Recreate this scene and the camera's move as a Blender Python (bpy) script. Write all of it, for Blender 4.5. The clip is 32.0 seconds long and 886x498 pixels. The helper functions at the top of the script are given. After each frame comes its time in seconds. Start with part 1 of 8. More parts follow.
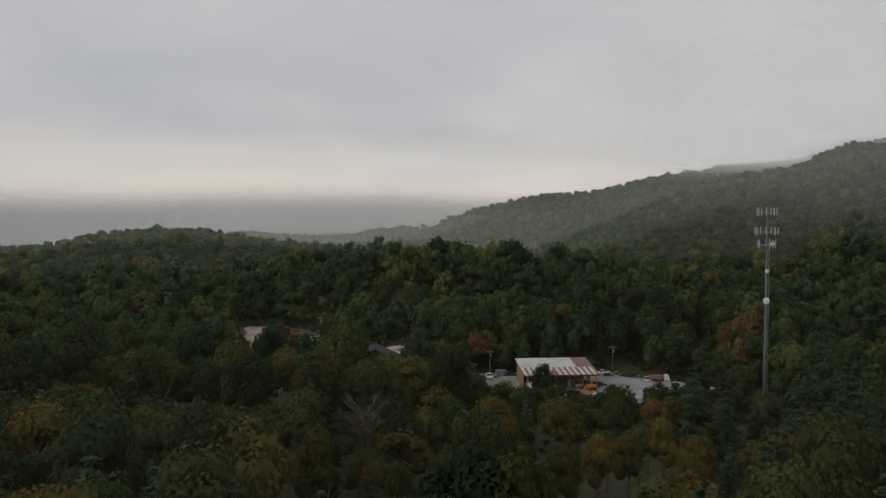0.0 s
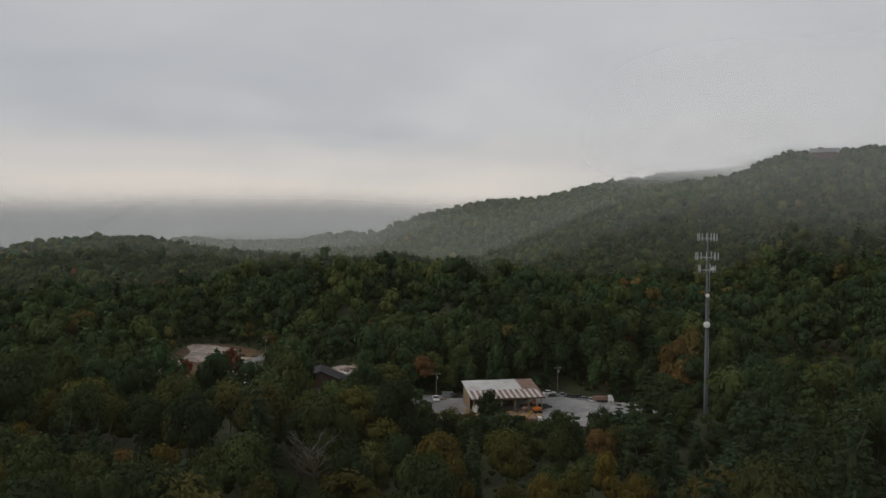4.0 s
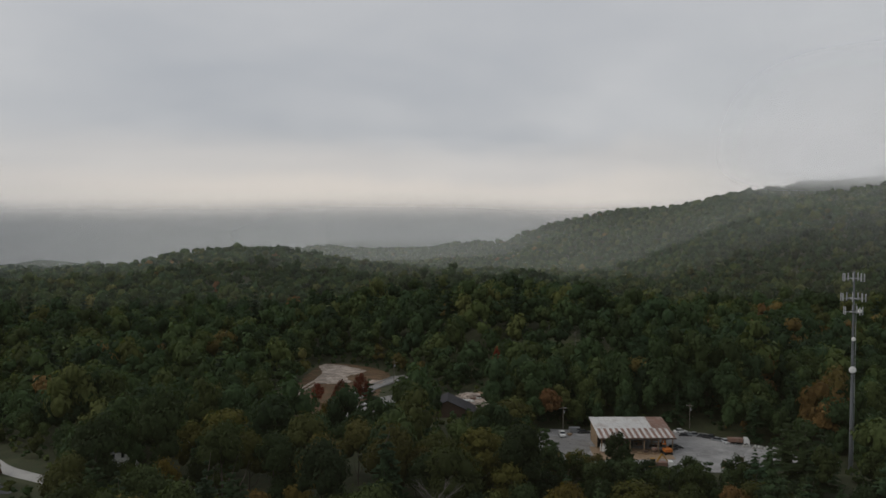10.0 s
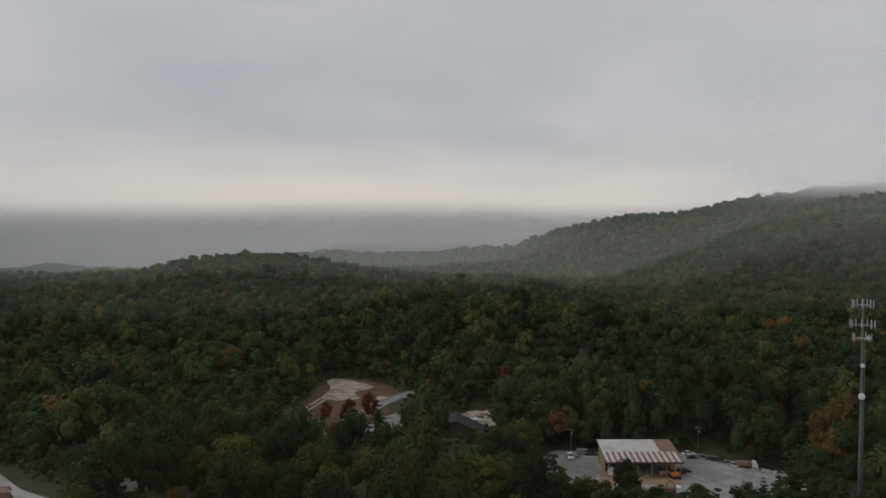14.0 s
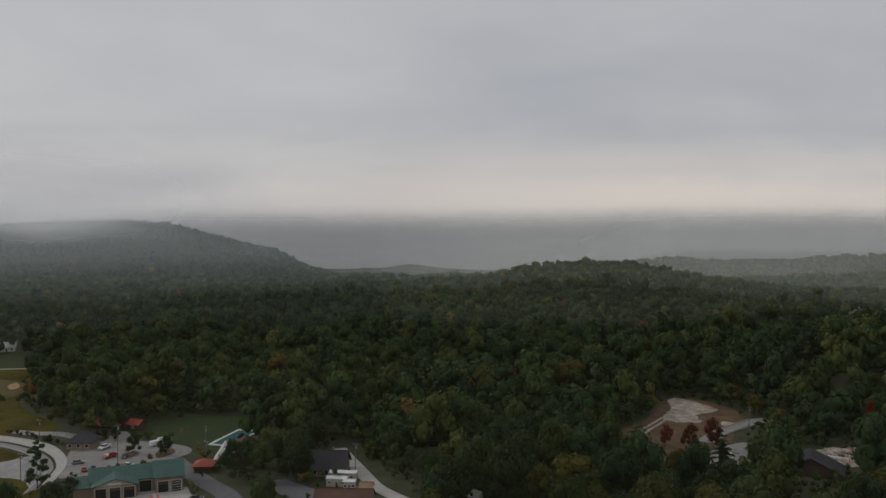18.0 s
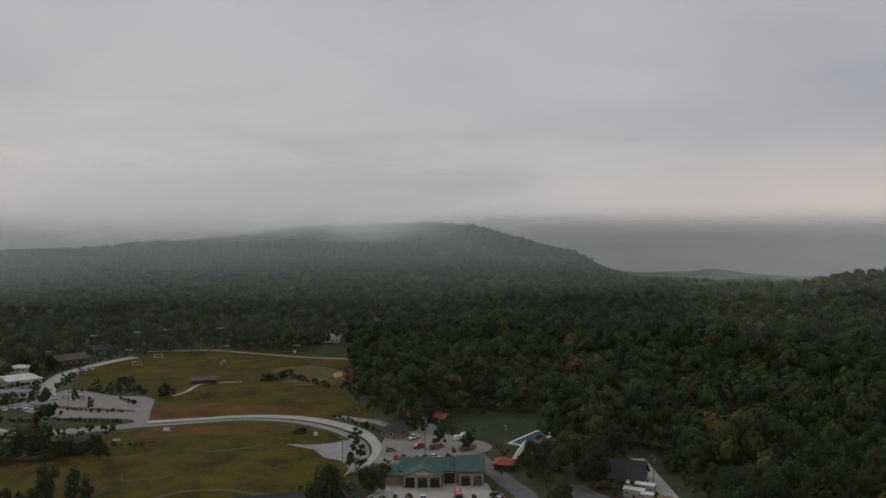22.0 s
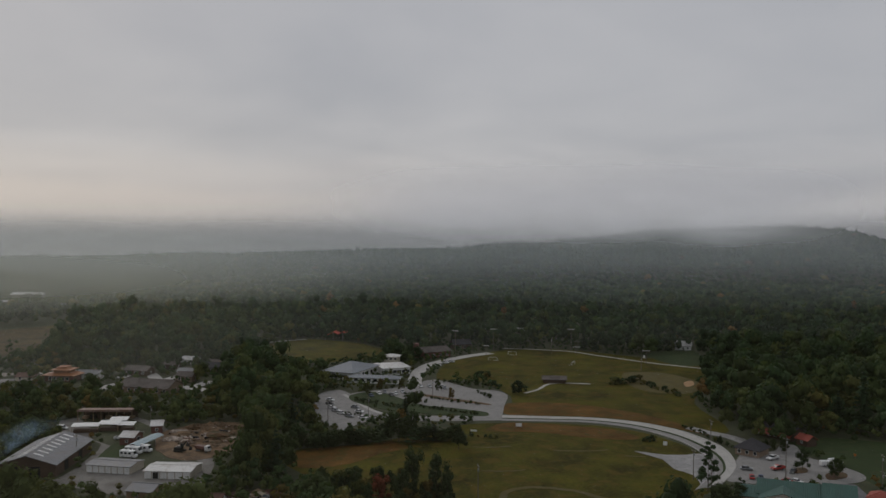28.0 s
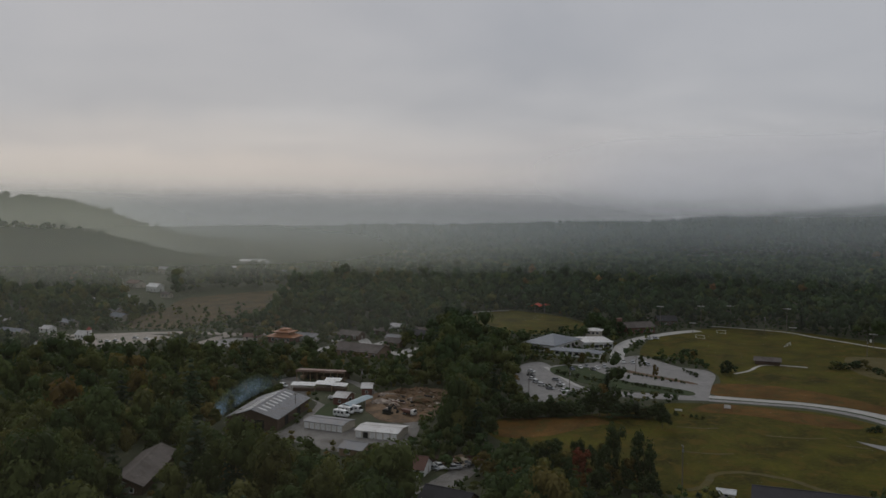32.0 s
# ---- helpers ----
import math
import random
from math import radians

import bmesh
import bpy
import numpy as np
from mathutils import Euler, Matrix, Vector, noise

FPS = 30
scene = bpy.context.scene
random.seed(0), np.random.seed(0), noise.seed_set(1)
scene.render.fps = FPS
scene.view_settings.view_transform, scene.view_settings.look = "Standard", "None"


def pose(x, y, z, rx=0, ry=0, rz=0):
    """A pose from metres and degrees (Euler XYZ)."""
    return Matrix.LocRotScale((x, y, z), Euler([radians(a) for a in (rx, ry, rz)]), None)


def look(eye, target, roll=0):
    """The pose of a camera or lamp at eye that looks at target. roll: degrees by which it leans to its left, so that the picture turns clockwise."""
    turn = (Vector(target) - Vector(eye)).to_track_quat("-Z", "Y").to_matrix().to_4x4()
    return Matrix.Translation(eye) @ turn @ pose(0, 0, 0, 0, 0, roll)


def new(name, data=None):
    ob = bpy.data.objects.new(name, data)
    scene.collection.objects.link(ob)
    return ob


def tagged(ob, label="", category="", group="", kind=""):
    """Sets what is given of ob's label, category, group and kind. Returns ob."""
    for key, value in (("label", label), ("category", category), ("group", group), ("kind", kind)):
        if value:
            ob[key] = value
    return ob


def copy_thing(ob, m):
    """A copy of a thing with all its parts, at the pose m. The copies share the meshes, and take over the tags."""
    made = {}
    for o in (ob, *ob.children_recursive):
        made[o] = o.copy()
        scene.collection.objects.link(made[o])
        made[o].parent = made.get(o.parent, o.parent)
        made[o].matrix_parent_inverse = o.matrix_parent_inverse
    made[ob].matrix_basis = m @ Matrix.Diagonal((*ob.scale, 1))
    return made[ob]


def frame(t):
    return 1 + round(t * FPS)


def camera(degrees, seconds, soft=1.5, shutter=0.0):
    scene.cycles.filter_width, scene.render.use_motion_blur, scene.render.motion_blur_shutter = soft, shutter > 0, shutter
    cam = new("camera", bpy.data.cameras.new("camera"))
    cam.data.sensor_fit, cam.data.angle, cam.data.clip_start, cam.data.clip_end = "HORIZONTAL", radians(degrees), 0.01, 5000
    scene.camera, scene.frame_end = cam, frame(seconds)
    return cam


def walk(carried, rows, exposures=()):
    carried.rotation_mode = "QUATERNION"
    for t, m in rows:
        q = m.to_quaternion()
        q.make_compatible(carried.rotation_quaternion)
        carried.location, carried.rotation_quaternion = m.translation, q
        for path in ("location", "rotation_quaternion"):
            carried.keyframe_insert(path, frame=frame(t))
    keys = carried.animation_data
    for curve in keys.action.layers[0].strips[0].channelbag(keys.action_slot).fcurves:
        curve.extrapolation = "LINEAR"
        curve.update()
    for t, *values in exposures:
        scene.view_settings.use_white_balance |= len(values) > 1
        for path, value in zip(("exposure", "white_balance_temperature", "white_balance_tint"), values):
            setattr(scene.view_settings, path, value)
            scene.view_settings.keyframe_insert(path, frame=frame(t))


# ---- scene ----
cam = camera(53.735, 32.0, soft=1.5)


def aim(x, y, z, yaw, pitch, roll):
    """Camera pose: yaw to the left from +y, pitch up, roll, in degrees."""
    return pose(x, y, z, 0, 0, yaw) @ pose(0, 0, 0, 90 + pitch) @ pose(0, 0, 0, 0, 0, roll)


PATH = [
    (0.0, aim(1.37, -2.48, 57.75, 17.641, -2.480, 0.047)),
    (0.5, aim(1.35, -2.48, 58.67, 18.225, -2.507, 0.142)),
    (1.0, aim(1.34, -2.47, 59.59, 16.333, -2.511, 0.235)),
    (1.5, aim(1.35, -2.45, 60.53, 15.014, -2.501, 0.256)),
    (2.0, aim(1.37, -2.40, 61.48, 13.250, -2.463, 0.322)),
    (2.5, aim(1.39, -2.33, 62.43, 12.304, -2.465, 0.322)),
    (4.5, aim(1.53, -1.90, 66.25, 15.985, -2.397, 0.132)),
    (5.0, aim(1.52, -1.74, 67.18, 18.182, -2.362, 0.241)),
    (5.5, aim(1.50, -1.55, 68.07, 19.639, -2.325, 0.139)),
    (6.0, aim(1.51, -1.36, 68.94, 20.958, -2.305, 0.116)),
    (6.5, aim(1.55, -1.18, 69.79, 20.814, -2.317, 0.134)),
    (7.0, aim(1.60, -1.04, 70.64, 20.840, -2.310, 0.198)),
    (7.5, aim(1.65, -0.93, 71.46, 21.331, -2.309, 0.101)),
    (8.0, aim(1.66, -0.87, 72.28, 22.139, -2.309, 0.108)),
    (8.5, aim(1.64, -0.83, 73.09, 22.628, -2.289, 0.022)),
    (9.0, aim(1.62, -0.84, 73.90, 22.490, -2.262, 0.096)),
    (9.5, aim(1.59, -0.90, 74.71, 22.506, -2.257, 0.070)),
    (10.0, aim(1.55, -0.96, 75.53, 22.552, -2.240, 0.085)),
    (10.5, aim(1.53, -1.03, 76.35, 22.619, -2.266, 0.114)),
    (11.0, aim(1.55, -1.13, 77.18, 22.691, -2.229, 0.072)),
    (11.5, aim(1.59, -1.21, 78.04, 22.688, -2.221, 0.064)),
    (12.0, aim(1.60, -1.28, 78.95, 22.765, -2.202, 0.150)),
    (12.5, aim(1.59, -1.31, 79.90, 22.815, -2.182, 0.083)),
    (13.0, aim(1.57, -1.29, 80.87, 22.886, -2.172, 0.118)),
    (13.5, aim(1.54, -1.24, 81.84, 22.964, -2.179, 0.110)),
    (14.0, aim(1.47, -1.16, 82.83, 23.057, -2.196, 0.131)),
    (14.5, aim(1.34, -1.05, 83.80, 23.141, -2.196, 0.112)),
    (15.0, aim(1.12, -0.89, 84.73, 26.151, -2.203, 0.019)),
    (15.5, aim(0.88, -0.72, 85.57, 33.720, -2.189, -0.164)),
    (17.5, aim(0.01, 0.02, 88.34, 42.380, -2.081, -0.037)),
    (18.0, aim(-0.07, 0.13, 88.61, 45.038, -2.038, -0.047)),
    (18.5, aim(-0.13, 0.24, 88.83, 47.905, -1.971, -0.036)),
    (19.0, aim(-0.22, 0.32, 89.04, 49.104, -1.917, -0.011)),
    (19.5, aim(-0.31, 0.39, 89.24, 49.272, -1.900, -0.043)),
    (20.0, aim(-0.41, 0.44, 89.42, 49.793, -1.891, -0.026)),
    (20.5, aim(-0.52, 0.48, 89.56, 53.359, -1.879, -0.024)),
    (21.0, aim(-0.64, 0.52, 89.68, 57.536, -1.887, -0.047)),
    (21.5, aim(-0.79, 0.54, 89.80, 61.092, -1.870, -0.054)),
    (22.0, aim(-0.96, 0.57, 89.93, 64.440, -1.895, -0.059)),
    (22.5, aim(-1.15, 0.60, 90.05, 67.430, -1.880, -0.056)),
    (23.0, aim(-1.33, 0.62, 90.15, 72.131, -1.902, 0.008)),
    (23.5, aim(-1.49, 0.64, 90.23, 77.192, -1.900, 0.020)),
    (24.0, aim(-1.63, 0.64, 90.29, 78.907, -1.927, 0.023)),
    (24.5, aim(-1.76, 0.62, 90.33, 79.729, -1.896, 0.071)),
    (26.5, aim(-2.40, 0.39, 90.50, 81.916, -1.782, 0.080)),
    (27.0, aim(-2.53, 0.35, 90.51, 83.658, -1.771, 0.089)),
    (27.5, aim(-2.66, 0.32, 90.51, 85.141, -1.750, 0.072)),
    (28.0, aim(-2.80, 0.30, 90.52, 87.047, -1.738, 0.081)),
    (28.5, aim(-2.94, 0.27, 90.52, 88.979, -1.741, 0.098)),
    (29.0, aim(-3.10, 0.24, 90.51, 90.877, -1.744, 0.120)),
    (29.5, aim(-3.23, 0.22, 90.50, 92.543, -1.719, 0.145)),
    (30.0, aim(-3.34, 0.19, 90.50, 94.444, -1.726, 0.135)),
    (30.5, aim(-3.45, 0.16, 90.49, 96.705, -1.939, 0.141)),
    (31.0, aim(-3.54, 0.13, 90.47, 98.627, -3.578, 0.146)),
    (31.5, aim(-3.59, 0.11, 90.46, 99.809, -3.563, 0.113)),
    (32.0, aim(-3.62, 0.10, 90.45, 100.257, -3.561, 0.142)),
]
walk(cam, PATH, [(0.0, 0.30, 6600, 9), (8.0, 0.26, 6440, 8), (14.0, 0.20, 6440, 9), (19.0, 0.08, 6470, 10), (24.0, -0.02, 6470, 11), (28.0, -0.10, 6360, 10), (32.0, -0.14, 6260, 10)])

# ---------------------------------------------------------------- light
# Overcast dawn sky: a flat cloud deck with a paler, warmer strip low down.
SUN_ELEV, SUN_AZ = 32.0, 118.0


def node(tree, kind, **inputs):
    n = tree.nodes.new(kind)
    for k, v in inputs.items():
        n.inputs[k.replace("_", " ")].default_value = v
    return n


def link(tree, a, b):
    tree.links.new(a, b)


def ramp(tree, fac, stops, mode="LINEAR"):
    n = tree.nodes.new("ShaderNodeValToRGB")
    n.color_ramp.interpolation = mode
    e = n.color_ramp.elements
    while len(e) < len(stops):
        e.new(0.5)
    for i, (p, c) in enumerate(stops):
        e[i].position = p
        e[i].color = (*c, 1) if len(c) == 3 else c
    link(tree, fac, n.inputs[0])
    return n.outputs[0]


def math_node(tree, op, a, b=None, c=None, clamp=False):
    n = tree.nodes.new("ShaderNodeMath")
    n.operation, n.use_clamp = op, clamp
    for i, v in enumerate((a, b, c)):
        if v is None:
            continue
        if isinstance(v, (int, float)):
            n.inputs[i].default_value = v
        else:
            link(tree, v, n.inputs[i])
    return n.outputs[0]


def mix_col(tree, fac, a, b, mode="MIX"):
    n = tree.nodes.new("ShaderNodeMix")
    n.data_type, n.blend_type = "RGBA", mode
    for sock, v in ((n.inputs[0], fac), (n.inputs[6], a), (n.inputs[7], b)):
        if isinstance(v, (int, float)):
            sock.default_value = v
        elif isinstance(v, tuple):
            sock.default_value = (*v, 1)
        else:
            link(tree, v, sock)
    return n.outputs[2]


def make_world():
    w = bpy.data.worlds.new("overcast_sky")
    scene.world = w
    w.use_nodes = True
    t = w.node_tree
    t.nodes.clear()
    out = t.nodes.new("ShaderNodeOutputWorld")
    sky = t.nodes.new("ShaderNodeTexSky")
    sky.sky_type = "NISHITA"
    sky.sun_disc = False
    sky.sun_elevation, sky.sun_rotation = radians(SUN_ELEV), radians(-SUN_AZ)
    sky.air_density, sky.dust_density = 1.0, 3.0
    co = t.nodes.new("ShaderNodeTexCoord")
    sep = t.nodes.new("ShaderNodeSeparateXYZ")
    link(t, co.outputs["Generated"], sep.inputs[0])
    x, y, z = sep.outputs
    up = math_node(t, "MAXIMUM", z, 0.0)
    # the deck: project the direction onto a flat layer so that the clouds flatten towards the horizon
    deck = math_node(t, "ADD", up, 0.16)
    px, py = math_node(t, "DIVIDE", x, deck), math_node(t, "DIVIDE", y, deck)
    comb = t.nodes.new("ShaderNodeCombineXYZ")
    link(t, px, comb.inputs[0])
    link(t, py, comb.inputs[1])
    big = node(t, "ShaderNodeTexNoise", Scale=0.55, Detail=4.0, Roughness=0.5, Distortion=0.5)
    link(t, comb.outputs[0], big.inputs["Vector"])
    fine = node(t, "ShaderNodeTexNoise", Scale=1.7, Detail=5.0, Roughness=0.55, Distortion=0.3)
    link(t, comb.outputs[0], fine.inputs["Vector"])
    tone = math_node(t, "ADD", math_node(t, "MULTIPLY", big.outputs[0], 0.8), math_node(t, "MULTIPLY", fine.outputs[0], 0.2))
    cloud = ramp(t, tone, [(0.34, (0.385, 0.395, 0.425)), (0.5, (0.45, 0.452, 0.472)), (0.66, (0.525, 0.52, 0.53))])
    # paler, warmer strip above the horizon
    drift = node(t, "ShaderNodeTexNoise", Scale=2.6, Detail=5.0, Roughness=0.55, Distortion=0.6)
    link(t, co.outputs["Generated"], drift.inputs["Vector"])
    wob = math_node(t, "MULTIPLY", math_node(t, "SUBTRACT", drift.outputs[0], 0.5), 0.085)
    height = math_node(t, "ADD", up, wob)
    strip = ramp(t, height, [(0.0, (0.9, 0.9, 0.9)), (0.012, (1, 1, 1)), (0.03, (0.9, 0.9, 0.9)), (0.055, (0.45, 0.45, 0.45)), (0.1, (0, 0, 0))], "EASE")
    # the break in the cloud lies to the north-west and again to the south-west
    nw = math_node(t, "ADD", math_node(t, "MULTIPLY", x, -0.454), math_node(t, "MULTIPLY", y, 0.891))
    sw = math_node(t, "ADD", math_node(t, "MULTIPLY", x, -0.88), math_node(t, "MULTIPLY", y, -0.47))
    open_nw = ramp(t, nw, [(0.7, (0, 0, 0)), (0.85, (0.12, 0.12, 0.12)), (0.935, (0.65, 0.65, 0.65)), (1.0, (1, 1, 1))], "B_SPLINE")
    open_sw = ramp(t, sw, [(0.6, (0, 0, 0)), (0.8, (0.06, 0.06, 0.06)), (0.93, (0.55, 0.55, 0.55)), (1.0, (0.85, 0.85, 0.85))], "B_SPLINE")
    share = math_node(t, "ADD", math_node(t, "ADD", open_nw, open_sw), 0.06, clamp=True)
    col = mix_col(t, math_node(t, "MULTIPLY", strip, share), cloud, (0.66, 0.60, 0.55))
    low = ramp(t, math_node(t, "ADD", math_node(t, "ADD", z, 0.04), math_node(t, "MULTIPLY", wob, 0.2)), [(0.0, (1, 1, 1)), (0.008, (0.9, 0.9, 0.9)), (0.028, (0.4, 0.4, 0.4)), (0.045, (0.1, 0.1, 0.1)), (0.06, (0, 0, 0))], "B_SPLINE")
    col = mix_col(t, low, col, (0.205, 0.21, 0.222))
    bg1 = node(t, "ShaderNodeBackground", Strength=1.0)
    link(t, col, bg1.inputs[0])
    bg2 = node(t, "ShaderNodeBackground", Strength=0.05)
    link(t, sky.outputs[0], bg2.inputs[0])
    mix = t.nodes.new("ShaderNodeMixShader")
    mix.inputs[0].default_value = 0.12
    link(t, bg1.outputs[0], mix.inputs[1])
    link(t, bg2.outputs[0], mix.inputs[2])
    link(t, mix.outputs[0], out.inputs[0])


make_world()
sun_data = bpy.data.lights.new("sun", "SUN")
sun_data.energy, sun_data.angle, sun_data.color = 0.55, radians(25), (1.0, 0.95, 0.88)
sun = new("sun", sun_data)
a_ = radians(SUN_AZ)
sun.matrix_world = look((-math.sin(a_) * 500, math.cos(a_) * 500, 500 * math.tan(radians(SUN_ELEV))), (0, 0, 0))

# ---------------------------------------------------------------- materials


def material(name, color, rough=0.8, metal=0.0, vary=0.18, scale=1.0, bump=0.0, bump_scale=8.0, stain=None, spec=0.3, ribs=0.0):
    """A surface with variation at two scales, and optional stains and relief. Scales are per metre."""
    m = bpy.data.materials.new(name)
    m.use_nodes = True
    t = m.node_tree
    b = t.nodes["Principled BSDF"]
    b.inputs["Roughness"].default_value, b.inputs["Metallic"].default_value = rough, metal
    b.inputs["Specular IOR Level"].default_value = spec
    geo = t.nodes.new("ShaderNodeNewGeometry")
    big = node(t, "ShaderNodeTexNoise", Scale=0.12 * scale, Detail=3.0)
    link(t, geo.outputs["Position"], big.inputs["Vector"])
    fine = node(t, "ShaderNodeTexNoise", Scale=1.6 * scale, Detail=5.0, Roughness=0.65)
    link(t, geo.outputs["Position"], fine.inputs["Vector"])
    tone = math_node(t, "ADD", math_node(t, "MULTIPLY", big.outputs[0], 0.55), math_node(t, "MULTIPLY", fine.outputs[0], 0.45))
    dark = tuple(c * (1 - vary * 1.6) for c in color)
    light = tuple(min(1.0, c * (1 + vary * 1.6)) for c in color)
    col = ramp(t, tone, [(0.3, dark), (0.5, color), (0.7, light)])
    if stain:
        n = node(t, "ShaderNodeTexNoise", Scale=0.35 * scale, Detail=4.0, Distortion=0.6)
        link(t, geo.outputs["Position"], n.inputs["Vector"])
        col = mix_col(t, ramp(t, n.outputs[0], [(0.5, (0, 0, 0)), (0.66, (0.75, 0.75, 0.75))]), col, stain)
    link(t, col, b.inputs["Base Color"])
    if ribs:
        oc = t.nodes.new("ShaderNodeTexCoord")
        wv = node(t, "ShaderNodeTexWave", Scale=ribs, Distortion=0.0)
        wv.bands_direction = "X"
        link(t, oc.outputs["Object"], wv.inputs["Vector"])
        bp = node(t, "ShaderNodeBump", Strength=0.8, Distance=0.12)
        link(t, wv.outputs["Fac"], bp.inputs["Height"])
        link(t, bp.outputs[0], b.inputs["Normal"])
    if bump:
        n = node(t, "ShaderNodeTexNoise", Scale=bump_scale, Detail=4.0)
        link(t, geo.outputs["Position"], n.inputs["Vector"])
        bp = node(t, "ShaderNodeBump", Strength=bump, Distance=0.1)
        link(t, n.outputs[0], bp.inputs["Height"])
        link(t, bp.outputs[0], b.inputs["Normal"])
    return m


LEAF_STOPS = [(0.0, (0.0265, 0.0505, 0.0255)), (0.3, (0.0431, 0.0726, 0.0272)), (0.55, (0.0710, 0.0920, 0.0288)), (0.74, (0.1072, 0.1115, 0.0352)), (0.87, (0.1406, 0.1115, 0.0352)), (0.95, (0.1710, 0.1063, 0.0369)), (1.0, (0.1531, 0.0726, 0.0352))]
NEAR_STOPS = [(0.0, (0.0246, 0.0411, 0.0180)), (0.3, (0.0332, 0.0508, 0.0180)), (0.6, (0.0485, 0.0644, 0.0194)), (0.8, (0.0743, 0.0797, 0.0236)), (0.92, (0.1034, 0.0848, 0.0249)), (0.97, (0.1203, 0.0823, 0.0249)), (1.0, (0.1257, 0.0688, 0.0249))]


def leaf_material(name, source, stops=LEAF_STOPS):
    """Foliage. source: 'object' takes the tone of a whole tree from the object, 'tint' from the mesh's own tint layer."""
    m = bpy.data.materials.new(name)
    m.use_nodes = True
    t = m.node_tree
    b = t.nodes["Principled BSDF"]
    b.inputs["Roughness"].default_value = 0.75
    b.inputs["Specular IOR Level"].default_value = 0.12
    geo = t.nodes.new("ShaderNodeNewGeometry")
    if source == "object":
        tone = t.nodes.new("ShaderNodeObjectInfo").outputs["Random"]
    else:
        at = t.nodes.new("ShaderNodeAttribute")
        at.attribute_name = "tint"
        tone = at.outputs["Fac"]
    col = ramp(t, tone, stops)
    leafy = geo.outputs["Random Per Island"]
    # each tree is a little lighter or darker than the next
    own = math_node(t, "FRACT", math_node(t, "MULTIPLY", tone, 57.3))
    n = node(t, "ShaderNodeTexNoise", Scale=0.3, Detail=5.0, Roughness=0.6)
    link(t, geo.outputs["Position"], n.inputs["Vector"])
    shade = math_node(t, "ADD", math_node(t, "MULTIPLY", leafy, 0.2), math_node(t, "MULTIPLY", n.outputs[0], 0.7))
    gain = math_node(t, "MULTIPLY", math_node(t, "ADD", math_node(t, "MULTIPLY", shade, 0.85), 0.55), math_node(t, "ADD", math_node(t, "MULTIPLY", own, 0.75), 0.6))
    g = t.nodes.new("ShaderNodeCombineColor")
    for i in range(3):
        link(t, gain, g.inputs[i])
    link(t, mix_col(t, 1.0, col, g.outputs[0], "MULTIPLY"), b.inputs["Base Color"])
    bp = node(t, "ShaderNodeBump", Strength=0.3, Distance=0.4)
    n2 = node(t, "ShaderNodeTexNoise", Scale=1.6, Detail=5.0, Roughness=0.7)
    link(t, geo.outputs["Position"], n2.inputs["Vector"])
    link(t, n2.outputs[0], bp.inputs["Height"])
    link(t, bp.outputs[0], b.inputs["Normal"])
    # thin leaves let some light through
    through_leaf = t.nodes.new("ShaderNodeBsdfTranslucent")
    link(t, mix_col(t, 1.0, col, (1.25, 1.3, 0.8), "MULTIPLY"), through_leaf.inputs[0])
    both = t.nodes.new("ShaderNodeMixShader")
    both.inputs[0].default_value = 0.3
    link(t, b.outputs[0], both.inputs[1])
    link(t, through_leaf.outputs[0], both.inputs[2])
    link(t, both.outputs[0], t.nodes["Material Output"].inputs[0])
    return m


M_LEAF = leaf_material("broadleaf_foliage", "object", NEAR_STOPS)
M_WOODS = leaf_material("woods_foliage", "tint")
M_PINE = leaf_material("needle_foliage", "object", [(0.0, (0.034, 0.066, 0.031)), (0.5, (0.048, 0.082, 0.036)), (1.0, (0.066, 0.098, 0.038))])
M_BARK = material("grey_brown_bark", (0.09, 0.075, 0.06), 0.9, bump=0.6)
M_FLOOR = material("leaf_litter", (0.048, 0.052, 0.024), 0.95, vary=0.3, bump=0.5, bump_scale=2.0, stain=(0.035, 0.05, 0.02))

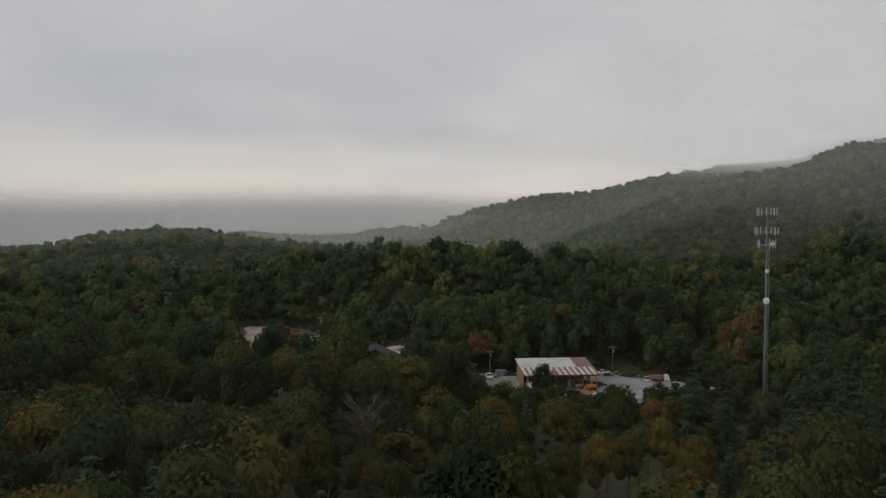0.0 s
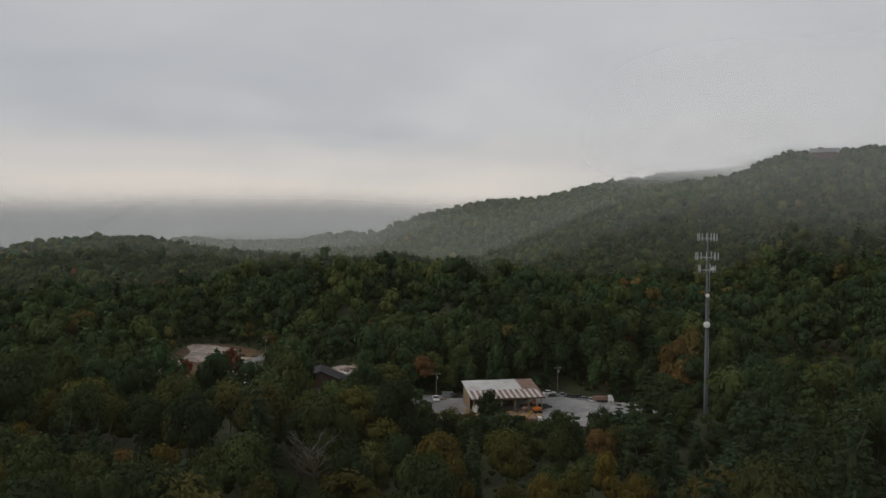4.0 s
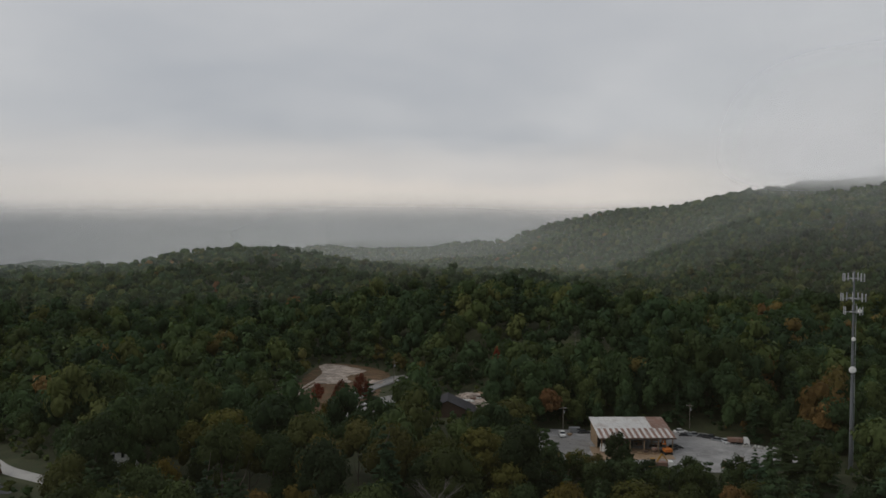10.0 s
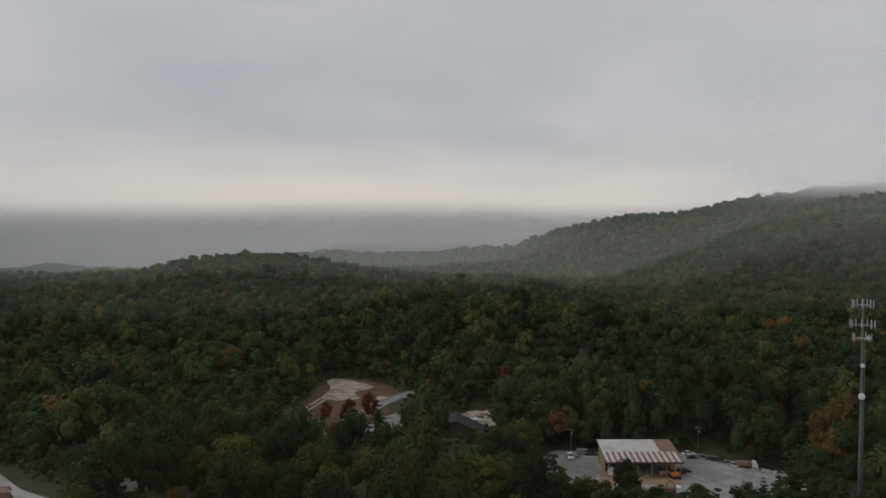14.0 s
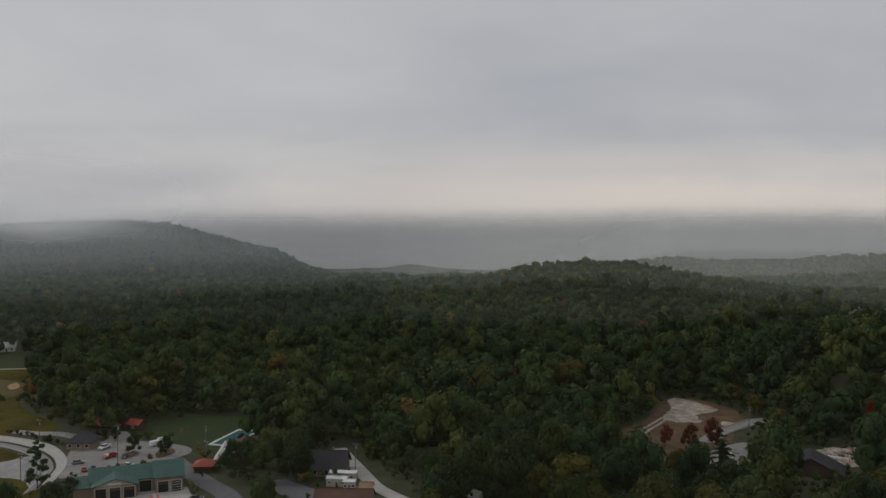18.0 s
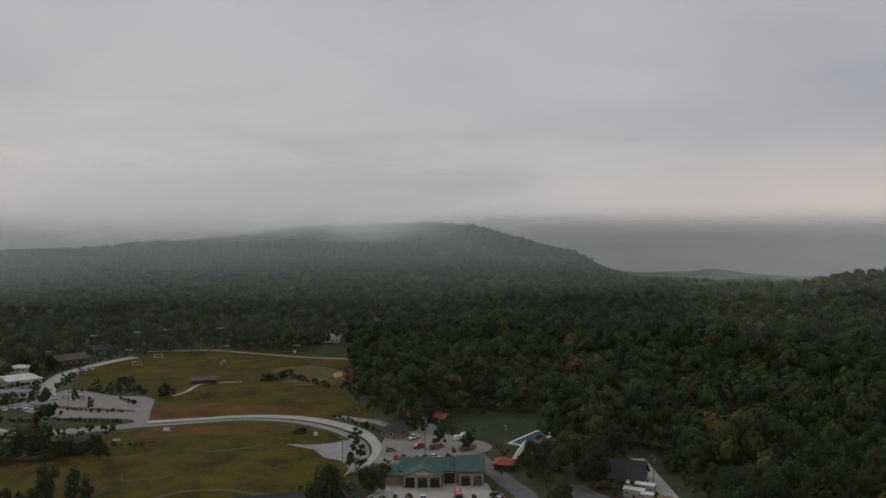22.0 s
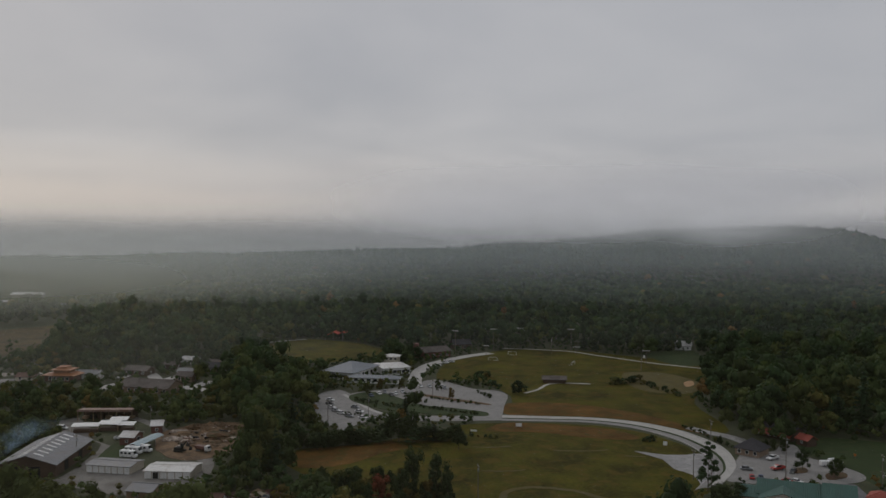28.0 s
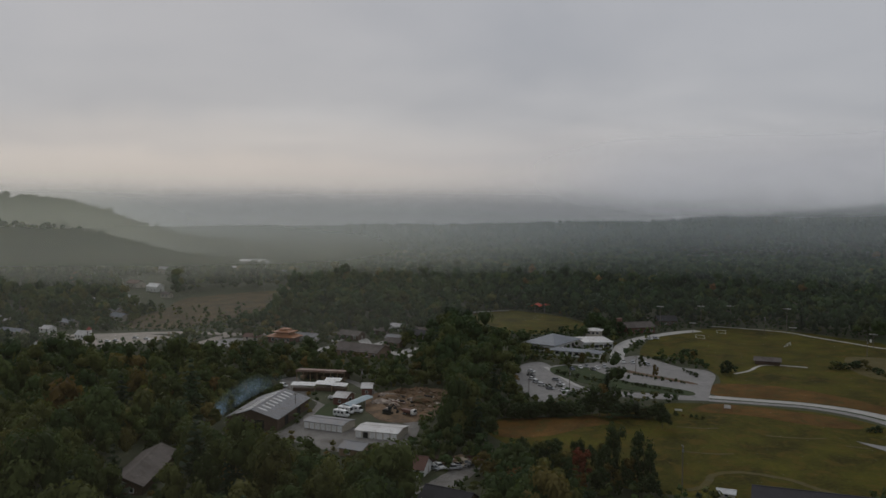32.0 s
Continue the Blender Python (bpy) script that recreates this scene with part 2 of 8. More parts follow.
# ---------------------------------------------------------------- land
# Each ridge: bearing (degrees to the left of +y), crest height, crest distance, reach of the near slope and of the far slope.
RIDGES = {
    "front": ([20, 22.5, 25.4, 27.6, 29.5, 31.7, 33.6, 35.2, 37, 38.7, 40.4, 42.8, 46, 50, 56], [0, 2, 8, 14, 20, 25, 30, 30, 29, 27, 21, 12, 7, 6, 0], [1100] * 15, [560] * 15, [160] * 15),
    "knoll": ([-12, -6, 0, 4, 8, 11, 14, 17, 20, 23, 26, 30, 35], [0, 6, 13, 14, 19, 21, 21, 20, 18, 14, 10, 5, 0], [360, 355, 355, 350, 345, 355, 400, 440, 440, 465, 490, 500, 500], [50, 50, 48, 45, 38, 45, 85, 105, 70, 58, 50, 50, 50], [250] * 13),
    "shoulder": ([10, 14, 17, 21, 25, 29, 33], [0, 9, 14, 17, 13, 6, 0], [690] * 7, [190] * 7, [260] * 7),
    "second": ([8, 17, 20.6, 22.5, 23.2, 24.7, 26.5, 28, 30, 33, 37], [20, 26, 26, 20, 11, 5, 6, 12, 18, 15, 0], [1500] * 11, [330] * 11, [350] * 11),
    "mountain": ([-60, -30, -9, -7, -4.6, -0.7, 3.7, 8, 12, 15, 17, 18.5, 20], [152, 152, 140, 137, 120, 116, 106, 84, 76, 61, 42, 18, 0], [1200, 1200, 1200, 1200, 1250, 1300, 1350, 1400, 1430, 1450, 1450, 1450, 1450],
                 [850, 850, 850, 850, 850, 850, 800, 600, 380, 330, 330, 330, 330], [900] * 13),
    "far_hill": ([50, 52.5, 54.4, 56.6, 58, 59.5, 60.9, 62.7, 65.8, 69.8, 73.6, 77, 80.6, 83.9, 88, 99, 108, 116], [0, 2, 9, 20, 33, 51, 63, 77, 82, 80, 72, 58, 42, 40, 27, 19, 14, 0], [1900] * 18, [460] * 18, [700] * 18),
    "west_hill": ([110, 113.5, 116.6, 120, 121.9, 123.8, 127, 140, 160], [4, 14, 26, 48, 68, 80, 84, 84, 60], [1300] * 9, [520] * 9, [700] * 9),
    "backdrop": ([-180, -90, -20, 6, 14, 20, 26, 31, 37, 42, 48, 55, 63, 72, 84, 95, 104, 112, 120, 150, 180], [20, 30, 30, 34, 26, 31, 24, 28, 33, 24, 20, 28, 24, 20, 26, 20, 27, 22, 26, 27, 24], [3600] * 21, [900] * 21, [900] * 21),
}


def land(x, y):
    """Height of the ground, for arrays."""
    x, y = np.asarray(x, float), np.asarray(y, float)
    az, r = np.degrees(np.arctan2(-x, y)), np.hypot(x, y)
    z = np.zeros_like(r)
    for b, h, d, wi, wo in RIDGES.values():
        hh, dd = np.interp(az, b, h, left=0 if b[0] > -100 else h[0], right=0 if b[-1] < 150 else h[-1]), np.interp(az, b, d)
        a, c = np.interp(az, b, wi), np.interp(az, b, wo)
        s = np.where(r < dd, np.clip((r - dd + a) / a, 0, 1), np.clip(1 - (r - dd) / c, 0, 1))
        z = np.maximum(z, hh * (0.55 * s * s * (3 - 2 * s) + 0.45 * s ** 1.4))
    rough = np.clip((r - 420 - 380 * np.clip((az - 50) / 10, 0, 1)) / 600, 0, 1)
    z += rough * (2.2 * np.sin(x * 0.011 + 1.3 * np.sin(y * 0.007)) * np.cos(y * 0.009 + 0.8 * np.sin(x * 0.006)) + 1.2 * np.sin(x * 0.027 + y * 0.021) * np.sin(y * 0.031 - x * 0.012))
    # the plain falls away behind the forest edge to the north-west
    dip = np.clip((r - 1330) / 300, 0, 1) * np.clip((az - 30) / 6, 0, 1) * np.clip((90 - az) / 8, 0, 1) * np.clip(1 - z / 14, 0, 1)
    # a creek hollow between the works yard and the village
    hollow = np.exp(-((r - 415) / 60) ** 2 - ((az - 121) / 6.5) ** 2)
    return z - 55 * dip - 13 * hollow


def ground_height(x, y):
    return float(land(x, y))


def mesh_object(name, verts, faces, mat, parent=None):
    me = bpy.data.meshes.new(name)
    me.from_pydata(verts, [], faces)
    me.materials.append(mat)
    ob = new(name, me)
    ob.parent = parent
    return ob


def build_ground():
    radii = [0.0] + list(np.geomspace(25, 4700, 130))
    n = 540
    ang = np.linspace(0, 2 * np.pi, n, endpoint=False)
    verts, faces = [(0, 0, 0)], []
    for r in radii[1:]:
        xs, ys = -np.sin(ang) * r, np.cos(ang) * r
        verts += list(zip(xs.tolist(), ys.tolist(), land(xs, ys).tolist()))
    for j in range(n):
        faces.append((0, 1 + j, 1 + (j + 1) % n))
    for i in range(len(radii) - 2):
        a = 1 + i * n
        for j in range(n):
            k = (j + 1) % n
            faces.append((a + j, a + n + j, a + n + k, a + k))
    ob = mesh_object("ground", verts, faces, M_FLOOR)
    ob.data.polygons.foreach_set("use_smooth", [True] * len(faces))
    tagged(ob, "leaf-littered valley floor rising into wooded hills", "ground", kind="structure")


build_ground()

# ---------------------------------------------------------------- trees


def ico(sub):
    """Vertices and triangles of a ball: 20 triangles for 1, 80 for 2, 320 for 3."""
    bm = bmesh.new()
    bmesh.ops.create_icosphere(bm, subdivisions=sub, radius=1.0)
    v = np.array([p.co[:] for p in bm.verts])
    f = np.array([[q.index for q in p.verts] for p in bm.faces])
    bm.free()
    return v, f


ICO = {s: ico(s + 1) for s in (0, 1, 2)}


def lumpy(v, seed, amp):
    """Push points of a unit ball in and out in broad lumps."""
    g = np.random.default_rng(seed)
    out = np.ones(len(v))
    for _ in range(9):
        d = g.normal(size=3)
        d /= np.linalg.norm(d)
        out += amp * np.maximum(0, v @ d - 0.45) * g.uniform(0.3, 1.6)
    return v * (out / out.mean())[:, None]


def leaf_clumps(centres, normals, size, g):
    """One small ragged leaf clump at each centre, facing roughly along its normal."""
    n = len(centres)
    nr = normals + g.normal(scale=0.17, size=(n, 3))
    nr /= np.linalg.norm(nr, axis=1)[:, None]
    u = np.cross(nr, g.normal(size=(n, 3)))
    u /= np.linalg.norm(u, axis=1)[:, None]
    w = np.cross(nr, u)
    s = size * g.uniform(0.55, 1.25, (n, 1))
    pts = []
    for a, b in ((-1.1, -0.7), (1.1, -0.6), (0.1, 1.2)):
        k = g.uniform(0.6, 1.2, (n, 1))
        pts.append(centres + s * k * (a * u + b * w) + nr * s * g.uniform(-0.3, 0.3, (n, 1)))
    v = np.stack(pts, 1).reshape(-1, 3)
    f = np.arange(n)[:, None] * 3 + [0, 1, 2]
    return v, f


def crown_broad(seed, leaves, size, lobes=9, core=True):
    """Rounded crown, unit radius about 1, from z 0 to about 2: lobes of leaf clumps round a darker core."""
    g = np.random.default_rng(seed)
    V, F, base = [], [], 0
    lob = []
    for k in range(lobes):
        a, h = g.uniform(0, 2 * np.pi), g.uniform(0.35, 1.5)
        rr = 0.55 * math.sqrt(max(0.05, 1 - ((h - 0.75) / 0.95) ** 2))
        lob.append((np.array([math.cos(a) * rr, math.sin(a) * rr, h]), g.uniform(0.34, 0.52)))
    lob.append((np.array([0, 0, 1.5]), 0.42))
    if core:
        for c, r in lob:
            v, f = ICO[1 if leaves > 600 else 0]
            v = lumpy(v, int(g.integers(1e9)), 0.5) * r * (0.66 if leaves > 600 else 0.76) + c
            V.append(v), F.append(f + base)
            base += len(v)
    per = max(3, leaves // len(lob))
    for c, r in lob:
        d = g.normal(size=(per, 3))
        d[:, 2] = np.abs(d[:, 2]) * 0.9 - 0.15
        d /= np.linalg.norm(d, axis=1)[:, None]
        v, f = leaf_clumps(c + d * r * g.triangular(0.72, 1.0, 1.34, (per, 1)), d, size, g)
        V.append(v), F.append(f + base)
        base += len(v)
    return np.concatenate(V), np.concatenate(F)


def crown_loose(seed, leaves, size):
    """Uneven crown of a free-standing tree, unit radius about 1, from z 0 to about 2: separate leafy boughs with gaps between them."""
    g = np.random.default_rng(seed)
    V, F, base = [], [], 0
    lean = g.normal(scale=0.12, size=2)
    boughs = 17
    for k in range(boughs):
        h = 0.16 + 1.66 * (k + g.uniform(0, 1)) / boughs
        wide = 0.78 * math.sqrt(max(0.04, 1 - ((h - 0.72) / 1.2) ** 2)) * g.uniform(0.25, 1.08)
        a = k * 2.4 + g.normal(scale=0.6)
        c = np.array([math.cos(a) * wide + lean[0] * h, math.sin(a) * wide + lean[1] * h, h])
        r = g.uniform(0.20, 0.38)
        v, f = ICO[0]
        V.append(lumpy(v, int(g.integers(1e9)), 0.6) * r * 0.55 + c), F.append(f + base)
        base += len(v)
        n = leaves // boughs
        d = g.normal(size=(n, 3))
        d[:, 2] = d[:, 2] * 0.8 + 0.25
        d /= np.linalg.norm(d, axis=1)[:, None]
        v, f = leaf_clumps(c + d * r * g.triangular(0.45, 0.95, 1.45, (n, 1)), d, size, g)
        V.append(v), F.append(f + base)
        base += len(v)
    return np.concatenate(V), np.concatenate(F)


def crown_pine(seed, leaves, size):
    """Tiered conifer crown, unit radius about 1, height about 3.2, with gaps between the tiers."""
    g = np.random.default_rng(seed)
    V, F, base = [], [], 0
    tiers = 11
    for k in range(tiers):
        u = k / (tiers - 1)
        z, rad = 0.25 + 2.9 * u, 1.02 * (1 - u) ** 0.8 + 0.07
        for j in range(7 if k < 8 else 4):
            a = g.uniform(0, 2 * np.pi)
            reach = rad * g.uniform(0.65, 1.1)
            n = max(3, leaves // (tiers * 6))
            s = g.uniform(0.15, 1, n) * reach
            c = np.stack([np.cos(a + g.normal(scale=0.16, size=n)) * s, np.sin(a + g.normal(scale=0.16, size=n)) * s, z - 0.16 * s + g.normal(scale=0.03, size=n)], 1)
            v, f = leaf_clumps(c, np.tile([0, 0, 1.0], (n, 1)), size * (0.55 + 0.6 * (1 - u)), g)
            V.append(v), F.append(f + base)
            base += len(v)
    v, f = ICO[1]
    v = v * [0.2, 0.2, 1.2] + [0, 0, 1.4]
    V.append(v * [1, 1, 1]), F.append(f + base)
    return np.concatenate(V), np.concatenate(F)


def crown_ragged(seed, leaves, size):
    """Open, uneven pine crown, height about 3.2: separate tufts at the ends of unequal boughs."""
    g = np.random.default_rng(seed)
    V, F, base = [], [], 0
    for k in range(22):
        z = 0.5 + 2.6 * (k + g.uniform(0, 1)) / 22
        a = k * 2.4 + g.normal(scale=0.5)
        reach = (1.05 - 0.75 * max(0.0, (z - 1.2) / 2.0)) * g.uniform(0.25, 0.95)
        c = np.array([math.cos(a) * reach, math.sin(a) * reach, z])
        r = g.uniform(0.26, 0.44) * (1.15 - 0.2 * z)
        n = leaves // 22
        d = g.normal(size=(n, 3)) * [1, 1, 0.55]
        d /= np.linalg.norm(d, axis=1)[:, None]
        v, f = leaf_clumps(c + d * r * g.triangular(0.3, 0.9, 1.25, (n, 1)) * [1, 1, 0.55], d + [0, 0, 0.5], size, g)
        V.append(v), F.append(f + base)
        base += len(v)
        v, f = ICO[0]
        V.append(v * [r * 0.5, r * 0.5, r * 0.3] + c), F.append(f + base)
        base += len(v)
    return np.concatenate(V), np.concatenate(F)


def crown_simple(seed, sub, squash=0.9, amp=0.7):
    v, f = ICO[sub]
    v = lumpy(v, seed, amp)
    keep = [t for t in f if v[list(t), 2].max() > -0.35]
    g = np.random.default_rng(seed)
    v = v * [1, 1, squash] + g.normal(scale=0.15, size=v.shape) + [0, 0, 0.9]
    return v, np.array(keep)


def fast_mesh(name, v, f, mat, tint=None):
    me = bpy.data.meshes.new(name)
    me.vertices.add(len(v))
    me.vertices.foreach_set("co", np.ascontiguousarray(v, dtype=np.float32).ravel())
    me.loops.add(len(f) * 3)
    me.loops.foreach_set("vertex_index", np.ascontiguousarray(f, dtype=np.int32).ravel())
    me.polygons.add(len(f))
    me.polygons.foreach_set("loop_start", np.arange(0, len(f) * 3, 3, dtype=np.int32))
    me.polygons.foreach_set("use_smooth", np.ones(len(f), dtype=bool))
    me.update(calc_edges=True)
    me.materials.append(mat)
    if tint is not None:
        me.attributes.new("tint", "FLOAT", "POINT").data.foreach_set("value", np.ascontiguousarray(tint, dtype=np.float32))
    return me


def trunk_mesh(name, seed, height, r0, limbs=5, bend=0.4):
    """Tapered trunk with a few rising limbs."""
    g = random.Random(seed)
    bm = bmesh.new()

    def tube(points, radii, sides=6):
        rings = []
        for i, p in enumerate(points):
            d = (points[min(i + 1, len(points) - 1)] - points[max(i - 1, 0)]).normalized()
            u = d.orthogonal().normalized()
            w = d.cross(u)
            rings.append([bm.verts.new(p + radii[i] * (math.cos(2 * math.pi * k / sides) * u + math.sin(2 * math.pi * k / sides) * w)) for k in range(sides)])
        for a, b in zip(rings, rings[1:]):
            for k in range(sides):
                bm.faces.new((a[k], a[(k + 1) % sides], b[(k + 1) % sides], b[k]))
        bm.faces.new(rings[-1])

    pts = [Vector((g.uniform(-bend, bend) * i / 5, g.uniform(-bend, bend) * i / 5, height * i / 5 - (0.5 if i == 0 else 0))) for i in range(6)]
    tube(pts, [r0 * (1 - 0.16 * i) for i in range(6)])
    for k in range(limbs):
        b = pts[2 + k % 4]
        a = g.uniform(0, 6.28)
        l = height * g.uniform(0.2, 0.34)
        mid = b + Vector((math.cos(a) * l * 0.5, math.sin(a) * l * 0.5, l * 0.35))
        tube([b, mid, mid + Vector((math.cos(a) * l * 0.45, math.sin(a) * l * 0.45, l * 0.55))], [r0 * 0.4, r0 * 0.28, r0 * 0.1], 5)
    me = bpy.data.meshes.new(name)
    bm.to_mesh(me)
    bm.free()
    me.materials.append(M_BARK)
    return me


# ---- where trees stand: everywhere but in the clearings
CLEARINGS = []


def inside(poly, x, y):
    poly = np.asarray(poly)
    x, y = np.asarray(x), np.asarray(y)
    c = np.zeros(x.shape, bool)
    j = len(poly) - 1
    for i in range(len(poly)):
        xi, yi, xj, yj = *poly[i], *poly[j]
        with np.errstate(divide="ignore", invalid="ignore"):
            c ^= ((yi > y) != (yj > y)) & (x < (xj - xi) * (y - yi) / (yj - yi + 1e-12) + xi)
        j = i
    return c


def near_line(pts, width, x, y):
    d = np.full(np.shape(x), 1e9)
    for (ax, ay), (bx, by) in zip(pts, pts[1:]):
        l2 = (bx - ax) ** 2 + (by - ay) ** 2 + 1e-9
        s = np.clip(((x - ax) * (bx - ax) + (y - ay) * (by - ay)) / l2, 0, 1)
        d = np.minimum(d, np.hypot(x - ax - s * (bx - ax), y - ay - s * (by - ay)))
    return d < width


def spots(r0, r1, step, az0=-17, az1=130, jitter=0.42, everywhere=False, lit_side=False):
    """Jittered grid of tree sites in a sector."""
    g = np.random.default_rng(int(r0 * 13 + step * 100))
    n = int(r1 / step) + 2
    i, j = np.meshgrid(np.arange(-n, n), np.arange(-n, n))
    x = (i + 0.5 * (j % 2) + g.uniform(-jitter, jitter, i.shape)) * step
    y = (j + g.uniform(-jitter, jitter, i.shape)) * step
    x, y = x.ravel(), y.ravel()
    r, az = np.hypot(x, y), np.degrees(np.arctan2(-x, y))
    keep = (r >= r0) & (r < r1) & (az > az0) & (az < az1)
    x, y = x[keep], y[keep]
    if lit_side:
        keep = land(x * 1.04, y * 1.04) - land(x, y) > -0.03 * 0.04 * np.hypot(x, y)
        x, y = x[keep], y[keep]
    if everywhere:
        return x, y
    free = np.ones(len(x), bool)
    for kind, shape, width in CLEARINGS:
        if kind == "line":
            free &= ~near_line(shape, width, x, y)
        else:
            for s in np.linspace(1.0, width, 4):
                free &= ~inside(shape, x * s, y * s)
    return x[free], y[free]


def spots_all(r0, r1, step):
    return spots(r0, r1, step, everywhere=True)


def tone_at(x, y, g):
    """Share of autumn colour: patches of olive and ochre among the green."""
    patch = 0.5 + 0.25 * np.sin(x * 0.021 + 2 * np.sin(y * 0.013)) + 0.25 * np.sin(y * 0.027 - 1.7 * np.sin(x * 0.017))
    t = g.beta(1.3, 2.4, len(x)) * 0.68 + 0.18 * patch
    t = np.minimum(t + 0.1 * np.clip((np.degrees(np.arctan2(-x, y)) - 92) / 15, 0, 1), 0.8)
    t = np.maximum(t - 0.15 * np.clip((np.hypot(x, y) - 520) / 200, 0, 1) * np.clip((np.degrees(np.arctan2(-x, y)) - 44) / 8, 0, 1) * np.clip((104 - np.degrees(np.arctan2(-x, y))) / 12, 0, 1), 0.02)
    t = t + 0.15 * np.clip((520 - np.hypot(x, y)) / 80, 0, 1) * np.clip((np.degrees(np.arctan2(-x, y)) - 36) / 26, 0, 1)
    turn = g.uniform(size=len(x)) < np.where(np.hypot(x, y) < 420, 0.025, 0.007)
    return np.clip(np.where(turn, g.uniform(0.8, 1.0, len(x)), t), 0, 1)


def at_edge(x, y, reach=10.0, ahead=0.035):
    """Sites whose crown would spill over a clearing or hide it."""
    e = np.zeros(len(x), bool)
    for kind, shape, width in CLEARINGS:
        if kind == "line":
            e |= near_line(shape, width + reach * 0.6, x, y)
        else:
            for s in np.linspace(1.0, width + ahead, 5):
                e |= inside(shape, x * s, y * s)
            for k in range(6):
                e |= inside(shape, x + reach * math.cos(k * 1.047), y + reach * math.sin(k * 1.047))
    return e


def swell(x, y):
    """Rise and fall of the canopy."""
    return 3.0 * np.sin(x * 0.047 + 1.9 * np.sin(y * 0.031)) * np.sin(y * 0.055 + 1.4 * np.sin(x * 0.027)) + 1.6 * np.sin(x * 0.11 - y * 0.083)


def old_growth(x, y):
    """Extra height of the old wood in front of the sheds; lower again just before the yard."""
    az, r = np.degrees(np.arctan2(-np.asarray(x), np.asarray(y))), np.hypot(x, y)
    young = np.clip((26 - np.abs(az - 4)) / 8, 0, 1) * np.clip((r - 128) / 34, 0, 1)
    return 6.0 * np.clip((50 - az) / 14, 0, 1) * np.clip((330 - r) / 90, 0, 1) * (1 - 0.85 * young)


def joined_woods(name, x, y, crowns, radius, squat, label, pine_share=0.0, pines=(), lift_range=(3.0, 8.0), rise=1.0):
    """Many trees in one mesh: too many and too far to tell one from another."""
    g = np.random.default_rng(len(x) + 3)
    z = land(x, y)
    tone = tone_at(x, y, g)
    pick = g.integers(0, len(crowns), len(x))
    is_pine = g.uniform(size=len(x)) < pine_share
    V, F, T, base = [], [], [], 0
    for kind, count in ((crowns, len(crowns)), (pines, len(pines))):
        for k in range(count):
            sel = np.where((is_pine == (kind is pines)) & (pick % max(1, count) == k))[0]
            if not len(sel):
                continue
            v, f = kind[k]
            n = len(sel)
            rad = (radius if np.isscalar(radius) else radius[sel]) * g.uniform(0.62, 1.3, n)
            hgt = rad * squat * g.uniform(0.85, 1.2, n)
            lift = g.uniform(*lift_range, n) + rise * (swell(x[sel], y[sel]) + old_growth(x[sel], y[sel]))
            if kind is pines:
                rad, hgt, lift, tone[sel] = rad * 0.8, rad * 1.02, g.uniform(0, 3, n), g.uniform(0.0, 0.16, n)
            a = g.uniform(0, 2 * np.pi, n)
            c, s = np.cos(a)[:, None], np.sin(a)[:, None]
            px = (v[:, 0] * c - v[:, 1] * s) * rad[:, None] + x[sel, None]
            py = (v[:, 0] * s + v[:, 1] * c) * rad[:, None] + y[sel, None]
            pz = v[:, 2] * hgt[:, None] + (z[sel] + lift)[:, None]
            V.append(np.stack([px, py, pz], -1).reshape(-1, 3))
            F.append((f[None] + (np.arange(n) * len(v))[:, None, None]).reshape(-1, 3) + base)
            T.append(np.repeat(tone[sel], len(v)))
            base += n * len(v)
    me = fast_mesh(name, np.concatenate(V), np.concatenate(F), M_WOODS, np.concatenate(T))
    return tagged(new(name, me), label, "woods", kind="stuff")

# ---------------------------------------------------------------- building blocks


def part(name, bm, mat, parent=None, label=""):
    me = bpy.data.meshes.new(name)
    bm.normal_update()
    bm.to_mesh(me)
    bm.free()
    me.materials.append(mat)
    ob = new(name, me)
    ob.parent = parent
    if label:
        ob["label"] = label
    return ob


def thing(name, x, y, yaw, label, category, group="", z=None):
    """An Empty at the base of a thing; yaw in degrees turns its x axis to the left."""
    ob = new(name)
    ob.matrix_basis = pose(x, y, ground_height(x, y) if z is None else z, 0, 0, yaw)
    return tagged(ob, label, category, group)


def add_box(bm, x0, x1, y0, y1, z0, z1, bevel=0.0):
    v = [bm.verts.new(p) for p in ((x0, y0, z0), (x1, y0, z0), (x1, y1, z0), (x0, y1, z0), (x0, y0, z1), (x1, y0, z1), (x1, y1, z1), (x0, y1, z1))]
    f = [bm.faces.new([v[i] for i in q]) for q in ((3, 2, 1, 0), (4, 5, 6, 7), (0, 1, 5, 4), (1, 2, 6, 5), (2, 3, 7, 6), (3, 0, 4, 7))]
    if bevel:
        edges = list({e for q in f for e in q.edges})
        bmesh.ops.bevel(bm, geom=edges, offset=bevel, segments=1, affect="EDGES")


def box(x0, x1, y0, y1, z0, z1, bevel=0.0):
    bm = bmesh.new()
    add_box(bm, x0, x1, y0, y1, z0, z1, bevel)
    return bm


def add_tube(bm, a, b, r0, r1=None, sides=8):
    a, b = Vector(a), Vector(b)
    d = (b - a).normalized()
    u = d.orthogonal().normalized()
    w = d.cross(u)
    r1 = r0 if r1 is None else r1
    rings = [[bm.verts.new(p + r * (math.cos(2 * math.pi * k / sides) * u + math.sin(2 * math.pi * k / sides) * w)) for k in range(sides)] for p, r in ((a, r0), (b, r1))]
    for k in range(sides):
        bm.faces.new((rings[0][k], rings[0][(k + 1) % sides], rings[1][(k + 1) % sides], rings[1][k]))
    bm.faces.new(rings[0][::-1])
    bm.faces.new(rings[1])


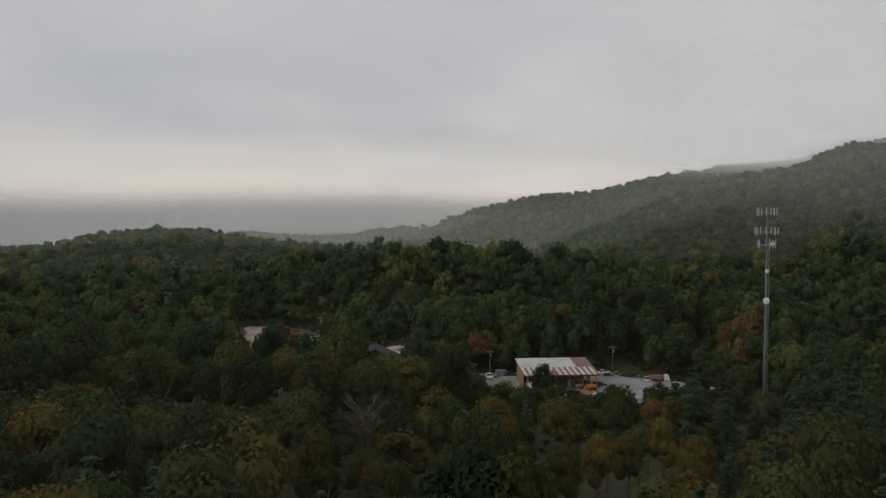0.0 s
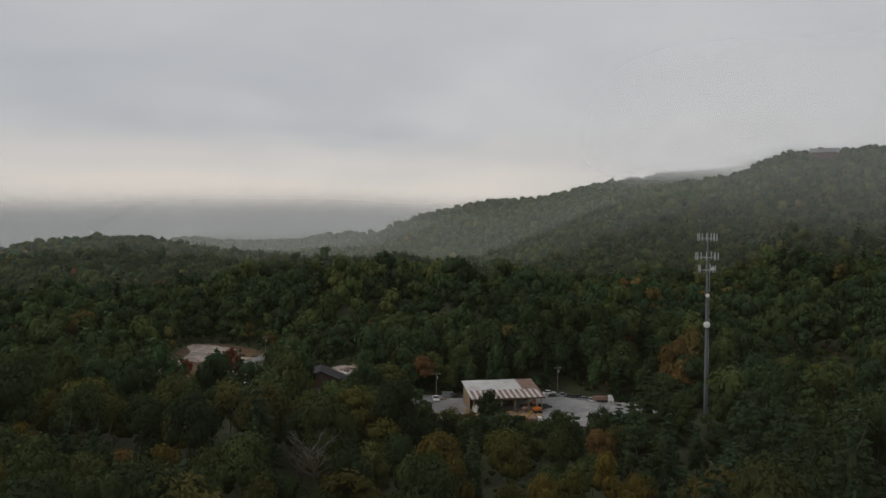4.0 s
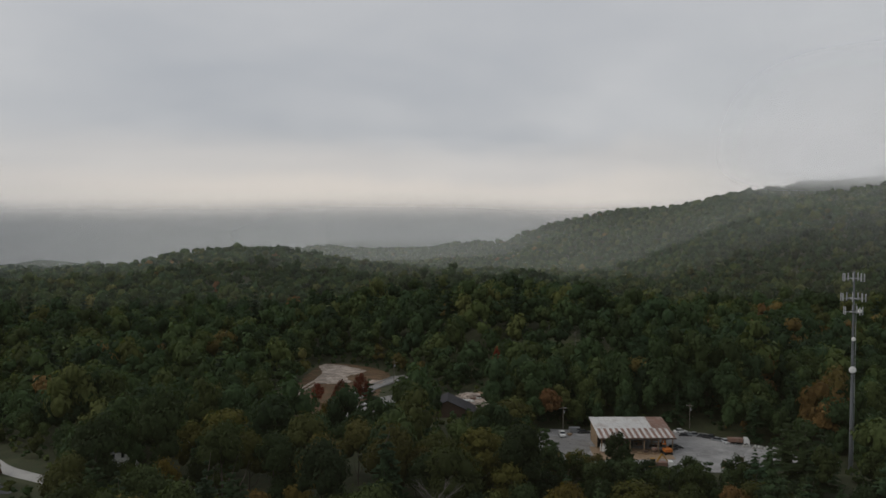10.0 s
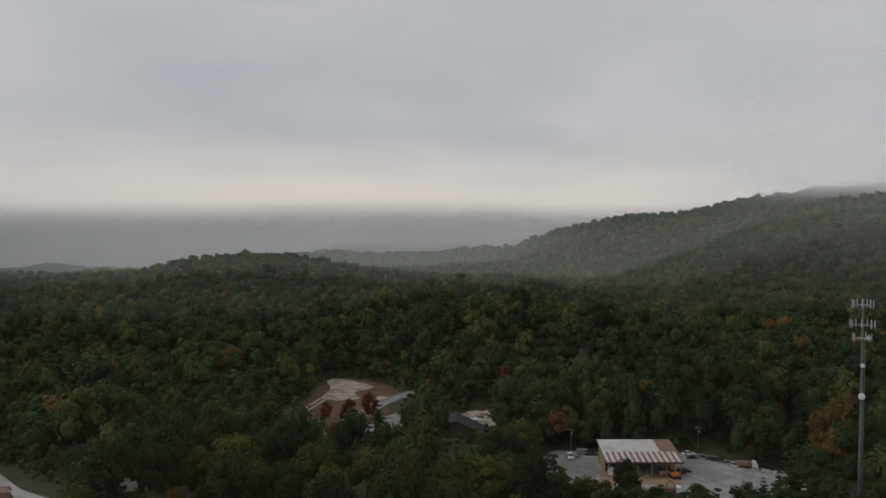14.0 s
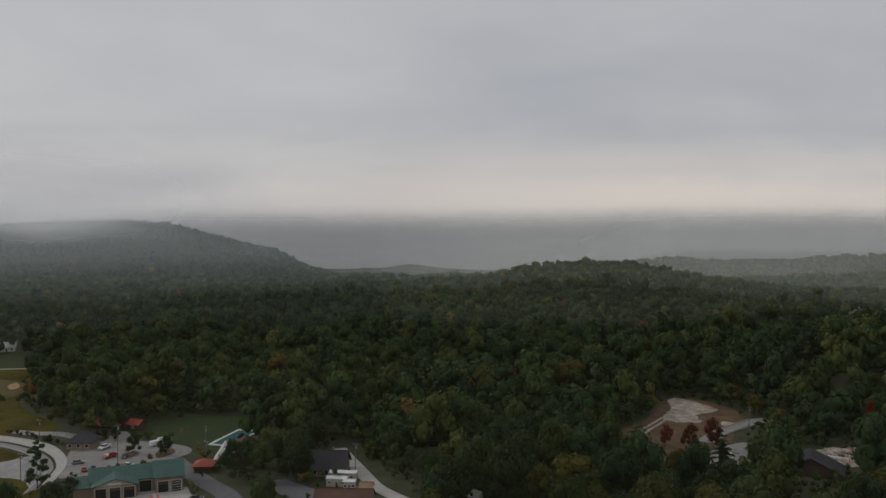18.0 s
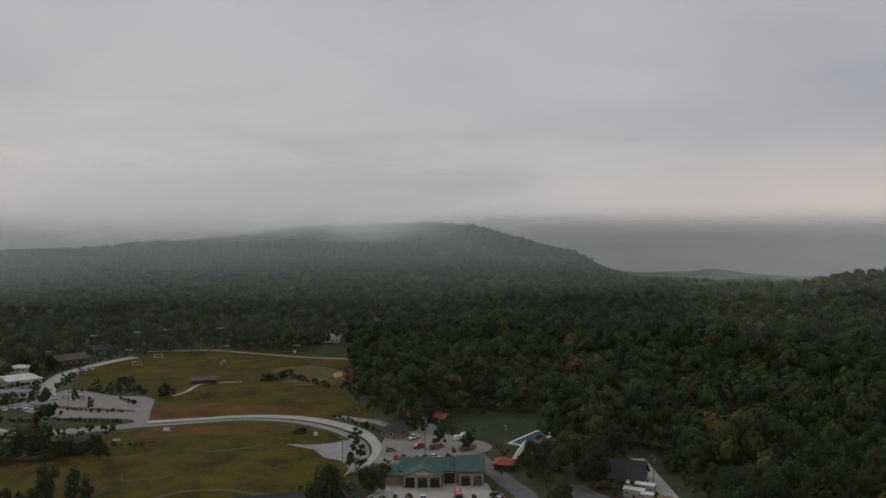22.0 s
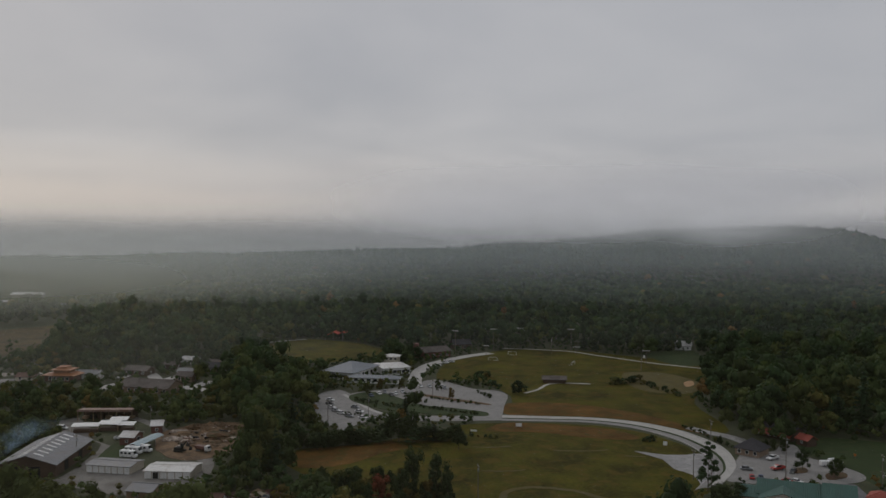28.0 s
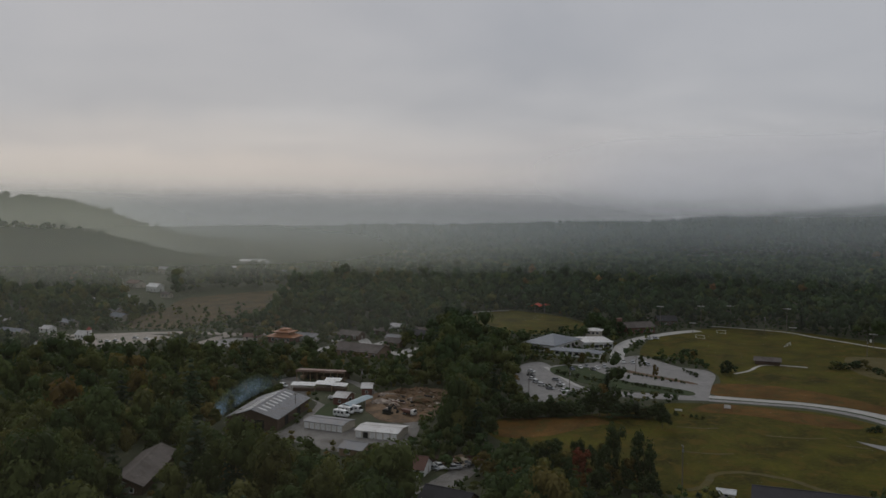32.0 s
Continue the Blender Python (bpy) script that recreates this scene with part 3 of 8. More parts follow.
def tube(a, b, r0, r1=None, sides=8):
    bm = bmesh.new()
    add_tube(bm, a, b, r0, r1, sides)
    return bm


def prism(points, y0, y1, bevel=0.0):
    """A profile in x and z, drawn out along y."""
    bm = bmesh.new()
    a = [bm.verts.new((x, y0, z)) for x, z in points]
    b = [bm.verts.new((x, y1, z)) for x, z in points]
    n = len(points)
    for i in range(n):
        bm.faces.new((a[i], a[(i + 1) % n], b[(i + 1) % n], b[i]))
    bm.faces.new(a[::-1])
    bm.faces.new(b)
    bmesh.ops.recalc_face_normals(bm, faces=bm.faces)
    if bevel:
        bmesh.ops.bevel(bm, geom=list(bm.edges), offset=bevel, segments=1, affect="EDGES")
    return bm


def slab(bm, corners, thick):
    """A flat plate between four corners, thickened downwards."""
    top = [bm.verts.new(c) for c in corners]
    low = [bm.verts.new((c[0], c[1], c[2] - thick)) for c in corners]
    n = len(corners)
    bm.faces.new(top)
    bm.faces.new(low[::-1])
    for i in range(n):
        bm.faces.new((top[i], low[i], low[(i + 1) % n], top[(i + 1) % n]))


def smooth_ring(pts, k=5, closed=True, wobble=0.0, seed=1):
    """Catmull-Rom curve through points."""
    g = random.Random(seed)
    n = len(pts)
    out = []
    for i in range(n if closed else n - 1):
        p = [pts[(i + j) % n] if closed else pts[min(max(i + j, 0), n - 1)] for j in (-1, 0, 1, 2)]
        for s in range(k):
            t = s / k
            q = [0.5 * (2 * p[1][d] + (p[2][d] - p[0][d]) * t + (2 * p[0][d] - 5 * p[1][d] + 4 * p[2][d] - p[3][d]) * t * t + (3 * p[1][d] - p[0][d] - 3 * p[2][d] + p[3][d]) * t ** 3) for d in (0, 1)]
            out.append((q[0] + g.uniform(-wobble, wobble), q[1] + g.uniform(-wobble, wobble)))
    if not closed:
        out.append(tuple(pts[-1]))
    return out


SURFACES, SPARSE = [], []


def sheet(name, pts, lift, mat, label, category="ground cover", thick=0.06):
    """A thin layer of surfacing on the ground, with a real edge."""
    bm = bmesh.new()
    slab(bm, [(x, y, ground_height(x, y) + lift) for x, y in pts], thick + lift)
    bmesh.ops.recalc_face_normals(bm, faces=bm.faces)
    if (category == "clearing" and mat is M_CLAY) or mat is M_FALLOW:
        SPARSE.append((list(pts), 0.84 if mat is M_FALLOW else 0.97))
    else:
        SURFACES.append(list(pts))
    ob = part(name, bm, mat)
    return tagged(ob, label, category, kind="structure")


def strip(name, left, right, f0, f1, lift, mat, label, category="road"):
    """A band between two edge lines, from share f0 to f1 of the way from left to right."""
    bm = bmesh.new()
    rows = []
    for (ax, ay), (bx, by) in zip(left, right):
        row = []
        for f, dz in ((f0, -0.1), (f0, lift), (f1, lift), (f1, -0.1)):
            x, y = ax + (bx - ax) * f, ay + (by - ay) * f
            row.append(bm.verts.new((x, y, ground_height(x, y) + dz)))
        rows.append(row)
    for a, b in zip(rows, rows[1:]):
        for k in range(3):
            bm.faces.new((a[k], a[k + 1], b[k + 1], b[k]))
    bmesh.ops.recalc_face_normals(bm, faces=bm.faces)
    edge = lambda f: [(a[0] + (b[0] - a[0]) * f, a[1] + (b[1] - a[1]) * f) for a, b in zip(left, right)]
    SURFACES.append(edge(f0) + edge(f1)[::-1])
    return tagged(part(name, bm, mat), label, category, kind="structure")


def lane(name, line, width, lift, mat, label, category="road"):
    """A road of even width along a centre line."""
    left, right = [], []
    for i, (x, y) in enumerate(line):
        ax, ay = line[max(i - 1, 0)]
        bx, by = line[min(i + 1, len(line) - 1)]
        l = math.hypot(bx - ax, by - ay) or 1
        nx, ny = -(by - ay) / l * width / 2, (bx - ax) / l * width / 2
        left.append((x + nx, y + ny))
        right.append((x - nx, y - ny))
    return strip(name, left, right, 0, 1, lift, mat, label, category)


# surfaces
M_ASPHALT = material("pale_worn_asphalt", (0.235, 0.226, 0.215), 0.85, vary=0.12, bump=0.2, stain=(0.175, 0.168, 0.16))
M_DARK_ASPHALT = material("grey_asphalt", (0.13, 0.13, 0.135), 0.85, vary=0.12, stain=(0.10, 0.10, 0.10))
M_CONCRETE = material("pale_concrete", (0.40, 0.385, 0.36), 0.8, vary=0.1, stain=(0.33, 0.32, 0.30))
M_GRAVEL = material("grey_gravel", (0.26, 0.255, 0.25), 0.95, vary=0.28, scale=0.6, bump=0.5, stain=(0.36, 0.35, 0.34))
M_YARD = material("brown_grey_yard_gravel", (0.175, 0.165, 0.15), 0.95, vary=0.3, scale=0.6, bump=0.5, stain=(0.12, 0.105, 0.09))
M_DIRT = material("bare_tan_dirt", (0.155, 0.098, 0.055), 0.95, vary=0.5, scale=1.1, bump=0.6, stain=(0.062, 0.046, 0.03))
M_CLAY = material("brown_clay_bank", (0.115, 0.068, 0.036), 0.95, vary=0.4, scale=1.2, bump=0.5, stain=(0.052, 0.056, 0.022))
M_ROCKY = material("pale_stony_dirt", (0.37, 0.31, 0.26), 0.95, vary=0.5, scale=1.6, bump=0.8, bump_scale=1.5, stain=(0.17, 0.13, 0.10))
M_GRASS = material("mown_grass", (0.055, 0.051, 0.0035), 0.95, vary=0.5, scale=0.45, bump=0.5, stain=(0.092, 0.060, 0.008), spec=0.1)
M_LAWN = material("green_lawn", (0.022, 0.040, 0.007), 0.95, vary=0.25, scale=0.7, bump=0.4, stain=(0.04, 0.048, 0.012))
M_DRY = material("dry_grass", (0.078, 0.062, 0.012), 0.95, vary=0.25, scale=0.8, bump=0.4, stain=(0.085, 0.075, 0.03))
M_RUST_GRASS = material("rusty_grass", (0.105, 0.054, 0.012), 0.95, vary=0.4, scale=0.6, bump=0.4, stain=(0.060, 0.054, 0.012), spec=0.1)
M_FALLOW = material("fallow_field", (0.074, 0.050, 0.018), 0.95, vary=0.5, scale=0.5, bump=0.4, stain=(0.042, 0.046, 0.018))
M_BEIGE = material("pale_beige_paving", (0.33, 0.295, 0.25), 0.9, vary=0.15, stain=(0.24, 0.21, 0.18))
M_SAND = material("pale_sand", (0.34, 0.21, 0.11), 0.95, vary=0.15)
# buildings
M_WHITE = material("white_paint", (0.72, 0.72, 0.70), 0.6, vary=0.06, stain=(0.6, 0.59, 0.56))
M_CREAM = material("cream_siding", (0.44, 0.40, 0.33), 0.7, vary=0.08)
M_TIMBER = material("tan_timber", (0.27, 0.19, 0.12), 0.8, vary=0.2, bump=0.3)
M_BROWN_WALL = material("brown_boards", (0.085, 0.055, 0.04), 0.8, vary=0.2)
M_RED_WALL = material("red_brown_metal_siding", (0.14, 0.065, 0.05), 0.6, vary=0.12)
M_BRICK_WALL = material("tan_brick_wall", (0.26, 0.19, 0.14), 0.85, vary=0.2, bump=0.3)
M_GREEN_ROOF = material("green_metal_roof", (0.036, 0.098, 0.080), 0.55, vary=0.1, stain=(0.032, 0.080, 0.066), ribs=0.5)
M_RED_ROOF = material("red_metal_roof", (0.30, 0.062, 0.04), 0.55, vary=0.12, ribs=0.5)
M_ORANGE_ROOF = material("orange_tiled_roof", (0.29, 0.105, 0.035), 0.6, vary=0.15)
M_MAROON_ROOF = material("maroon_shingles", (0.085, 0.045, 0.042), 0.8, vary=0.2)
M_DARK_ROOF = material("dark_shingles", (0.042, 0.040, 0.045), 0.85, vary=0.2, bump=0.3)
M_WEATHERED = material("weathered_grey_brown_roof", (0.115, 0.098, 0.088), 0.85, vary=0.25, bump=0.3, stain=(0.075, 0.06, 0.052))
M_BROWN_ROOF = material("brown_shingles", (0.12, 0.065, 0.05), 0.85, vary=0.2, bump=0.3)
M_GREY_ROOF = material("grey_metal_roof", (0.185, 0.187, 0.197), 0.5, vary=0.12, stain=(0.19, 0.17, 0.16), ribs=0.5)
M_SLATE_ROOF = material("blue_grey_roof", (0.19, 0.205, 0.225), 0.55, vary=0.1)
M_WHITE_ROOF = material("white_metal_roof", (0.58, 0.57, 0.55), 0.5, vary=0.1, stain=(0.42, 0.38, 0.35), ribs=0.5)
M_RUST_ROOF = material("rusted_metal_sheet", (0.21, 0.125, 0.095), 0.65, vary=0.22, stain=(0.30, 0.23, 0.2))
M_BLUE_ROOF = material("pale_blue_metal_roof", (0.30, 0.38, 0.41), 0.5, vary=0.1)
M_STEEL = material("galvanised_steel", (0.36, 0.37, 0.38), 0.45, 0.7, vary=0.1)
M_TOWER = material("weathered_grey_steel", (0.15, 0.16, 0.17), 0.55, 0.3, vary=0.08)
M_DARK = material("dark_paint_and_void_shade", (0.02, 0.02, 0.022), 0.9, vary=0.1)
M_RUBBER = material("black_rubber", (0.02, 0.02, 0.02), 0.85, vary=0.1)
M_ORANGE = material("orange_machine_paint", (0.48, 0.15, 0.03), 0.5, vary=0.12)
M_YELLOW = material("yellow_machine_paint", (0.36, 0.20, 0.03), 0.5, vary=0.12)
M_TARP = material("red_orange_tarp", (0.62, 0.10, 0.05), 0.6, vary=0.1)
M_POOL = material("teal_pool_cover", (0.018, 0.088, 0.10), 0.8, vary=0.1)
M_PLASTIC = material("white_plastic", (0.68, 0.68, 0.66), 0.5, vary=0.05)
M_POLE = material("grey_weathered_pole", (0.16, 0.14, 0.115), 0.9, vary=0.15)


def glass_material():
    m = bpy.data.materials.new("dark_window_glass")
    m.use_nodes = True
    b = m.node_tree.nodes["Principled BSDF"]
    b.inputs["Base Color"].default_value = (0.02, 0.025, 0.03, 1)
    b.inputs["Roughness"].default_value = 0.08
    return m


def paint(name, col):
    return material(name, col, 0.35, vary=0.04, spec=0.5)


M_GLASS = glass_material()
M_LENS = paint("lamp_lens", (0.75, 0.75, 0.7))
M_CAR = {"white": paint("white_car_paint", (0.70, 0.70, 0.69)), "red": paint("red_car_paint", (0.36, 0.03, 0.025)), "black": paint("black_car_paint", (0.02, 0.02, 0.022)),
         "grey": paint("grey_car_paint", (0.20, 0.21, 0.22)), "silver": paint("silver_car_paint", (0.42, 0.43, 0.44)), "blue": paint("dark_blue_car_paint", (0.03, 0.05, 0.11)), "tan": paint("tan_car_paint", (0.35, 0.29, 0.21))}

# ---------------------------------------------------------------- open ground: roads, lots, fields
OUTER = [(-409.0, 49.1), (-404.7, 73.7), (-402.1, 88.4), (-395.8, 103.3), (-386.8, 114.3), (-373.7, 123.5), (-354.6, 129.8), (-339.9, 130.6), (-322.8, 127.0), (-311.3, 121.5), (-299.5, 113.5)]
INNER = [(-398.4, 47.8), (-395.3, 72.0), (-392.8, 86.4), (-384.6, 100.3), (-372.8, 110.2), (-355.8, 117.6), (-337.2, 119.9), (-322.1, 119.0), (-309.4, 114.5), (-301.5, 108.0), (-291.5, 101.0)]
OUT_S, IN_S = smooth_ring(OUTER, 5, False), smooth_ring(INNER, 5, False)
strip("road", OUT_S, IN_S, 0.02, 0.50, 0.10, M_CONCRETE, "pale concrete carriageway curving past the fields")
strip("verge", OUT_S, IN_S, 0.50, 0.64, 0.16, M_LAWN, "narrow planted strip between the two carriageways", "verge")
strip("road", OUT_S, IN_S, 0.64, 0.98, 0.10, M_ASPHALT, "pale asphalt carriageway curving past the fields")
strip("kerb", OUT_S, IN_S, -0.03, 0.02, 0.2, M_CONCRETE, "pale concrete kerb along the road", "kerb")
strip("kerb", OUT_S, IN_S, 0.98, 1.03, 0.2, M_CONCRETE, "pale concrete kerb along the road", "kerb")
WEST_O = smooth_ring([(-409.0, 49.1), (-408.9, 35.8), (-408.8, 22.6), (-409.9, 9.6), (-414.2, -8.5)], 4, False)
WEST_I = smooth_ring([(-398.4, 47.8), (-398.4, 34.8), (-398.3, 22.0), (-399.4, 9.4), (-402.5, -8.2)], 4, False)
strip("road", WEST_O, WEST_I, 0, 1, 0.10, M_ASPHALT, "pale asphalt road beside the hedge")

FIELD_FAR = [(-574.2, 35.3), (-618.6, 78.1), (-617.3, 118.9), (-589.1, 153.4), (-547.0, 192.1), (-476.1, 169.7), (-430.8, 148.4), (-373.4, 144.7), (-375.8, 124.2), (-397.0, 103.6), (-405.9, 74.0), (-409.8, 51.8), (-453.9, 58.9), (-501.7, 43.8), (-505.3, 23.0)]
FIELD_NEAR = [(-298.2, 111.8), (-279.6, 92.6), (-272, 60), (-270, 25), (-280, 0), (-312, -30), (-336, -44), (-351.8, -37.4), (-359.0, -14.0), (-377.1, 13.7), (-392.7, 34.4), (-391.9, 71.4), (-380.2, 99.2), (-352.0, 116.4), (-324.4, 117.9)]
sheet("field", smooth_ring(FIELD_FAR, 4, True, 0.6), 0.02, M_GRASS, "mown sports field with faded green grass", "field")
sheet("field", smooth_ring(FIELD_NEAR, 4, True, 0.6), 0.02, M_GRASS, "wide mown meadow with worn yellowish patches", "field")
sheet("dry_bank", smooth_ring([(-409.8, 51.8), (-435.5, 55.7), (-434.8, 83.9), (-416.6, 108.7), (-392.0, 125.4), (-367.9, 132.0), (-376.9, 124.6), (-398.2, 103.9), (-407.1, 74.2)], 4, True, 0.5), 0.05, M_RUST_GRASS, "rusty dry grass bank above the road", "bank")
sheet("dry_bank", smooth_ring([(-326.0, -37.5), (-337.5, -42.0), (-350.5, -36.8), (-357.6, -14.0), (-362.5, -3.0), (-352.0, 4.0), (-343.0, -7.0), (-334.9, -13.0), (-326.0, -23.0)], 4, True, 0.6, 2), 0.05, M_RUST_GRASS, "rusty dry grass at the meadow's edge", "bank")
sheet("dry_bank", smooth_ring([(-393.4, 49.8), (-388.3, 72.3), (-379.0, 93.7), (-362.6, 102.1), (-362.6, 84.7), (-374.8, 62.3), (-379.0, 38.1)], 4, True, 0.6, 3), 0.05, M_RUST_GRASS, "reddish dry grass beside the road", "bank")
for ring in ([(-352.0, 30.0), (-351.0, 38.0), (-352.5, 46.0)], [(-345.0, 62.0), (-343.5, 74.0), (-345.0, 84.0)], [(-336.0, 88.0), (-334.0, 96.0)], [(-318.0, 30.0), (-317.0, 40.0), (-318.5, 47.0)]):
    lane("worn_streak", smooth_ring(ring, 4, False, 0.3), 1.3, 0.06, M_DRY, "thin yellowed streak worn into the meadow", "worn patch")
sheet("worn_patch", smooth_ring([(-521.0, 135.8), (-516.3, 163.2), (-479.7, 170.3), (-455.4, 150.4), (-472.5, 129.7)], 4, True, 0.5, 5), 0.05, M_DRY, "yellowed worn patch on the sports field", "worn patch")
sheet("sand_pit", smooth_ring([(-487.5, 161.8), (-493.5, 168.3), (-481.3, 165.7), (-475.5, 159.6)], 4), 0.09, M_SAND, "pale sand area on the ball field", "sand pit")
lane("path", smooth_ring([(-627.7, 75.1), (-611.8, 117.8), (-592.4, 134.1), (-574.1, 149.6), (-556.7, 164.3), (-533.2, 191.1)], 4, False), 2.2, 0.08, M_CONCRETE, "pale footpath along the top of the field", "path")
lane("path", smooth_ring([(-462.0, 67.7), (-470.9, 75.9), (-486.1, 84.1), (-489.5, 93.3), (-486.1, 108.2)], 4, False), 1.8, 0.08, M_CONCRETE, "pale footpath to the picnic shelter", "path")
lane("path", smooth_ring([(-276.2, 27.0), (-280.4, 32.5), (-292.4, 36.8), (-296.7, 44.0), (-296.7, 50.2), (-292.7, 59.9), (-285.7, 66.0), (-280.4, 71.2)], 5, False, 0.3), 2.6, 0.08, M_DRY, "pale dirt track at the meadow's edge", "path")
sheet("gravel_spur", smooth_ring([(-342.7, 93.7), (-337.6, 102.2), (-336.0, 111.1), (-336.4, 119.6), (-314.8, 116.7), (-298.1, 112.6), (-294.5, 104.8), (-308.8, 106.1), (-317.4, 101.7), (-329.9, 101.3)], 4, True, 0.3), 0.07, M_GRAVEL, "pale gravel pull-off beside the road", "gravel")

LOT_FS = [(-330.7, 131.1), (-338.9, 136.7), (-339.5, 148.8), (-349.0, 156.0), (-348.0, 161.7), (-333.2, 158.3), (-325.5, 160.7), (-316.9, 165.3), (-305.8, 167.4), (-298.2, 162.3), (-294.6, 148.8), (-293.7, 137.5), (-298.9, 120.3), (-304.8, 116.5)]
sheet("parking_lot", smooth_ring(LOT_FS, 4), 0.07, M_ASPHALT, "grey asphalt car park behind the fire station", "car park")
sheet("island", smooth_ring([(-314.6, 145.3), (-316.2, 150.3), (-310.7, 149.0), (-309.2, 143.8)], 4), 0.2, M_CLAY, "mulched tree island with a raised kerb", "island")
sheet("island", smooth_ring([(-308.1, 154.7), (-309.2, 161.7), (-303.3, 159.6), (-300.8, 151.9)], 4), 0.2, M_CLAY, "mulched tree island with a raised kerb", "island")
DRIVE = smooth_ring([(-295.7, 154.9), (-279.4, 151.7), (-261.2, 148.8), (-246, 147), (-225, 140)], 4, False)
lane("road", DRIVE, 7.5, 0.09, M_DARK_ASPHALT, "dark asphalt drive beside the fire station")
sheet("apron", [(-276.4, 110.8), (-271.7, 137.3), (-261.2, 141.9), (-240, 134), (-262, 96)], 0.06, M_CONCRETE, "pale concrete apron in front of the engine bays", "apron")
lane("road", smooth_ring([(-349.0, 144.8), (-363.1, 140.7), (-372.0, 133.5), (-380.8, 128.5)], 4, False), 6.0, 0.06, M_GRAVEL, "narrow gravel lane behind the grey house")
LAWN = [(-352.7, 158.4), (-357.7, 171.2), (-358.3, 186.2), (-341.3, 211.3), (-317.9, 204.2), (-291.7, 169.4), (-300.0, 165.1), (-318.5, 166.1), (-331.7, 161.3)]
sheet("lawn", smooth_ring(LAWN, 4), 0.03, M_LAWN, "green lawn between the car park and the pool", "lawn")

LOT_SCHOOL = [(-486.9, 7.7), (-503.8, 21.4), (-474.4, 41.4), (-469.1, 53.2), (-455.7, 57.6), (-430.5, 52.8), (-405.5, 48.1), (-403.2, 41.0), (-414.6, 38.4), (-431.6, 15.6), (-454.0, -17.7), (-465.4, -23.9), (-473.7, -9.7)]
sheet("parking_lot", smooth_ring(LOT_SCHOOL, 3), 0.07, M_ASPHALT, "pale asphalt school car park with planted islands", "car park")
sheet("parking_lot", smooth_ring([(-463.9, -40.9), (-474.2, -30.8), (-456.2, -22.1), (-428.8, -13.6), (-408.3, -8.3), (-394.2, -17.8), (-381.8, -24.3), (-399.1, -33.2), (-428.4, -40.3)], 4), 0.07, M_ASPHALT, "pale asphalt drop-off loop beside the school", "car park")
lane("road", smooth_ring([(-480.0, 9.4), (-507.5, 10.3), (-538.0, 14.3), (-562.2, 23.8), (-587.4, 43.7), (-604.5, 64.5)], 5, False), 8.0, 0.08, M_CONCRETE, "pale road climbing behind the school")
sheet("island", smooth_ring([(-457.3, -25.4), (-468.5, -14.6), (-458.8, -2.9), (-434.9, 10.9), (-424.6, 29.5), (-415.7, 42.3), (-407.4, 40.4), (-411.2, 20.7), (-421.9, -2.7), (-438.0, -19.0)], 4, True, 0.3), 0.14, M_LAWN, "planted green island between the car park aisles", "island")
sheet("island", smooth_ring([(-463.5, 11.6), (-453.8, 22.8), (-436.6, 44.4), (-432.5, 44.0), (-448.0, 22.5), (-457.5, 11.4)], 3), 0.14, M_CLAY, "mulched planting strip between parking bays", "island")
lane("path", smooth_ring([(-461.6, -28.0), (-443.2, -20.1), (-423.6, -12.6), (-409.7, -3.3)], 4, False), 2.4, 0.12, M_CONCRETE, "pale pavement along the drop-off loop", "path")

# shed yard and tower
YARD = [(-86, 274), (-84, 284), (-80.8, 295.9), (-67.5, 299.3), (-40.0, 309.7), (-22.9, 306.6), (-4.9, 298.4), (6, 292), (8, 286), (2, 278), (-14, 268), (-42, 258), (-68, 260), (-80, 266)]
sheet("yard", smooth_ring(YARD, 4, True, 0.4), 0.05, M_GRAVEL, "grey gravel work yard round an open shed", "yard")
sheet("yard_paving", smooth_ring([(-79.3, 284.9), (-65.6, 284.4), (-61.2, 270.6), (-68.0, 256.5), (-77.3, 263.6)], 4), 0.10, M_ASPHALT, "smooth grey asphalt beside the shed", "paving")
sheet("slab", [(-57.4, 263.5), (-34.6, 274.0), (-38.3, 283.9), (-62.6, 278.0)], 0.16, M_TIMBER, "tan concrete slab in front of the shed", "slab")

# dirt clearing beyond the woods
BROWN = [(-222, 378), (-214, 350), (-209, 338), (-204.5, 322), (-203.5, 306), (-193, 284), (-168, 276), (-157, 298), (-163, 326), (-172, 345), (-177, 364), (-186, 376), (-203, 384), (-217, 385)]
sheet("clay_bank", smooth_ring(BROWN, 4, True, 0.6), 0.10, M_CLAY, "reddish brown clay clearing with thin grass", "clearing")
sheet("stony_clearing", smooth_ring([(-220.5, 374.5), (-218.0, 382.0), (-203.0, 377.5), (-192.5, 371.5), (-194.5, 361.5), (-195.0, 354.0), (-186.5, 344.5), (-194, 337.5), (-203, 338.5), (-208.5, 354.5)], 5, True, 1.0), 0.30, M_ROCKY, "pale stony dirt pad in the clearing", "clearing")
lane("track", smooth_ring([(-201.0, 341.0), (-197.6, 327.0), (-194.6, 313.5), (-189.6, 301.0), (-183.8, 288.5)], 4, False), 1.3, 0.2, M_ROCKY, "pale rutted wheel track down the clay bank", "track")
lane("track", smooth_ring([(-203.6, 341.0), (-200.4, 327.0), (-197.2, 313.0), (-192.4, 300.0), (-186.6, 287.5)], 4, False), 1.3, 0.2, M_ROCKY, "pale rutted wheel track down the clay bank", "track")
sheet("stony_spur", smooth_ring([(-178.0, 346.0), (-180.5, 352.0), (-174.5, 352.5), (-172.5, 345.5)], 4, True, 0.4), 0.30, M_ROCKY, "pale stony strip beside the road", "clearing")
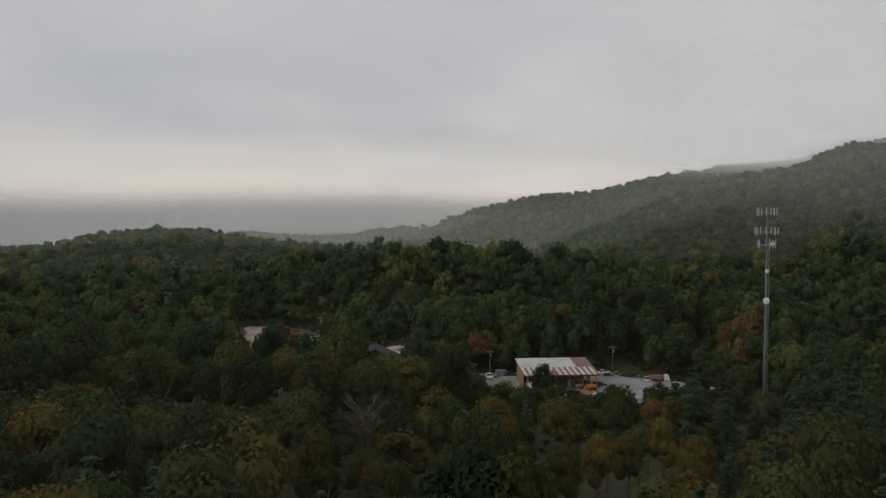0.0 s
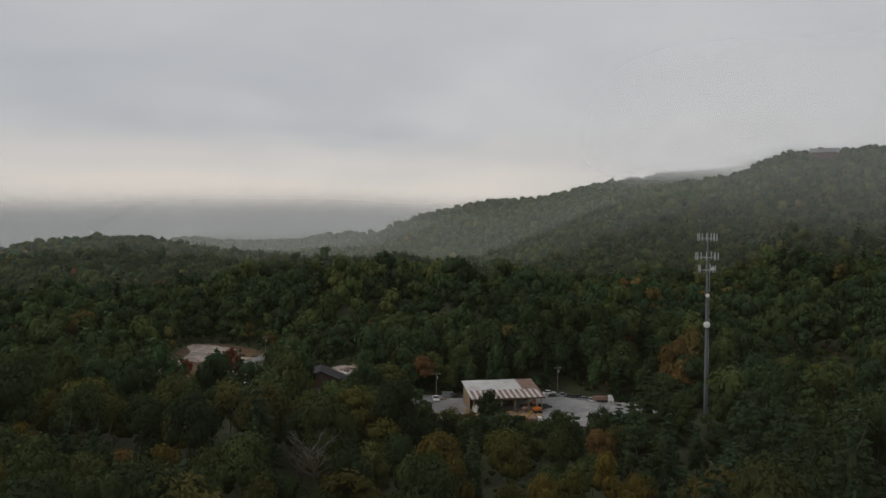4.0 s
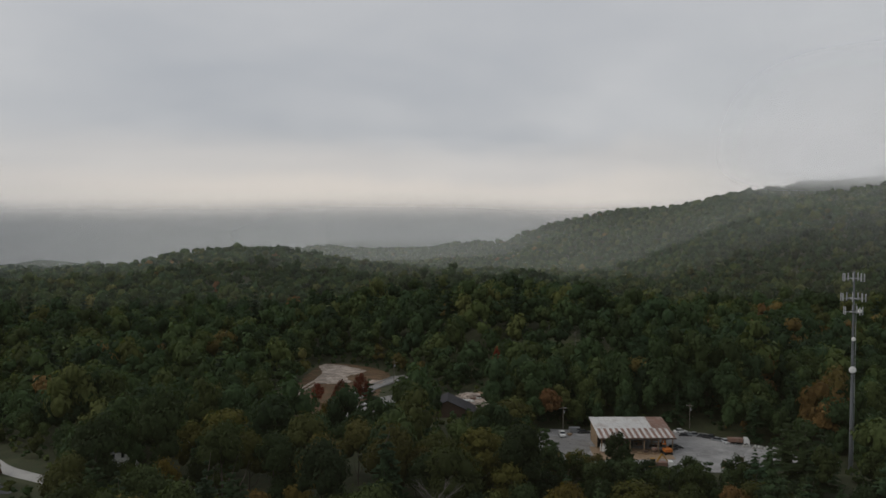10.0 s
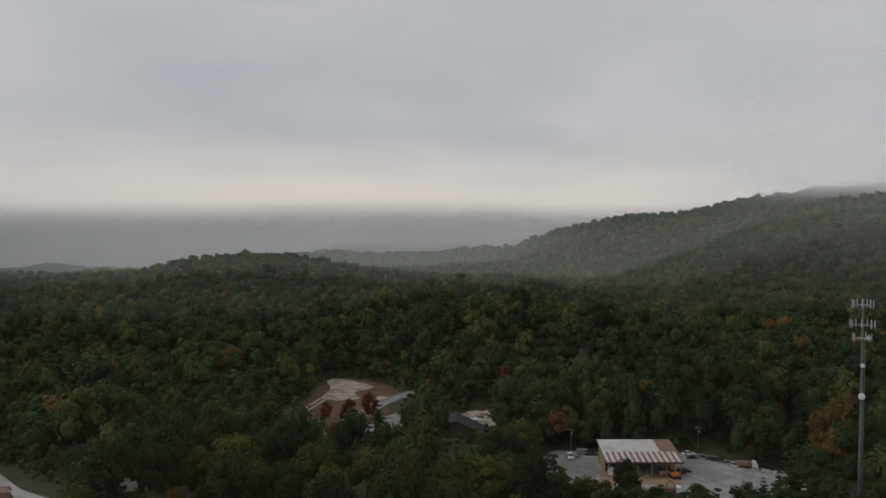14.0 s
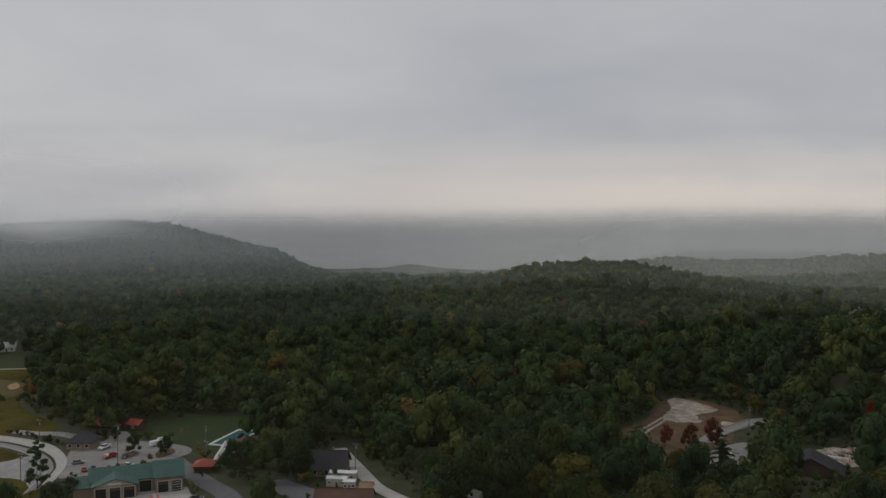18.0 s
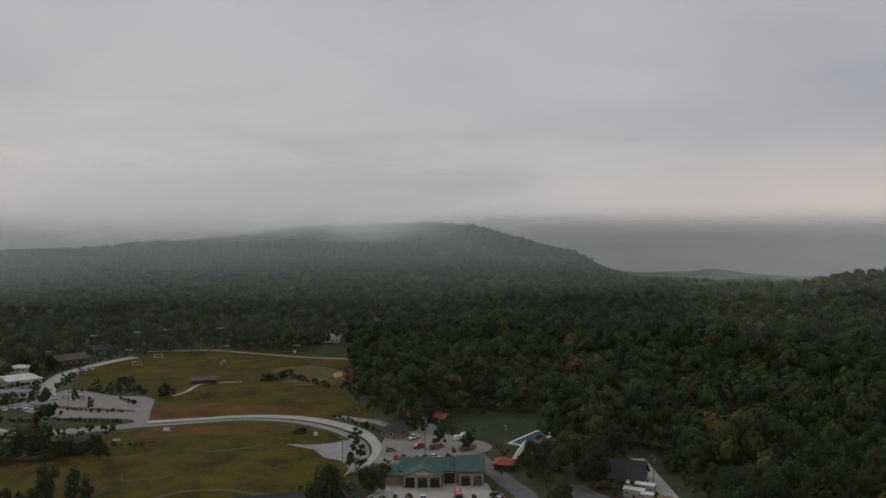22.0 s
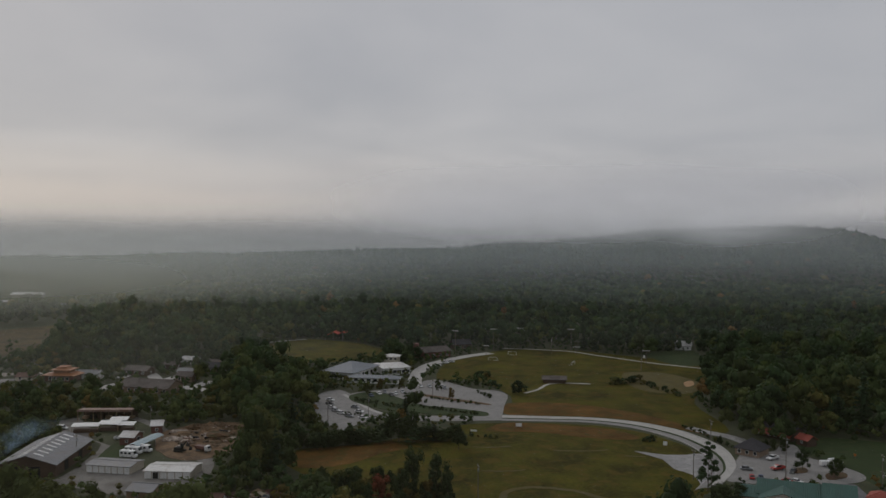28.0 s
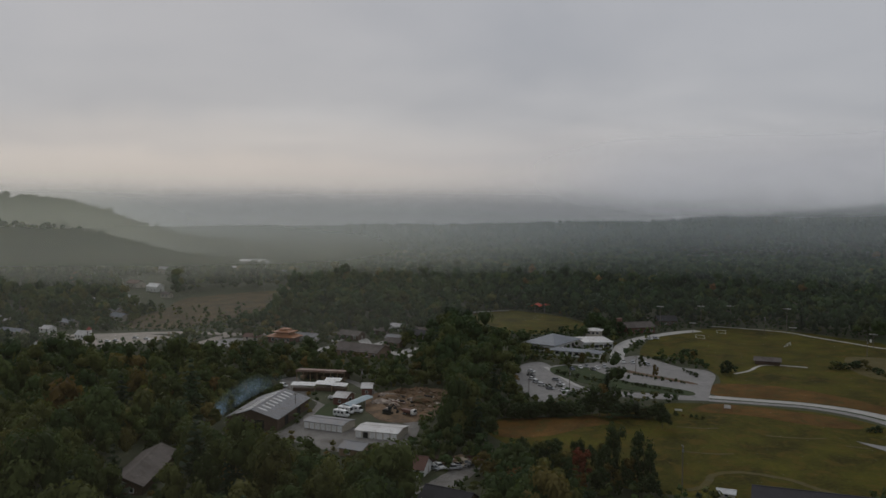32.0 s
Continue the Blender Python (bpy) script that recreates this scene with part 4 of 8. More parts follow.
sheet("parking_lot", smooth_ring([(-157.1, 279.8), (-160.5, 299.5), (-160.8, 312.8), (-156.6, 326.0), (-142.8, 311.4), (-143.2, 300.5), (-148.2, 284.0)], 4), 0.16, M_ASPHALT, "pale grey car park at the clearing", "car park")
sheet("rubble_pad", smooth_ring([(-136.0, 324.5), (-130.5, 338.5), (-119.8, 347.5), (-113.0, 334.0), (-113.5, 322.0), (-123.1, 316.5)], 4, True, 0.5), 0.15, M_ROCKY, "pale heap of broken stone and timber", "rubble")
lane("road", smooth_ring([(-169.2, 314.7), (-172.2, 334.7), (-171.9, 348.6), (-171.4, 362.0), (-166.8, 372.1)], 4, False), 7.0, 0.25, M_ASPHALT, "pale two-lane road with a steel crash barrier")

# lane with houses at the foot of the near wood
lane("road", smooth_ring([(-264.3, 207.5), (-250.5, 201.0), (-231.5, 192.3), (-218.3, 186.4), (-207.2, 184.0), (-194.6, 182.2), (-176, 177), (-150, 165)], 5, False), 5.4, 0.07, M_CONCRETE, "pale narrow lane through the trees")
sheet("yard", smooth_ring([(-243.9, 161.6), (-246.0, 169.7), (-226.3, 171.2), (-222.9, 182.4), (-209.4, 175.9), (-196, 170), (-225, 160)], 3, True, 0.3), 0.05, M_DARK_ASPHALT, "dark worn yard among the houses", "yard")

# works yard
sheet("yard", smooth_ring([(-305.6, -130.0), (-318.0, -119.2), (-364.2, -121.1), (-384.5, -144.3), (-410.7, -154.1), (-416.0, -126.7), (-392.4, -103.1), (-345.2, -76.4), (-335.9, -69.3), (-304.6, -68.4), (-295.0, -89.6), (-304.1, -109.6)], 4, True, 0.4), 0.05, M_YARD, "grey gravel works yard between sheds", "yard")
sheet("dirt_yard", smooth_ring([(-346.8, -92.2), (-375.5, -101.7), (-394.4, -92.8), (-400.2, -75.2), (-388.1, -65.1), (-349.0, -66.0), (-337.4, -79.3)], 4, True, 0.8), 0.10, M_DIRT, "churned tan dirt storage yard", "yard")
sheet("grass_patch", smooth_ring([(-342.4, -115.0), (-365.3, -115.0), (-357.2, -103.7), (-338.3, -102.9), (-334.9, -111.3)], 4), 0.09, M_LAWN, "small rough grass patch in the works yard", "grass")
sheet("yard", smooth_ring([(-260.8, -54.9), (-270.1, -51.4), (-282.4, -47.1), (-293.9, -39.3), (-285.3, -38.2), (-268.4, -42.6), (-255.7, -49.4), (-252.8, -54.0)], 4, True, 0.3), 0.06, M_YARD, "brown-grey gravel yard beside the small house", "yard")

sheet("lawn", smooth_ring([(-597.3, 172.0), (-612.0, 208.0), (-552.0, 199.0), (-550.0, 176.0)], 4, True, 0.5), 0.05, M_LAWN, "small green lawn behind the far field", "lawn")
CLEARINGS.append(("area", [(-590.0, 176.0), (-611.0, 209.0), (-540.0, 196.0), (-535.0, 178.0)], 1.02))

# village beyond
sheet("parking_lot", smooth_ring([(-478.8, -331.3), (-502.5, -320.0), (-522.1, -302.3), (-514.8, -268.8), (-495.7, -266.3), (-474.0, -283.5), (-468.3, -312.9)], 4), 0.08, M_BEIGE, "pale concrete lot round the white church", "car park")
lane("road", smooth_ring([(-511.8, -378.7), (-506.4, -334.4), (-529.5, -276.5), (-532.3, -238.5), (-535.8, -208.9), (-545.8, -181.8), (-556.1, -154.2)], 4, False), 9.0, 0.08, M_BEIGE, "pale main road through the village")
lane("road", smooth_ring([(-482.4, -241.0), (-501.3, -237.5), (-521.4, -235.5), (-531.6, -230.4)], 4, False), 8.0, 0.09, M_BEIGE, "pale side road sloping off the main road")
sheet("parking_lot", smooth_ring([(-491.6, -234.7), (-513.5, -230.0), (-516.3, -216.2), (-501.2, -206.3), (-486.8, -218.1)], 4), 0.08, M_ASPHALT, "pale lot beside the village road", "car park")
sheet("dry_field", smooth_ring([(-554.9, -327.7), (-635.2, -336.5), (-708.2, -354.0), (-749.5, -325.0), (-774.9, -294.1), (-726.6, -262.8), (-650.8, -258.6), (-592.4, -265.4), (-545.1, -284.7)], 4, True, 1.0), 0.05, M_FALLOW, "brown fallow field beyond the village", "field")
lane("road", smooth_ring([(-755.7, -294.9), (-859.8, -298.9), (-913.9, -279.2), (-936.6, -234.4)], 4, False), 9.0, 0.1, M_DRY, "pale distant track at the field's end")
for ring in ([(-482.8, -160.7), (-499.1, -155.6), (-506.0, -140.2), (-490.3, -122.3), (-476.5, -101.0)], [(-516.3, -161.0), (-536.6, -158.0), (-529.9, -146.9), (-507.0, -135.2), (-525.1, -127.5), (-539.6, -120.0)], [(-506.0, -140.2), (-489.0, -128.7), (-484.5, -114.2), (-504.8, -106.1)]):
    lane("road", smooth_ring(ring, 4, False), 7.0, 0.09, M_CONCRETE, "pale winding drive among low buildings")
sheet("grass_patch", smooth_ring([(-420.7, -318.1), (-433.6, -320.9), (-433.6, -303.5), (-417.2, -295.3), (-407.6, -304.9)], 4), 0.05, M_DRY, "yellow grass patch at the village edge", "grass")
sheet("field", smooth_ring([(-637.0, -101.2), (-681.7, -70.4), (-652.1, -25.3), (-605.0, -8.1), (-569.7, -36.5), (-579.1, -74.7)], 4, True, 0.8), 0.05, M_GRASS, "faded meadow behind the school", "field")
lane("path", smooth_ring([(-648.7, -104.4), (-666.7, -95.0), (-681.7, -70.4)], 4, False), 2.5, 0.1, M_CONCRETE, "pale path along the meadow", "path")
sheet("field", smooth_ring([(39.1, 359.9), (49.0, 348.6), (66.8, 343.6), (80.0, 376.6), (61.3, 387.2), (45.0, 377.3)], 4, True, 0.8), 0.3, M_GRASS, "yellowed meadow on the slope", "field")

# ground that carries no wood
CLEARINGS += [("area", FIELD_FAR, 1.12), ("area", FIELD_NEAR, 1.26), ("area", LOT_FS, 1.12), ("area", LAWN, 1.24), ("area", LOT_SCHOOL, 1.12), ("area", YARD, 1.24), ("area", BROWN, 1.27)]
CLEARINGS += [("line", OUT_S, 12), ("line", WEST_O, 9), ("line", DRIVE, 10)]
CLEARINGS += [("area", a, m) for a, m in (
    ([(-453.3, -150.8), (-548.0, -171.0), (-560.1, -109.5), (-465.0, -90.7)], 1.18),
    ([(-312, 92), (-300, 168), (-245, 160), (-226, 140), (-255, 92)], 1.25),
    ([(-560.7, 10.2), (-635.8, 38.8), (-620.0, 68.0), (-571.1, 62.8), (-470.6, 20.4), (-460.8, 8.6)], 1.10),
    ([(-576.1, -56.0), (-564.1, 13.2), (-454.9, 10.7), (-400.2, -8.2), (-383.8, -36.1)], 1.12),
    ([(-157.1, 275.9), (-165.8, 313.0), (-173.1, 374.1), (-141.2, 312.8), (-140.7, 290.8)], 1.175),
    ([(-136.5, 300.0), (-137.8, 336.0), (-122.4, 352.1), (-112.7, 323.2), (-112.2, 301.3)], 1.29),
    ([(-308.0, -137.8), (-369.3, -162.6), (-449.8, -168.8), (-444.7, -129.3), (-404.7, -103.6), (-404.8, -70.7), (-388.1, -65.1), (-343.0, -64.3), (-299.3, -67.2), (-292.0, -105.2)], 1.20),
    ([(-280.1, -65.7), (-299.3, -67.2), (-299.2, -33.1), (-284, -30.8), (-258, -36.3), (-247.7, -52.9)], 1.22),
    ([(-238, -147), (-289.2, -157.4), (-287.5, -141), (-240, -132)], 1.42),
    ([(-456.2, -344.9), (-539.0, -407.6), (-560.2, -370.0), (-540.5, -270.1), (-567.8, -157.4), (-560.1, -109.5), (-465.0, -90.7), (-453.3, -150.8), (-487.6, -204.2), (-467.1, -279.4)], 1.10),
    ([(-541.6, -328.2), (-661.2, -350.3), (-732.0, -366.0), (-803.5, -302.1), (-718.8, -260.0), (-585.0, -245.1), (-533.9, -266.8)], 1.08),
    ([(-654.8, -381.7), (-796.4, -467.3), (-842.6, -440.1), (-698.6, -359.7)], 1.08),
    ([(-627.9, -101.9), (-688.5, -71.1), (-658.2, -25.6), (-600.6, -4.3), (-562.9, -36.1), (-571.2, -77.5)], 1.10),
    ([(-400.4, -302.8), (-443.2, -335.1), (-444.0, -303.7), (-411.5, -284.7)], 1.0),
    ([(-250.9, 165.2), (-267.8, 187.3), (-258.6, 206.2), (-218.7, 186.1), (-206.8, 178.2), (-190, 160), (-225, 155)], 1.28),
    ([(-224, 192), (-209, 190), (-193, 187), (-190, 178), (-214, 172)], 1.34),
    ([(-269.6, 209.5), (-256.0, 208.5), (-216.5, 196.6), (-192.4, 191.4), (-201.6, 183.0)], 1.36),
    ([(38, 356), (49.0, 345), (68, 340), (83, 380), (61.3, 391), (43.0, 380)], 1.3),
    ([(7.5, 284), (22, 284), (20.5, 268), (7.5, 268)], 1.5))]
CLEARINGS += [("line", [(-264.3, 207.5), (-250.5, 201.0), (-231.5, 192.3), (-218.3, 186.4), (-207.2, 184.0), (-194.6, 182.2)], 7), ("line", [(-507.6, -375.6), (-527.4, -275.4), (-551.5, -152.9)], 9), ("line", [(-171.4, 362.0), (-171.2, 332.9)], 9), ("line", [(-199.4, 335.1), (-197.8, 319.5), (-181.3, 278.5)], 5), ("line", [(-747.2, -291.6), (-854.3, -297.0), (-936.6, -234.4)], 10)]

# ---------------------------------------------------------------- buildings
FOOTPRINTS = []


def from_front(fl, fr, depth):
    """Centre, yaw and length of a building from its two front corners and its depth."""
    dx, dy = fr[0] - fl[0], fr[1] - fl[1]
    l = math.hypot(dx, dy)
    yaw = math.degrees(math.atan2(dy, dx))
    return (fl[0] + fr[0]) / 2 - dy / l * depth / 2, (fl[1] + fr[1]) / 2 + dx / l * depth / 2, yaw, l


def note_footprint(x, y, yaw, l, w, grow=1.5):
    c, s = math.cos(radians(yaw)), math.sin(radians(yaw))
    FOOTPRINTS.append([(x + c * u - s * v, y + s * u + c * v) for u, v in ((-l / 2 - grow, -w / 2 - grow), (l / 2 + grow, -w / 2 - grow), (l / 2 + grow, w / 2 + grow), (-l / 2 - grow, w / 2 + grow))])


def opening(root, face, u, z, w, h, l, d, kind="window", mat=None, frame_mat=None):
    """A framed window or door set proud on one face of a box l long (x) and d deep (y)."""
    def put(bm_args):
        (u0, u1, n0, n1, z0, z1) = bm_args
        if face == "front":
            return (u0, u1, -d / 2 - n1, -d / 2 - n0, z0, z1)
        if face == "back":
            return (u0, u1, d / 2 + n0, d / 2 + n1, z0, z1)
        if face == "left":
            return (-l / 2 - n1, -l / 2 - n0, u0, u1, z0, z1)
        return (l / 2 + n0, l / 2 + n1, u0, u1, z0, z1)

    bm = bmesh.new()
    f = 0.12
    for a in ((u - w / 2 - f, u + w / 2 + f, 0, 0.09, z + h, z + h + f), (u - w / 2 - f, u - w / 2, 0, 0.09, z, z + h), (u + w / 2, u + w / 2 + f, 0, 0.09, z, z + h)):
        add_box(bm, *put(a))
    if kind == "window":
        add_box(bm, *put((u - w / 2 - f, u + w / 2 + f, 0, 0.12, z - f, z)))
    fr = part(kind, bm, frame_mat or M_WHITE, root)
    part("pane" if kind == "window" else "leaf", box(*put((u - w / 2, u + w / 2, 0.0, 0.04, z, z + h))), mat or M_GLASS, fr)
    return fr


def gable(name, label, cat, x, y, yaw, l, w, h, rise, wall, roof, over=0.6, windows=(), doors=(), chimney=False, group="", frame_mat=None):
    """House or shed with a ridge along its length, walls, two thick roof slopes and a ridge cap."""
    root = thing(name, x, y, yaw, label, cat, group)
    note_footprint(x, y, yaw, l, w)
    bm = bmesh.new()
    prof = [(-w / 2, -0.4), (w / 2, -0.4), (w / 2, h), (0, h + rise - 0.1), (-w / 2, h)]
    a = [bm.verts.new((-l / 2, p, q)) for p, q in prof]
    b = [bm.verts.new((l / 2, p, q)) for p, q in prof]
    for i in range(5):
        bm.faces.new((a[i], a[(i + 1) % 5], b[(i + 1) % 5], b[i]))
    bm.faces.new(a)
    bm.faces.new(b)
    bmesh.ops.recalc_face_normals(bm, faces=bm.faces)
    part("wall", bm, wall, root)
    k = rise / (w / 2)
    for s in (-1, 1):
        bm = bmesh.new()
        e, z0 = (w / 2 + over) * s, h - over * k + 0.12
        slab(bm, [(-l / 2 - over, 0, h + rise + 0.12), (l / 2 + over, 0, h + rise + 0.12), (l / 2 + over, e, z0), (-l / 2 - over, e, z0)], 0.18)
        bmesh.ops.recalc_face_normals(bm, faces=bm.faces)
        part("roof_slope", bm, roof, root)
    part("ridge_cap", box(-l / 2 - over, l / 2 + over, -0.2, 0.2, h + rise + 0.08, h + rise + 0.2), roof, root)
    for face, u, z, ww, hh in windows:
        opening(root, face, u, z, ww, hh, l, w, frame_mat=frame_mat)
    for face, u, ww, hh, mat in doors:
        opening(root, face, u, 0.02, ww, hh, l, w, "door", mat, frame_mat)
    if chimney:
        part("chimney", box(l * 0.2 - 0.4, l * 0.2 + 0.4, 0.5, 1.2, h, h + rise + 1.0, 0.05), M_BRICK_WALL, root)
    return root


def hip(name, label, cat, x, y, yaw, l, w, h, rise, wall, roof, over=0.7, windows=(), doors=(), ridge=None, group=""):
    """Building with a roof sloping on all four sides."""
    root = thing(name, x, y, yaw, label, cat, group)
    note_footprint(x, y, yaw, l, w)
    part("wall", box(-l / 2, l / 2, -w / 2, w / 2, -0.4, h), wall, root)
    r = max(0.05, (l - w) / 2) if ridge is None else ridge
    ex, ey, z0, z1 = l / 2 + over, w / 2 + over, h + 0.05, h + rise
    for q in ([(-ex, -ey, z0), (ex, -ey, z0), (r, 0, z1), (-r, 0, z1)], [(ex, ey, z0), (-ex, ey, z0), (-r, 0, z1), (r, 0, z1)], [(ex, -ey, z0), (ex, ey, z0), (r, 0, z1)], [(-ex, ey, z0), (-ex, -ey, z0), (-r, 0, z1)]):
        bm = bmesh.new()
        slab(bm, q, 0.2)
        part("roof_slope", bm, roof, root)
    for face, u, z, ww, hh in windows:
        opening(root, face, u, z, ww, hh, l, w)
    for face, u, ww, hh, mat in doors:
        opening(root, face, u, 0.02, ww, hh, l, w, "door", mat)
    return root


def row(face, n, l, z, w, h):
    """n openings in a row on one face."""
    return [(face, -l / 2 + l * (i + 0.5) / n, z, w, h) for i in range(n)]


def open_shed():
    """Open-sided timber shed with a single-pitch roof of rusted and white metal sheets."""
    fl, fr, d = (-57.5, 271.8), (-36.0, 281.2), 17.3
    x, y, yaw, l = from_front(fl, fr, d)
    root = thing("open_shed", x, y, yaw, "open timber shed with a rusted and white sheet-metal roof", "shed")
    note_footprint(x, y, yaw, l, d)
    z0, z1 = 5.0, 7.4
    zr = lambda v: z0 + (z1 - z0) * (v + d / 2) / d
    for i in range(6):
        u = -l / 2 + 0.4 + (l - 0.8) * i / 5
        for v in (-d / 2 + 0.6, 0.0, d / 2 - 0.4):
            part("post", box(u - 0.16, u + 0.16, v - 0.16, v + 0.16, -0.3, zr(v) - 0.15), M_TIMBER, root)
    for v in (-d / 2 + 0.6, 0.0, d / 2 - 0.4):
        part("beam", box(-l / 2, l / 2, v - 0.12, v + 0.12, zr(v) - 0.45, zr(v) - 0.15), M_TIMBER, root)
    part("fascia", box(-l / 2 - 0.5, l / 2 + 0.5, -d / 2 - 0.62, -d / 2 - 0.5, z0 - 0.45, z0 + 0.02), M_BROWN_WALL, root)
    part("back_wall", box(-l / 2, l / 2, d / 2 - 0.2, d / 2 - 0.05, -0.2, z1 - 0.3), M_BROWN_WALL, root)
    part("side_wall", prism([(-d / 2 + 6.0, -0.2), (d / 2 - 0.2, -0.2), (d / 2 - 0.2, z1 - 0.35), (-d / 2 + 6.0, zr(-d / 2 + 6.0) - 0.35)], -0.06, 0.06), M_TIMBER, root).matrix_basis = pose(-l / 2 + 0.1, 0, 0, 0, 0, 90)
    g = random.Random(4)
    n = 26
    wdt = (l + 1.2) / n
    for rw, (v0, v1) in enumerate(((-d / 2 - 0.6, -d / 2 + 8.0), (-d / 2 + 7.8, d / 2 + 0.5))):
        for i in range(n):
            u = -l / 2 - 0.6 + wdt * i
            lift = 0.04 * rw + 0.02 * (i % 2)
            bm = bmesh.new()
            slab(bm, [(u, v0, zr(v0) + lift), (u + wdt * 0.96, v0, zr(v0) + lift), (u + wdt * 0.96, v1, zr(v1) + lift), (u, v1, zr(v1) + lift)], 0.06)
            slab(bm, [(u, v0, zr(v0) + lift + 0.07), (u + 0.16, v0, zr(v0) + lift + 0.07), (u + 0.16, v1, zr(v1) + lift + 0.07), (u, v1, zr(v1) + lift + 0.07)], 0.06)
            white = (rw == 1 and i < 20) or (rw == 0 and i % 2 == 0)
            part("roof_panel", bm, M_WHITE_ROOF if white else M_RUST_ROOF, root)
    for i, (u, v) in enumerate(((-4, -2), (2, -1), (7, -3), (4, 3))):
        rack = thing("storage_rack", 0, 0, 0, "timber rack loaded with dark boxes inside the shed", "rack", "racks in the shed", z=0)
        rack.matrix_basis = root.matrix_basis @ pose(u, v, 0.16)
        for zz in (0.5, 1.5, 2.5):
            part("shelf", box(-1.6, 1.6, -0.6, 0.6, zz, zz + 0.08), M_TIMBER, rack)
        for sx in (-1.55, 1.45):
            for sy in (-0.55, 0.47):
                part("leg", box(sx, sx + 0.1, sy, sy + 0.1, -0.16, 3.0), M_STEEL, rack)
        for k in range(4):
            part("box", box(-1.5 + 0.75 * k, -0.9 + 0.75 * k, -0.45, 0.45, 0.58, 0.58 + g.uniform(0.3, 0.8), 0.02), (M_BROWN_WALL, M_DARK, M_RED_WALL)[k % 3], rack)


open_shed()


M_ANTENNA = material("grey_white_antenna", (0.42, 0.43, 0.44), 0.5, vary=0.05)


def cell_tower():
    """Grey steel monopole with three tiers of panel antennas and two drum dishes."""
    root = thing("cell_tower", 14.6, 278.0, 0, "tall grey steel monopole with white antenna tiers and dishes", "cell tower")
    zs = [0, 12, 24, 36, 48, 59.2]
    for a, b in zip(zs, zs[1:]):
        part("pole_section", tube((0, 0, a - (0.4 if a == 0 else 0)), (0, 0, b), 0.6 - 0.0060 * a, 0.6 - 0.0060 * b, 14), M_TOWER, root)
        part("flange", tube((0, 0, b - 0.12), (0, 0, b + 0.1), 0.66 - 0.0060 * b, None, 14), M_TOWER, root)
    for z, reach, n in ((57.7, 2.3, 3), (51.9, 2.7, 3), (48.0, 2.0, 2)):
        ring = part("platform", tube((0, 0, z - 0.5), (0, 0, z - 0.3), 0.9, None, 12), M_STEEL, root)
        for s in range(3):
            a = radians(20 + 120 * s)
            c, sn = math.cos(a), math.sin(a)
            bm = bmesh.new()
            add_tube(bm, (0.3 * c, 0.3 * sn, z - 0.4), (reach * 0.8 * c, reach * 0.8 * sn, z - 0.4), 0.07)
            add_tube(bm, (reach * 0.8 * c - sn * reach, reach * 0.8 * sn + c * reach, z - 0.4), (reach * 0.8 * c + sn * reach, reach * 0.8 * sn - c * reach, z - 0.4), 0.06)
            part("arm", bm, M_STEEL, ring)
            for k in range(n):
                t = -1 + 2 * k / (n - 1)
                px, py = reach * 0.8 * c - sn * reach * t * 0.95, reach * 0.8 * sn + c * reach * t * 0.95
                ant = part("panel_antenna", box(-0.09, 0.09, -0.15, 0.15, -1.15, 1.15, 0.04), M_ANTENNA, ring)
                ant.matrix_basis = pose(px + 0.2 * c, py + 0.2 * sn, z, 0, 0, math.degrees(a))
                part("mount_pipe", tube((px, py, z - 1.3), (px, py, z + 1.0), 0.05), M_STEEL, ring)
    for z, r, side in ((30.9, 1.0, 0.0), (39.8, 0.62, 0.1), (48.0, 0.62, 1.6)):
        drum = part("dish", tube((side, -1.6, z), (side, -0.9, z), r, r * 0.92, 18), M_PLASTIC, root, "white drum dish antenna")
        part("radome", tube((side, -1.78, z), (side, -1.6, z), r * 0.62, r, 18), M_PLASTIC, drum)
        part("bracket", tube((0, 0, z - 0.3), (side, -1.0, z), 0.09), M_STEEL, drum)
    part("cable_run", box(-0.12, 0.12, 0.5, 0.72, 0.5, 56), M_DARK, root)
    part("step_bolts", box(0.6, 0.75, -0.04, 0.04, 3, 50), M_STEEL, root)
    note_footprint(14.6, 278, 0, 4, 4)


cell_tower()


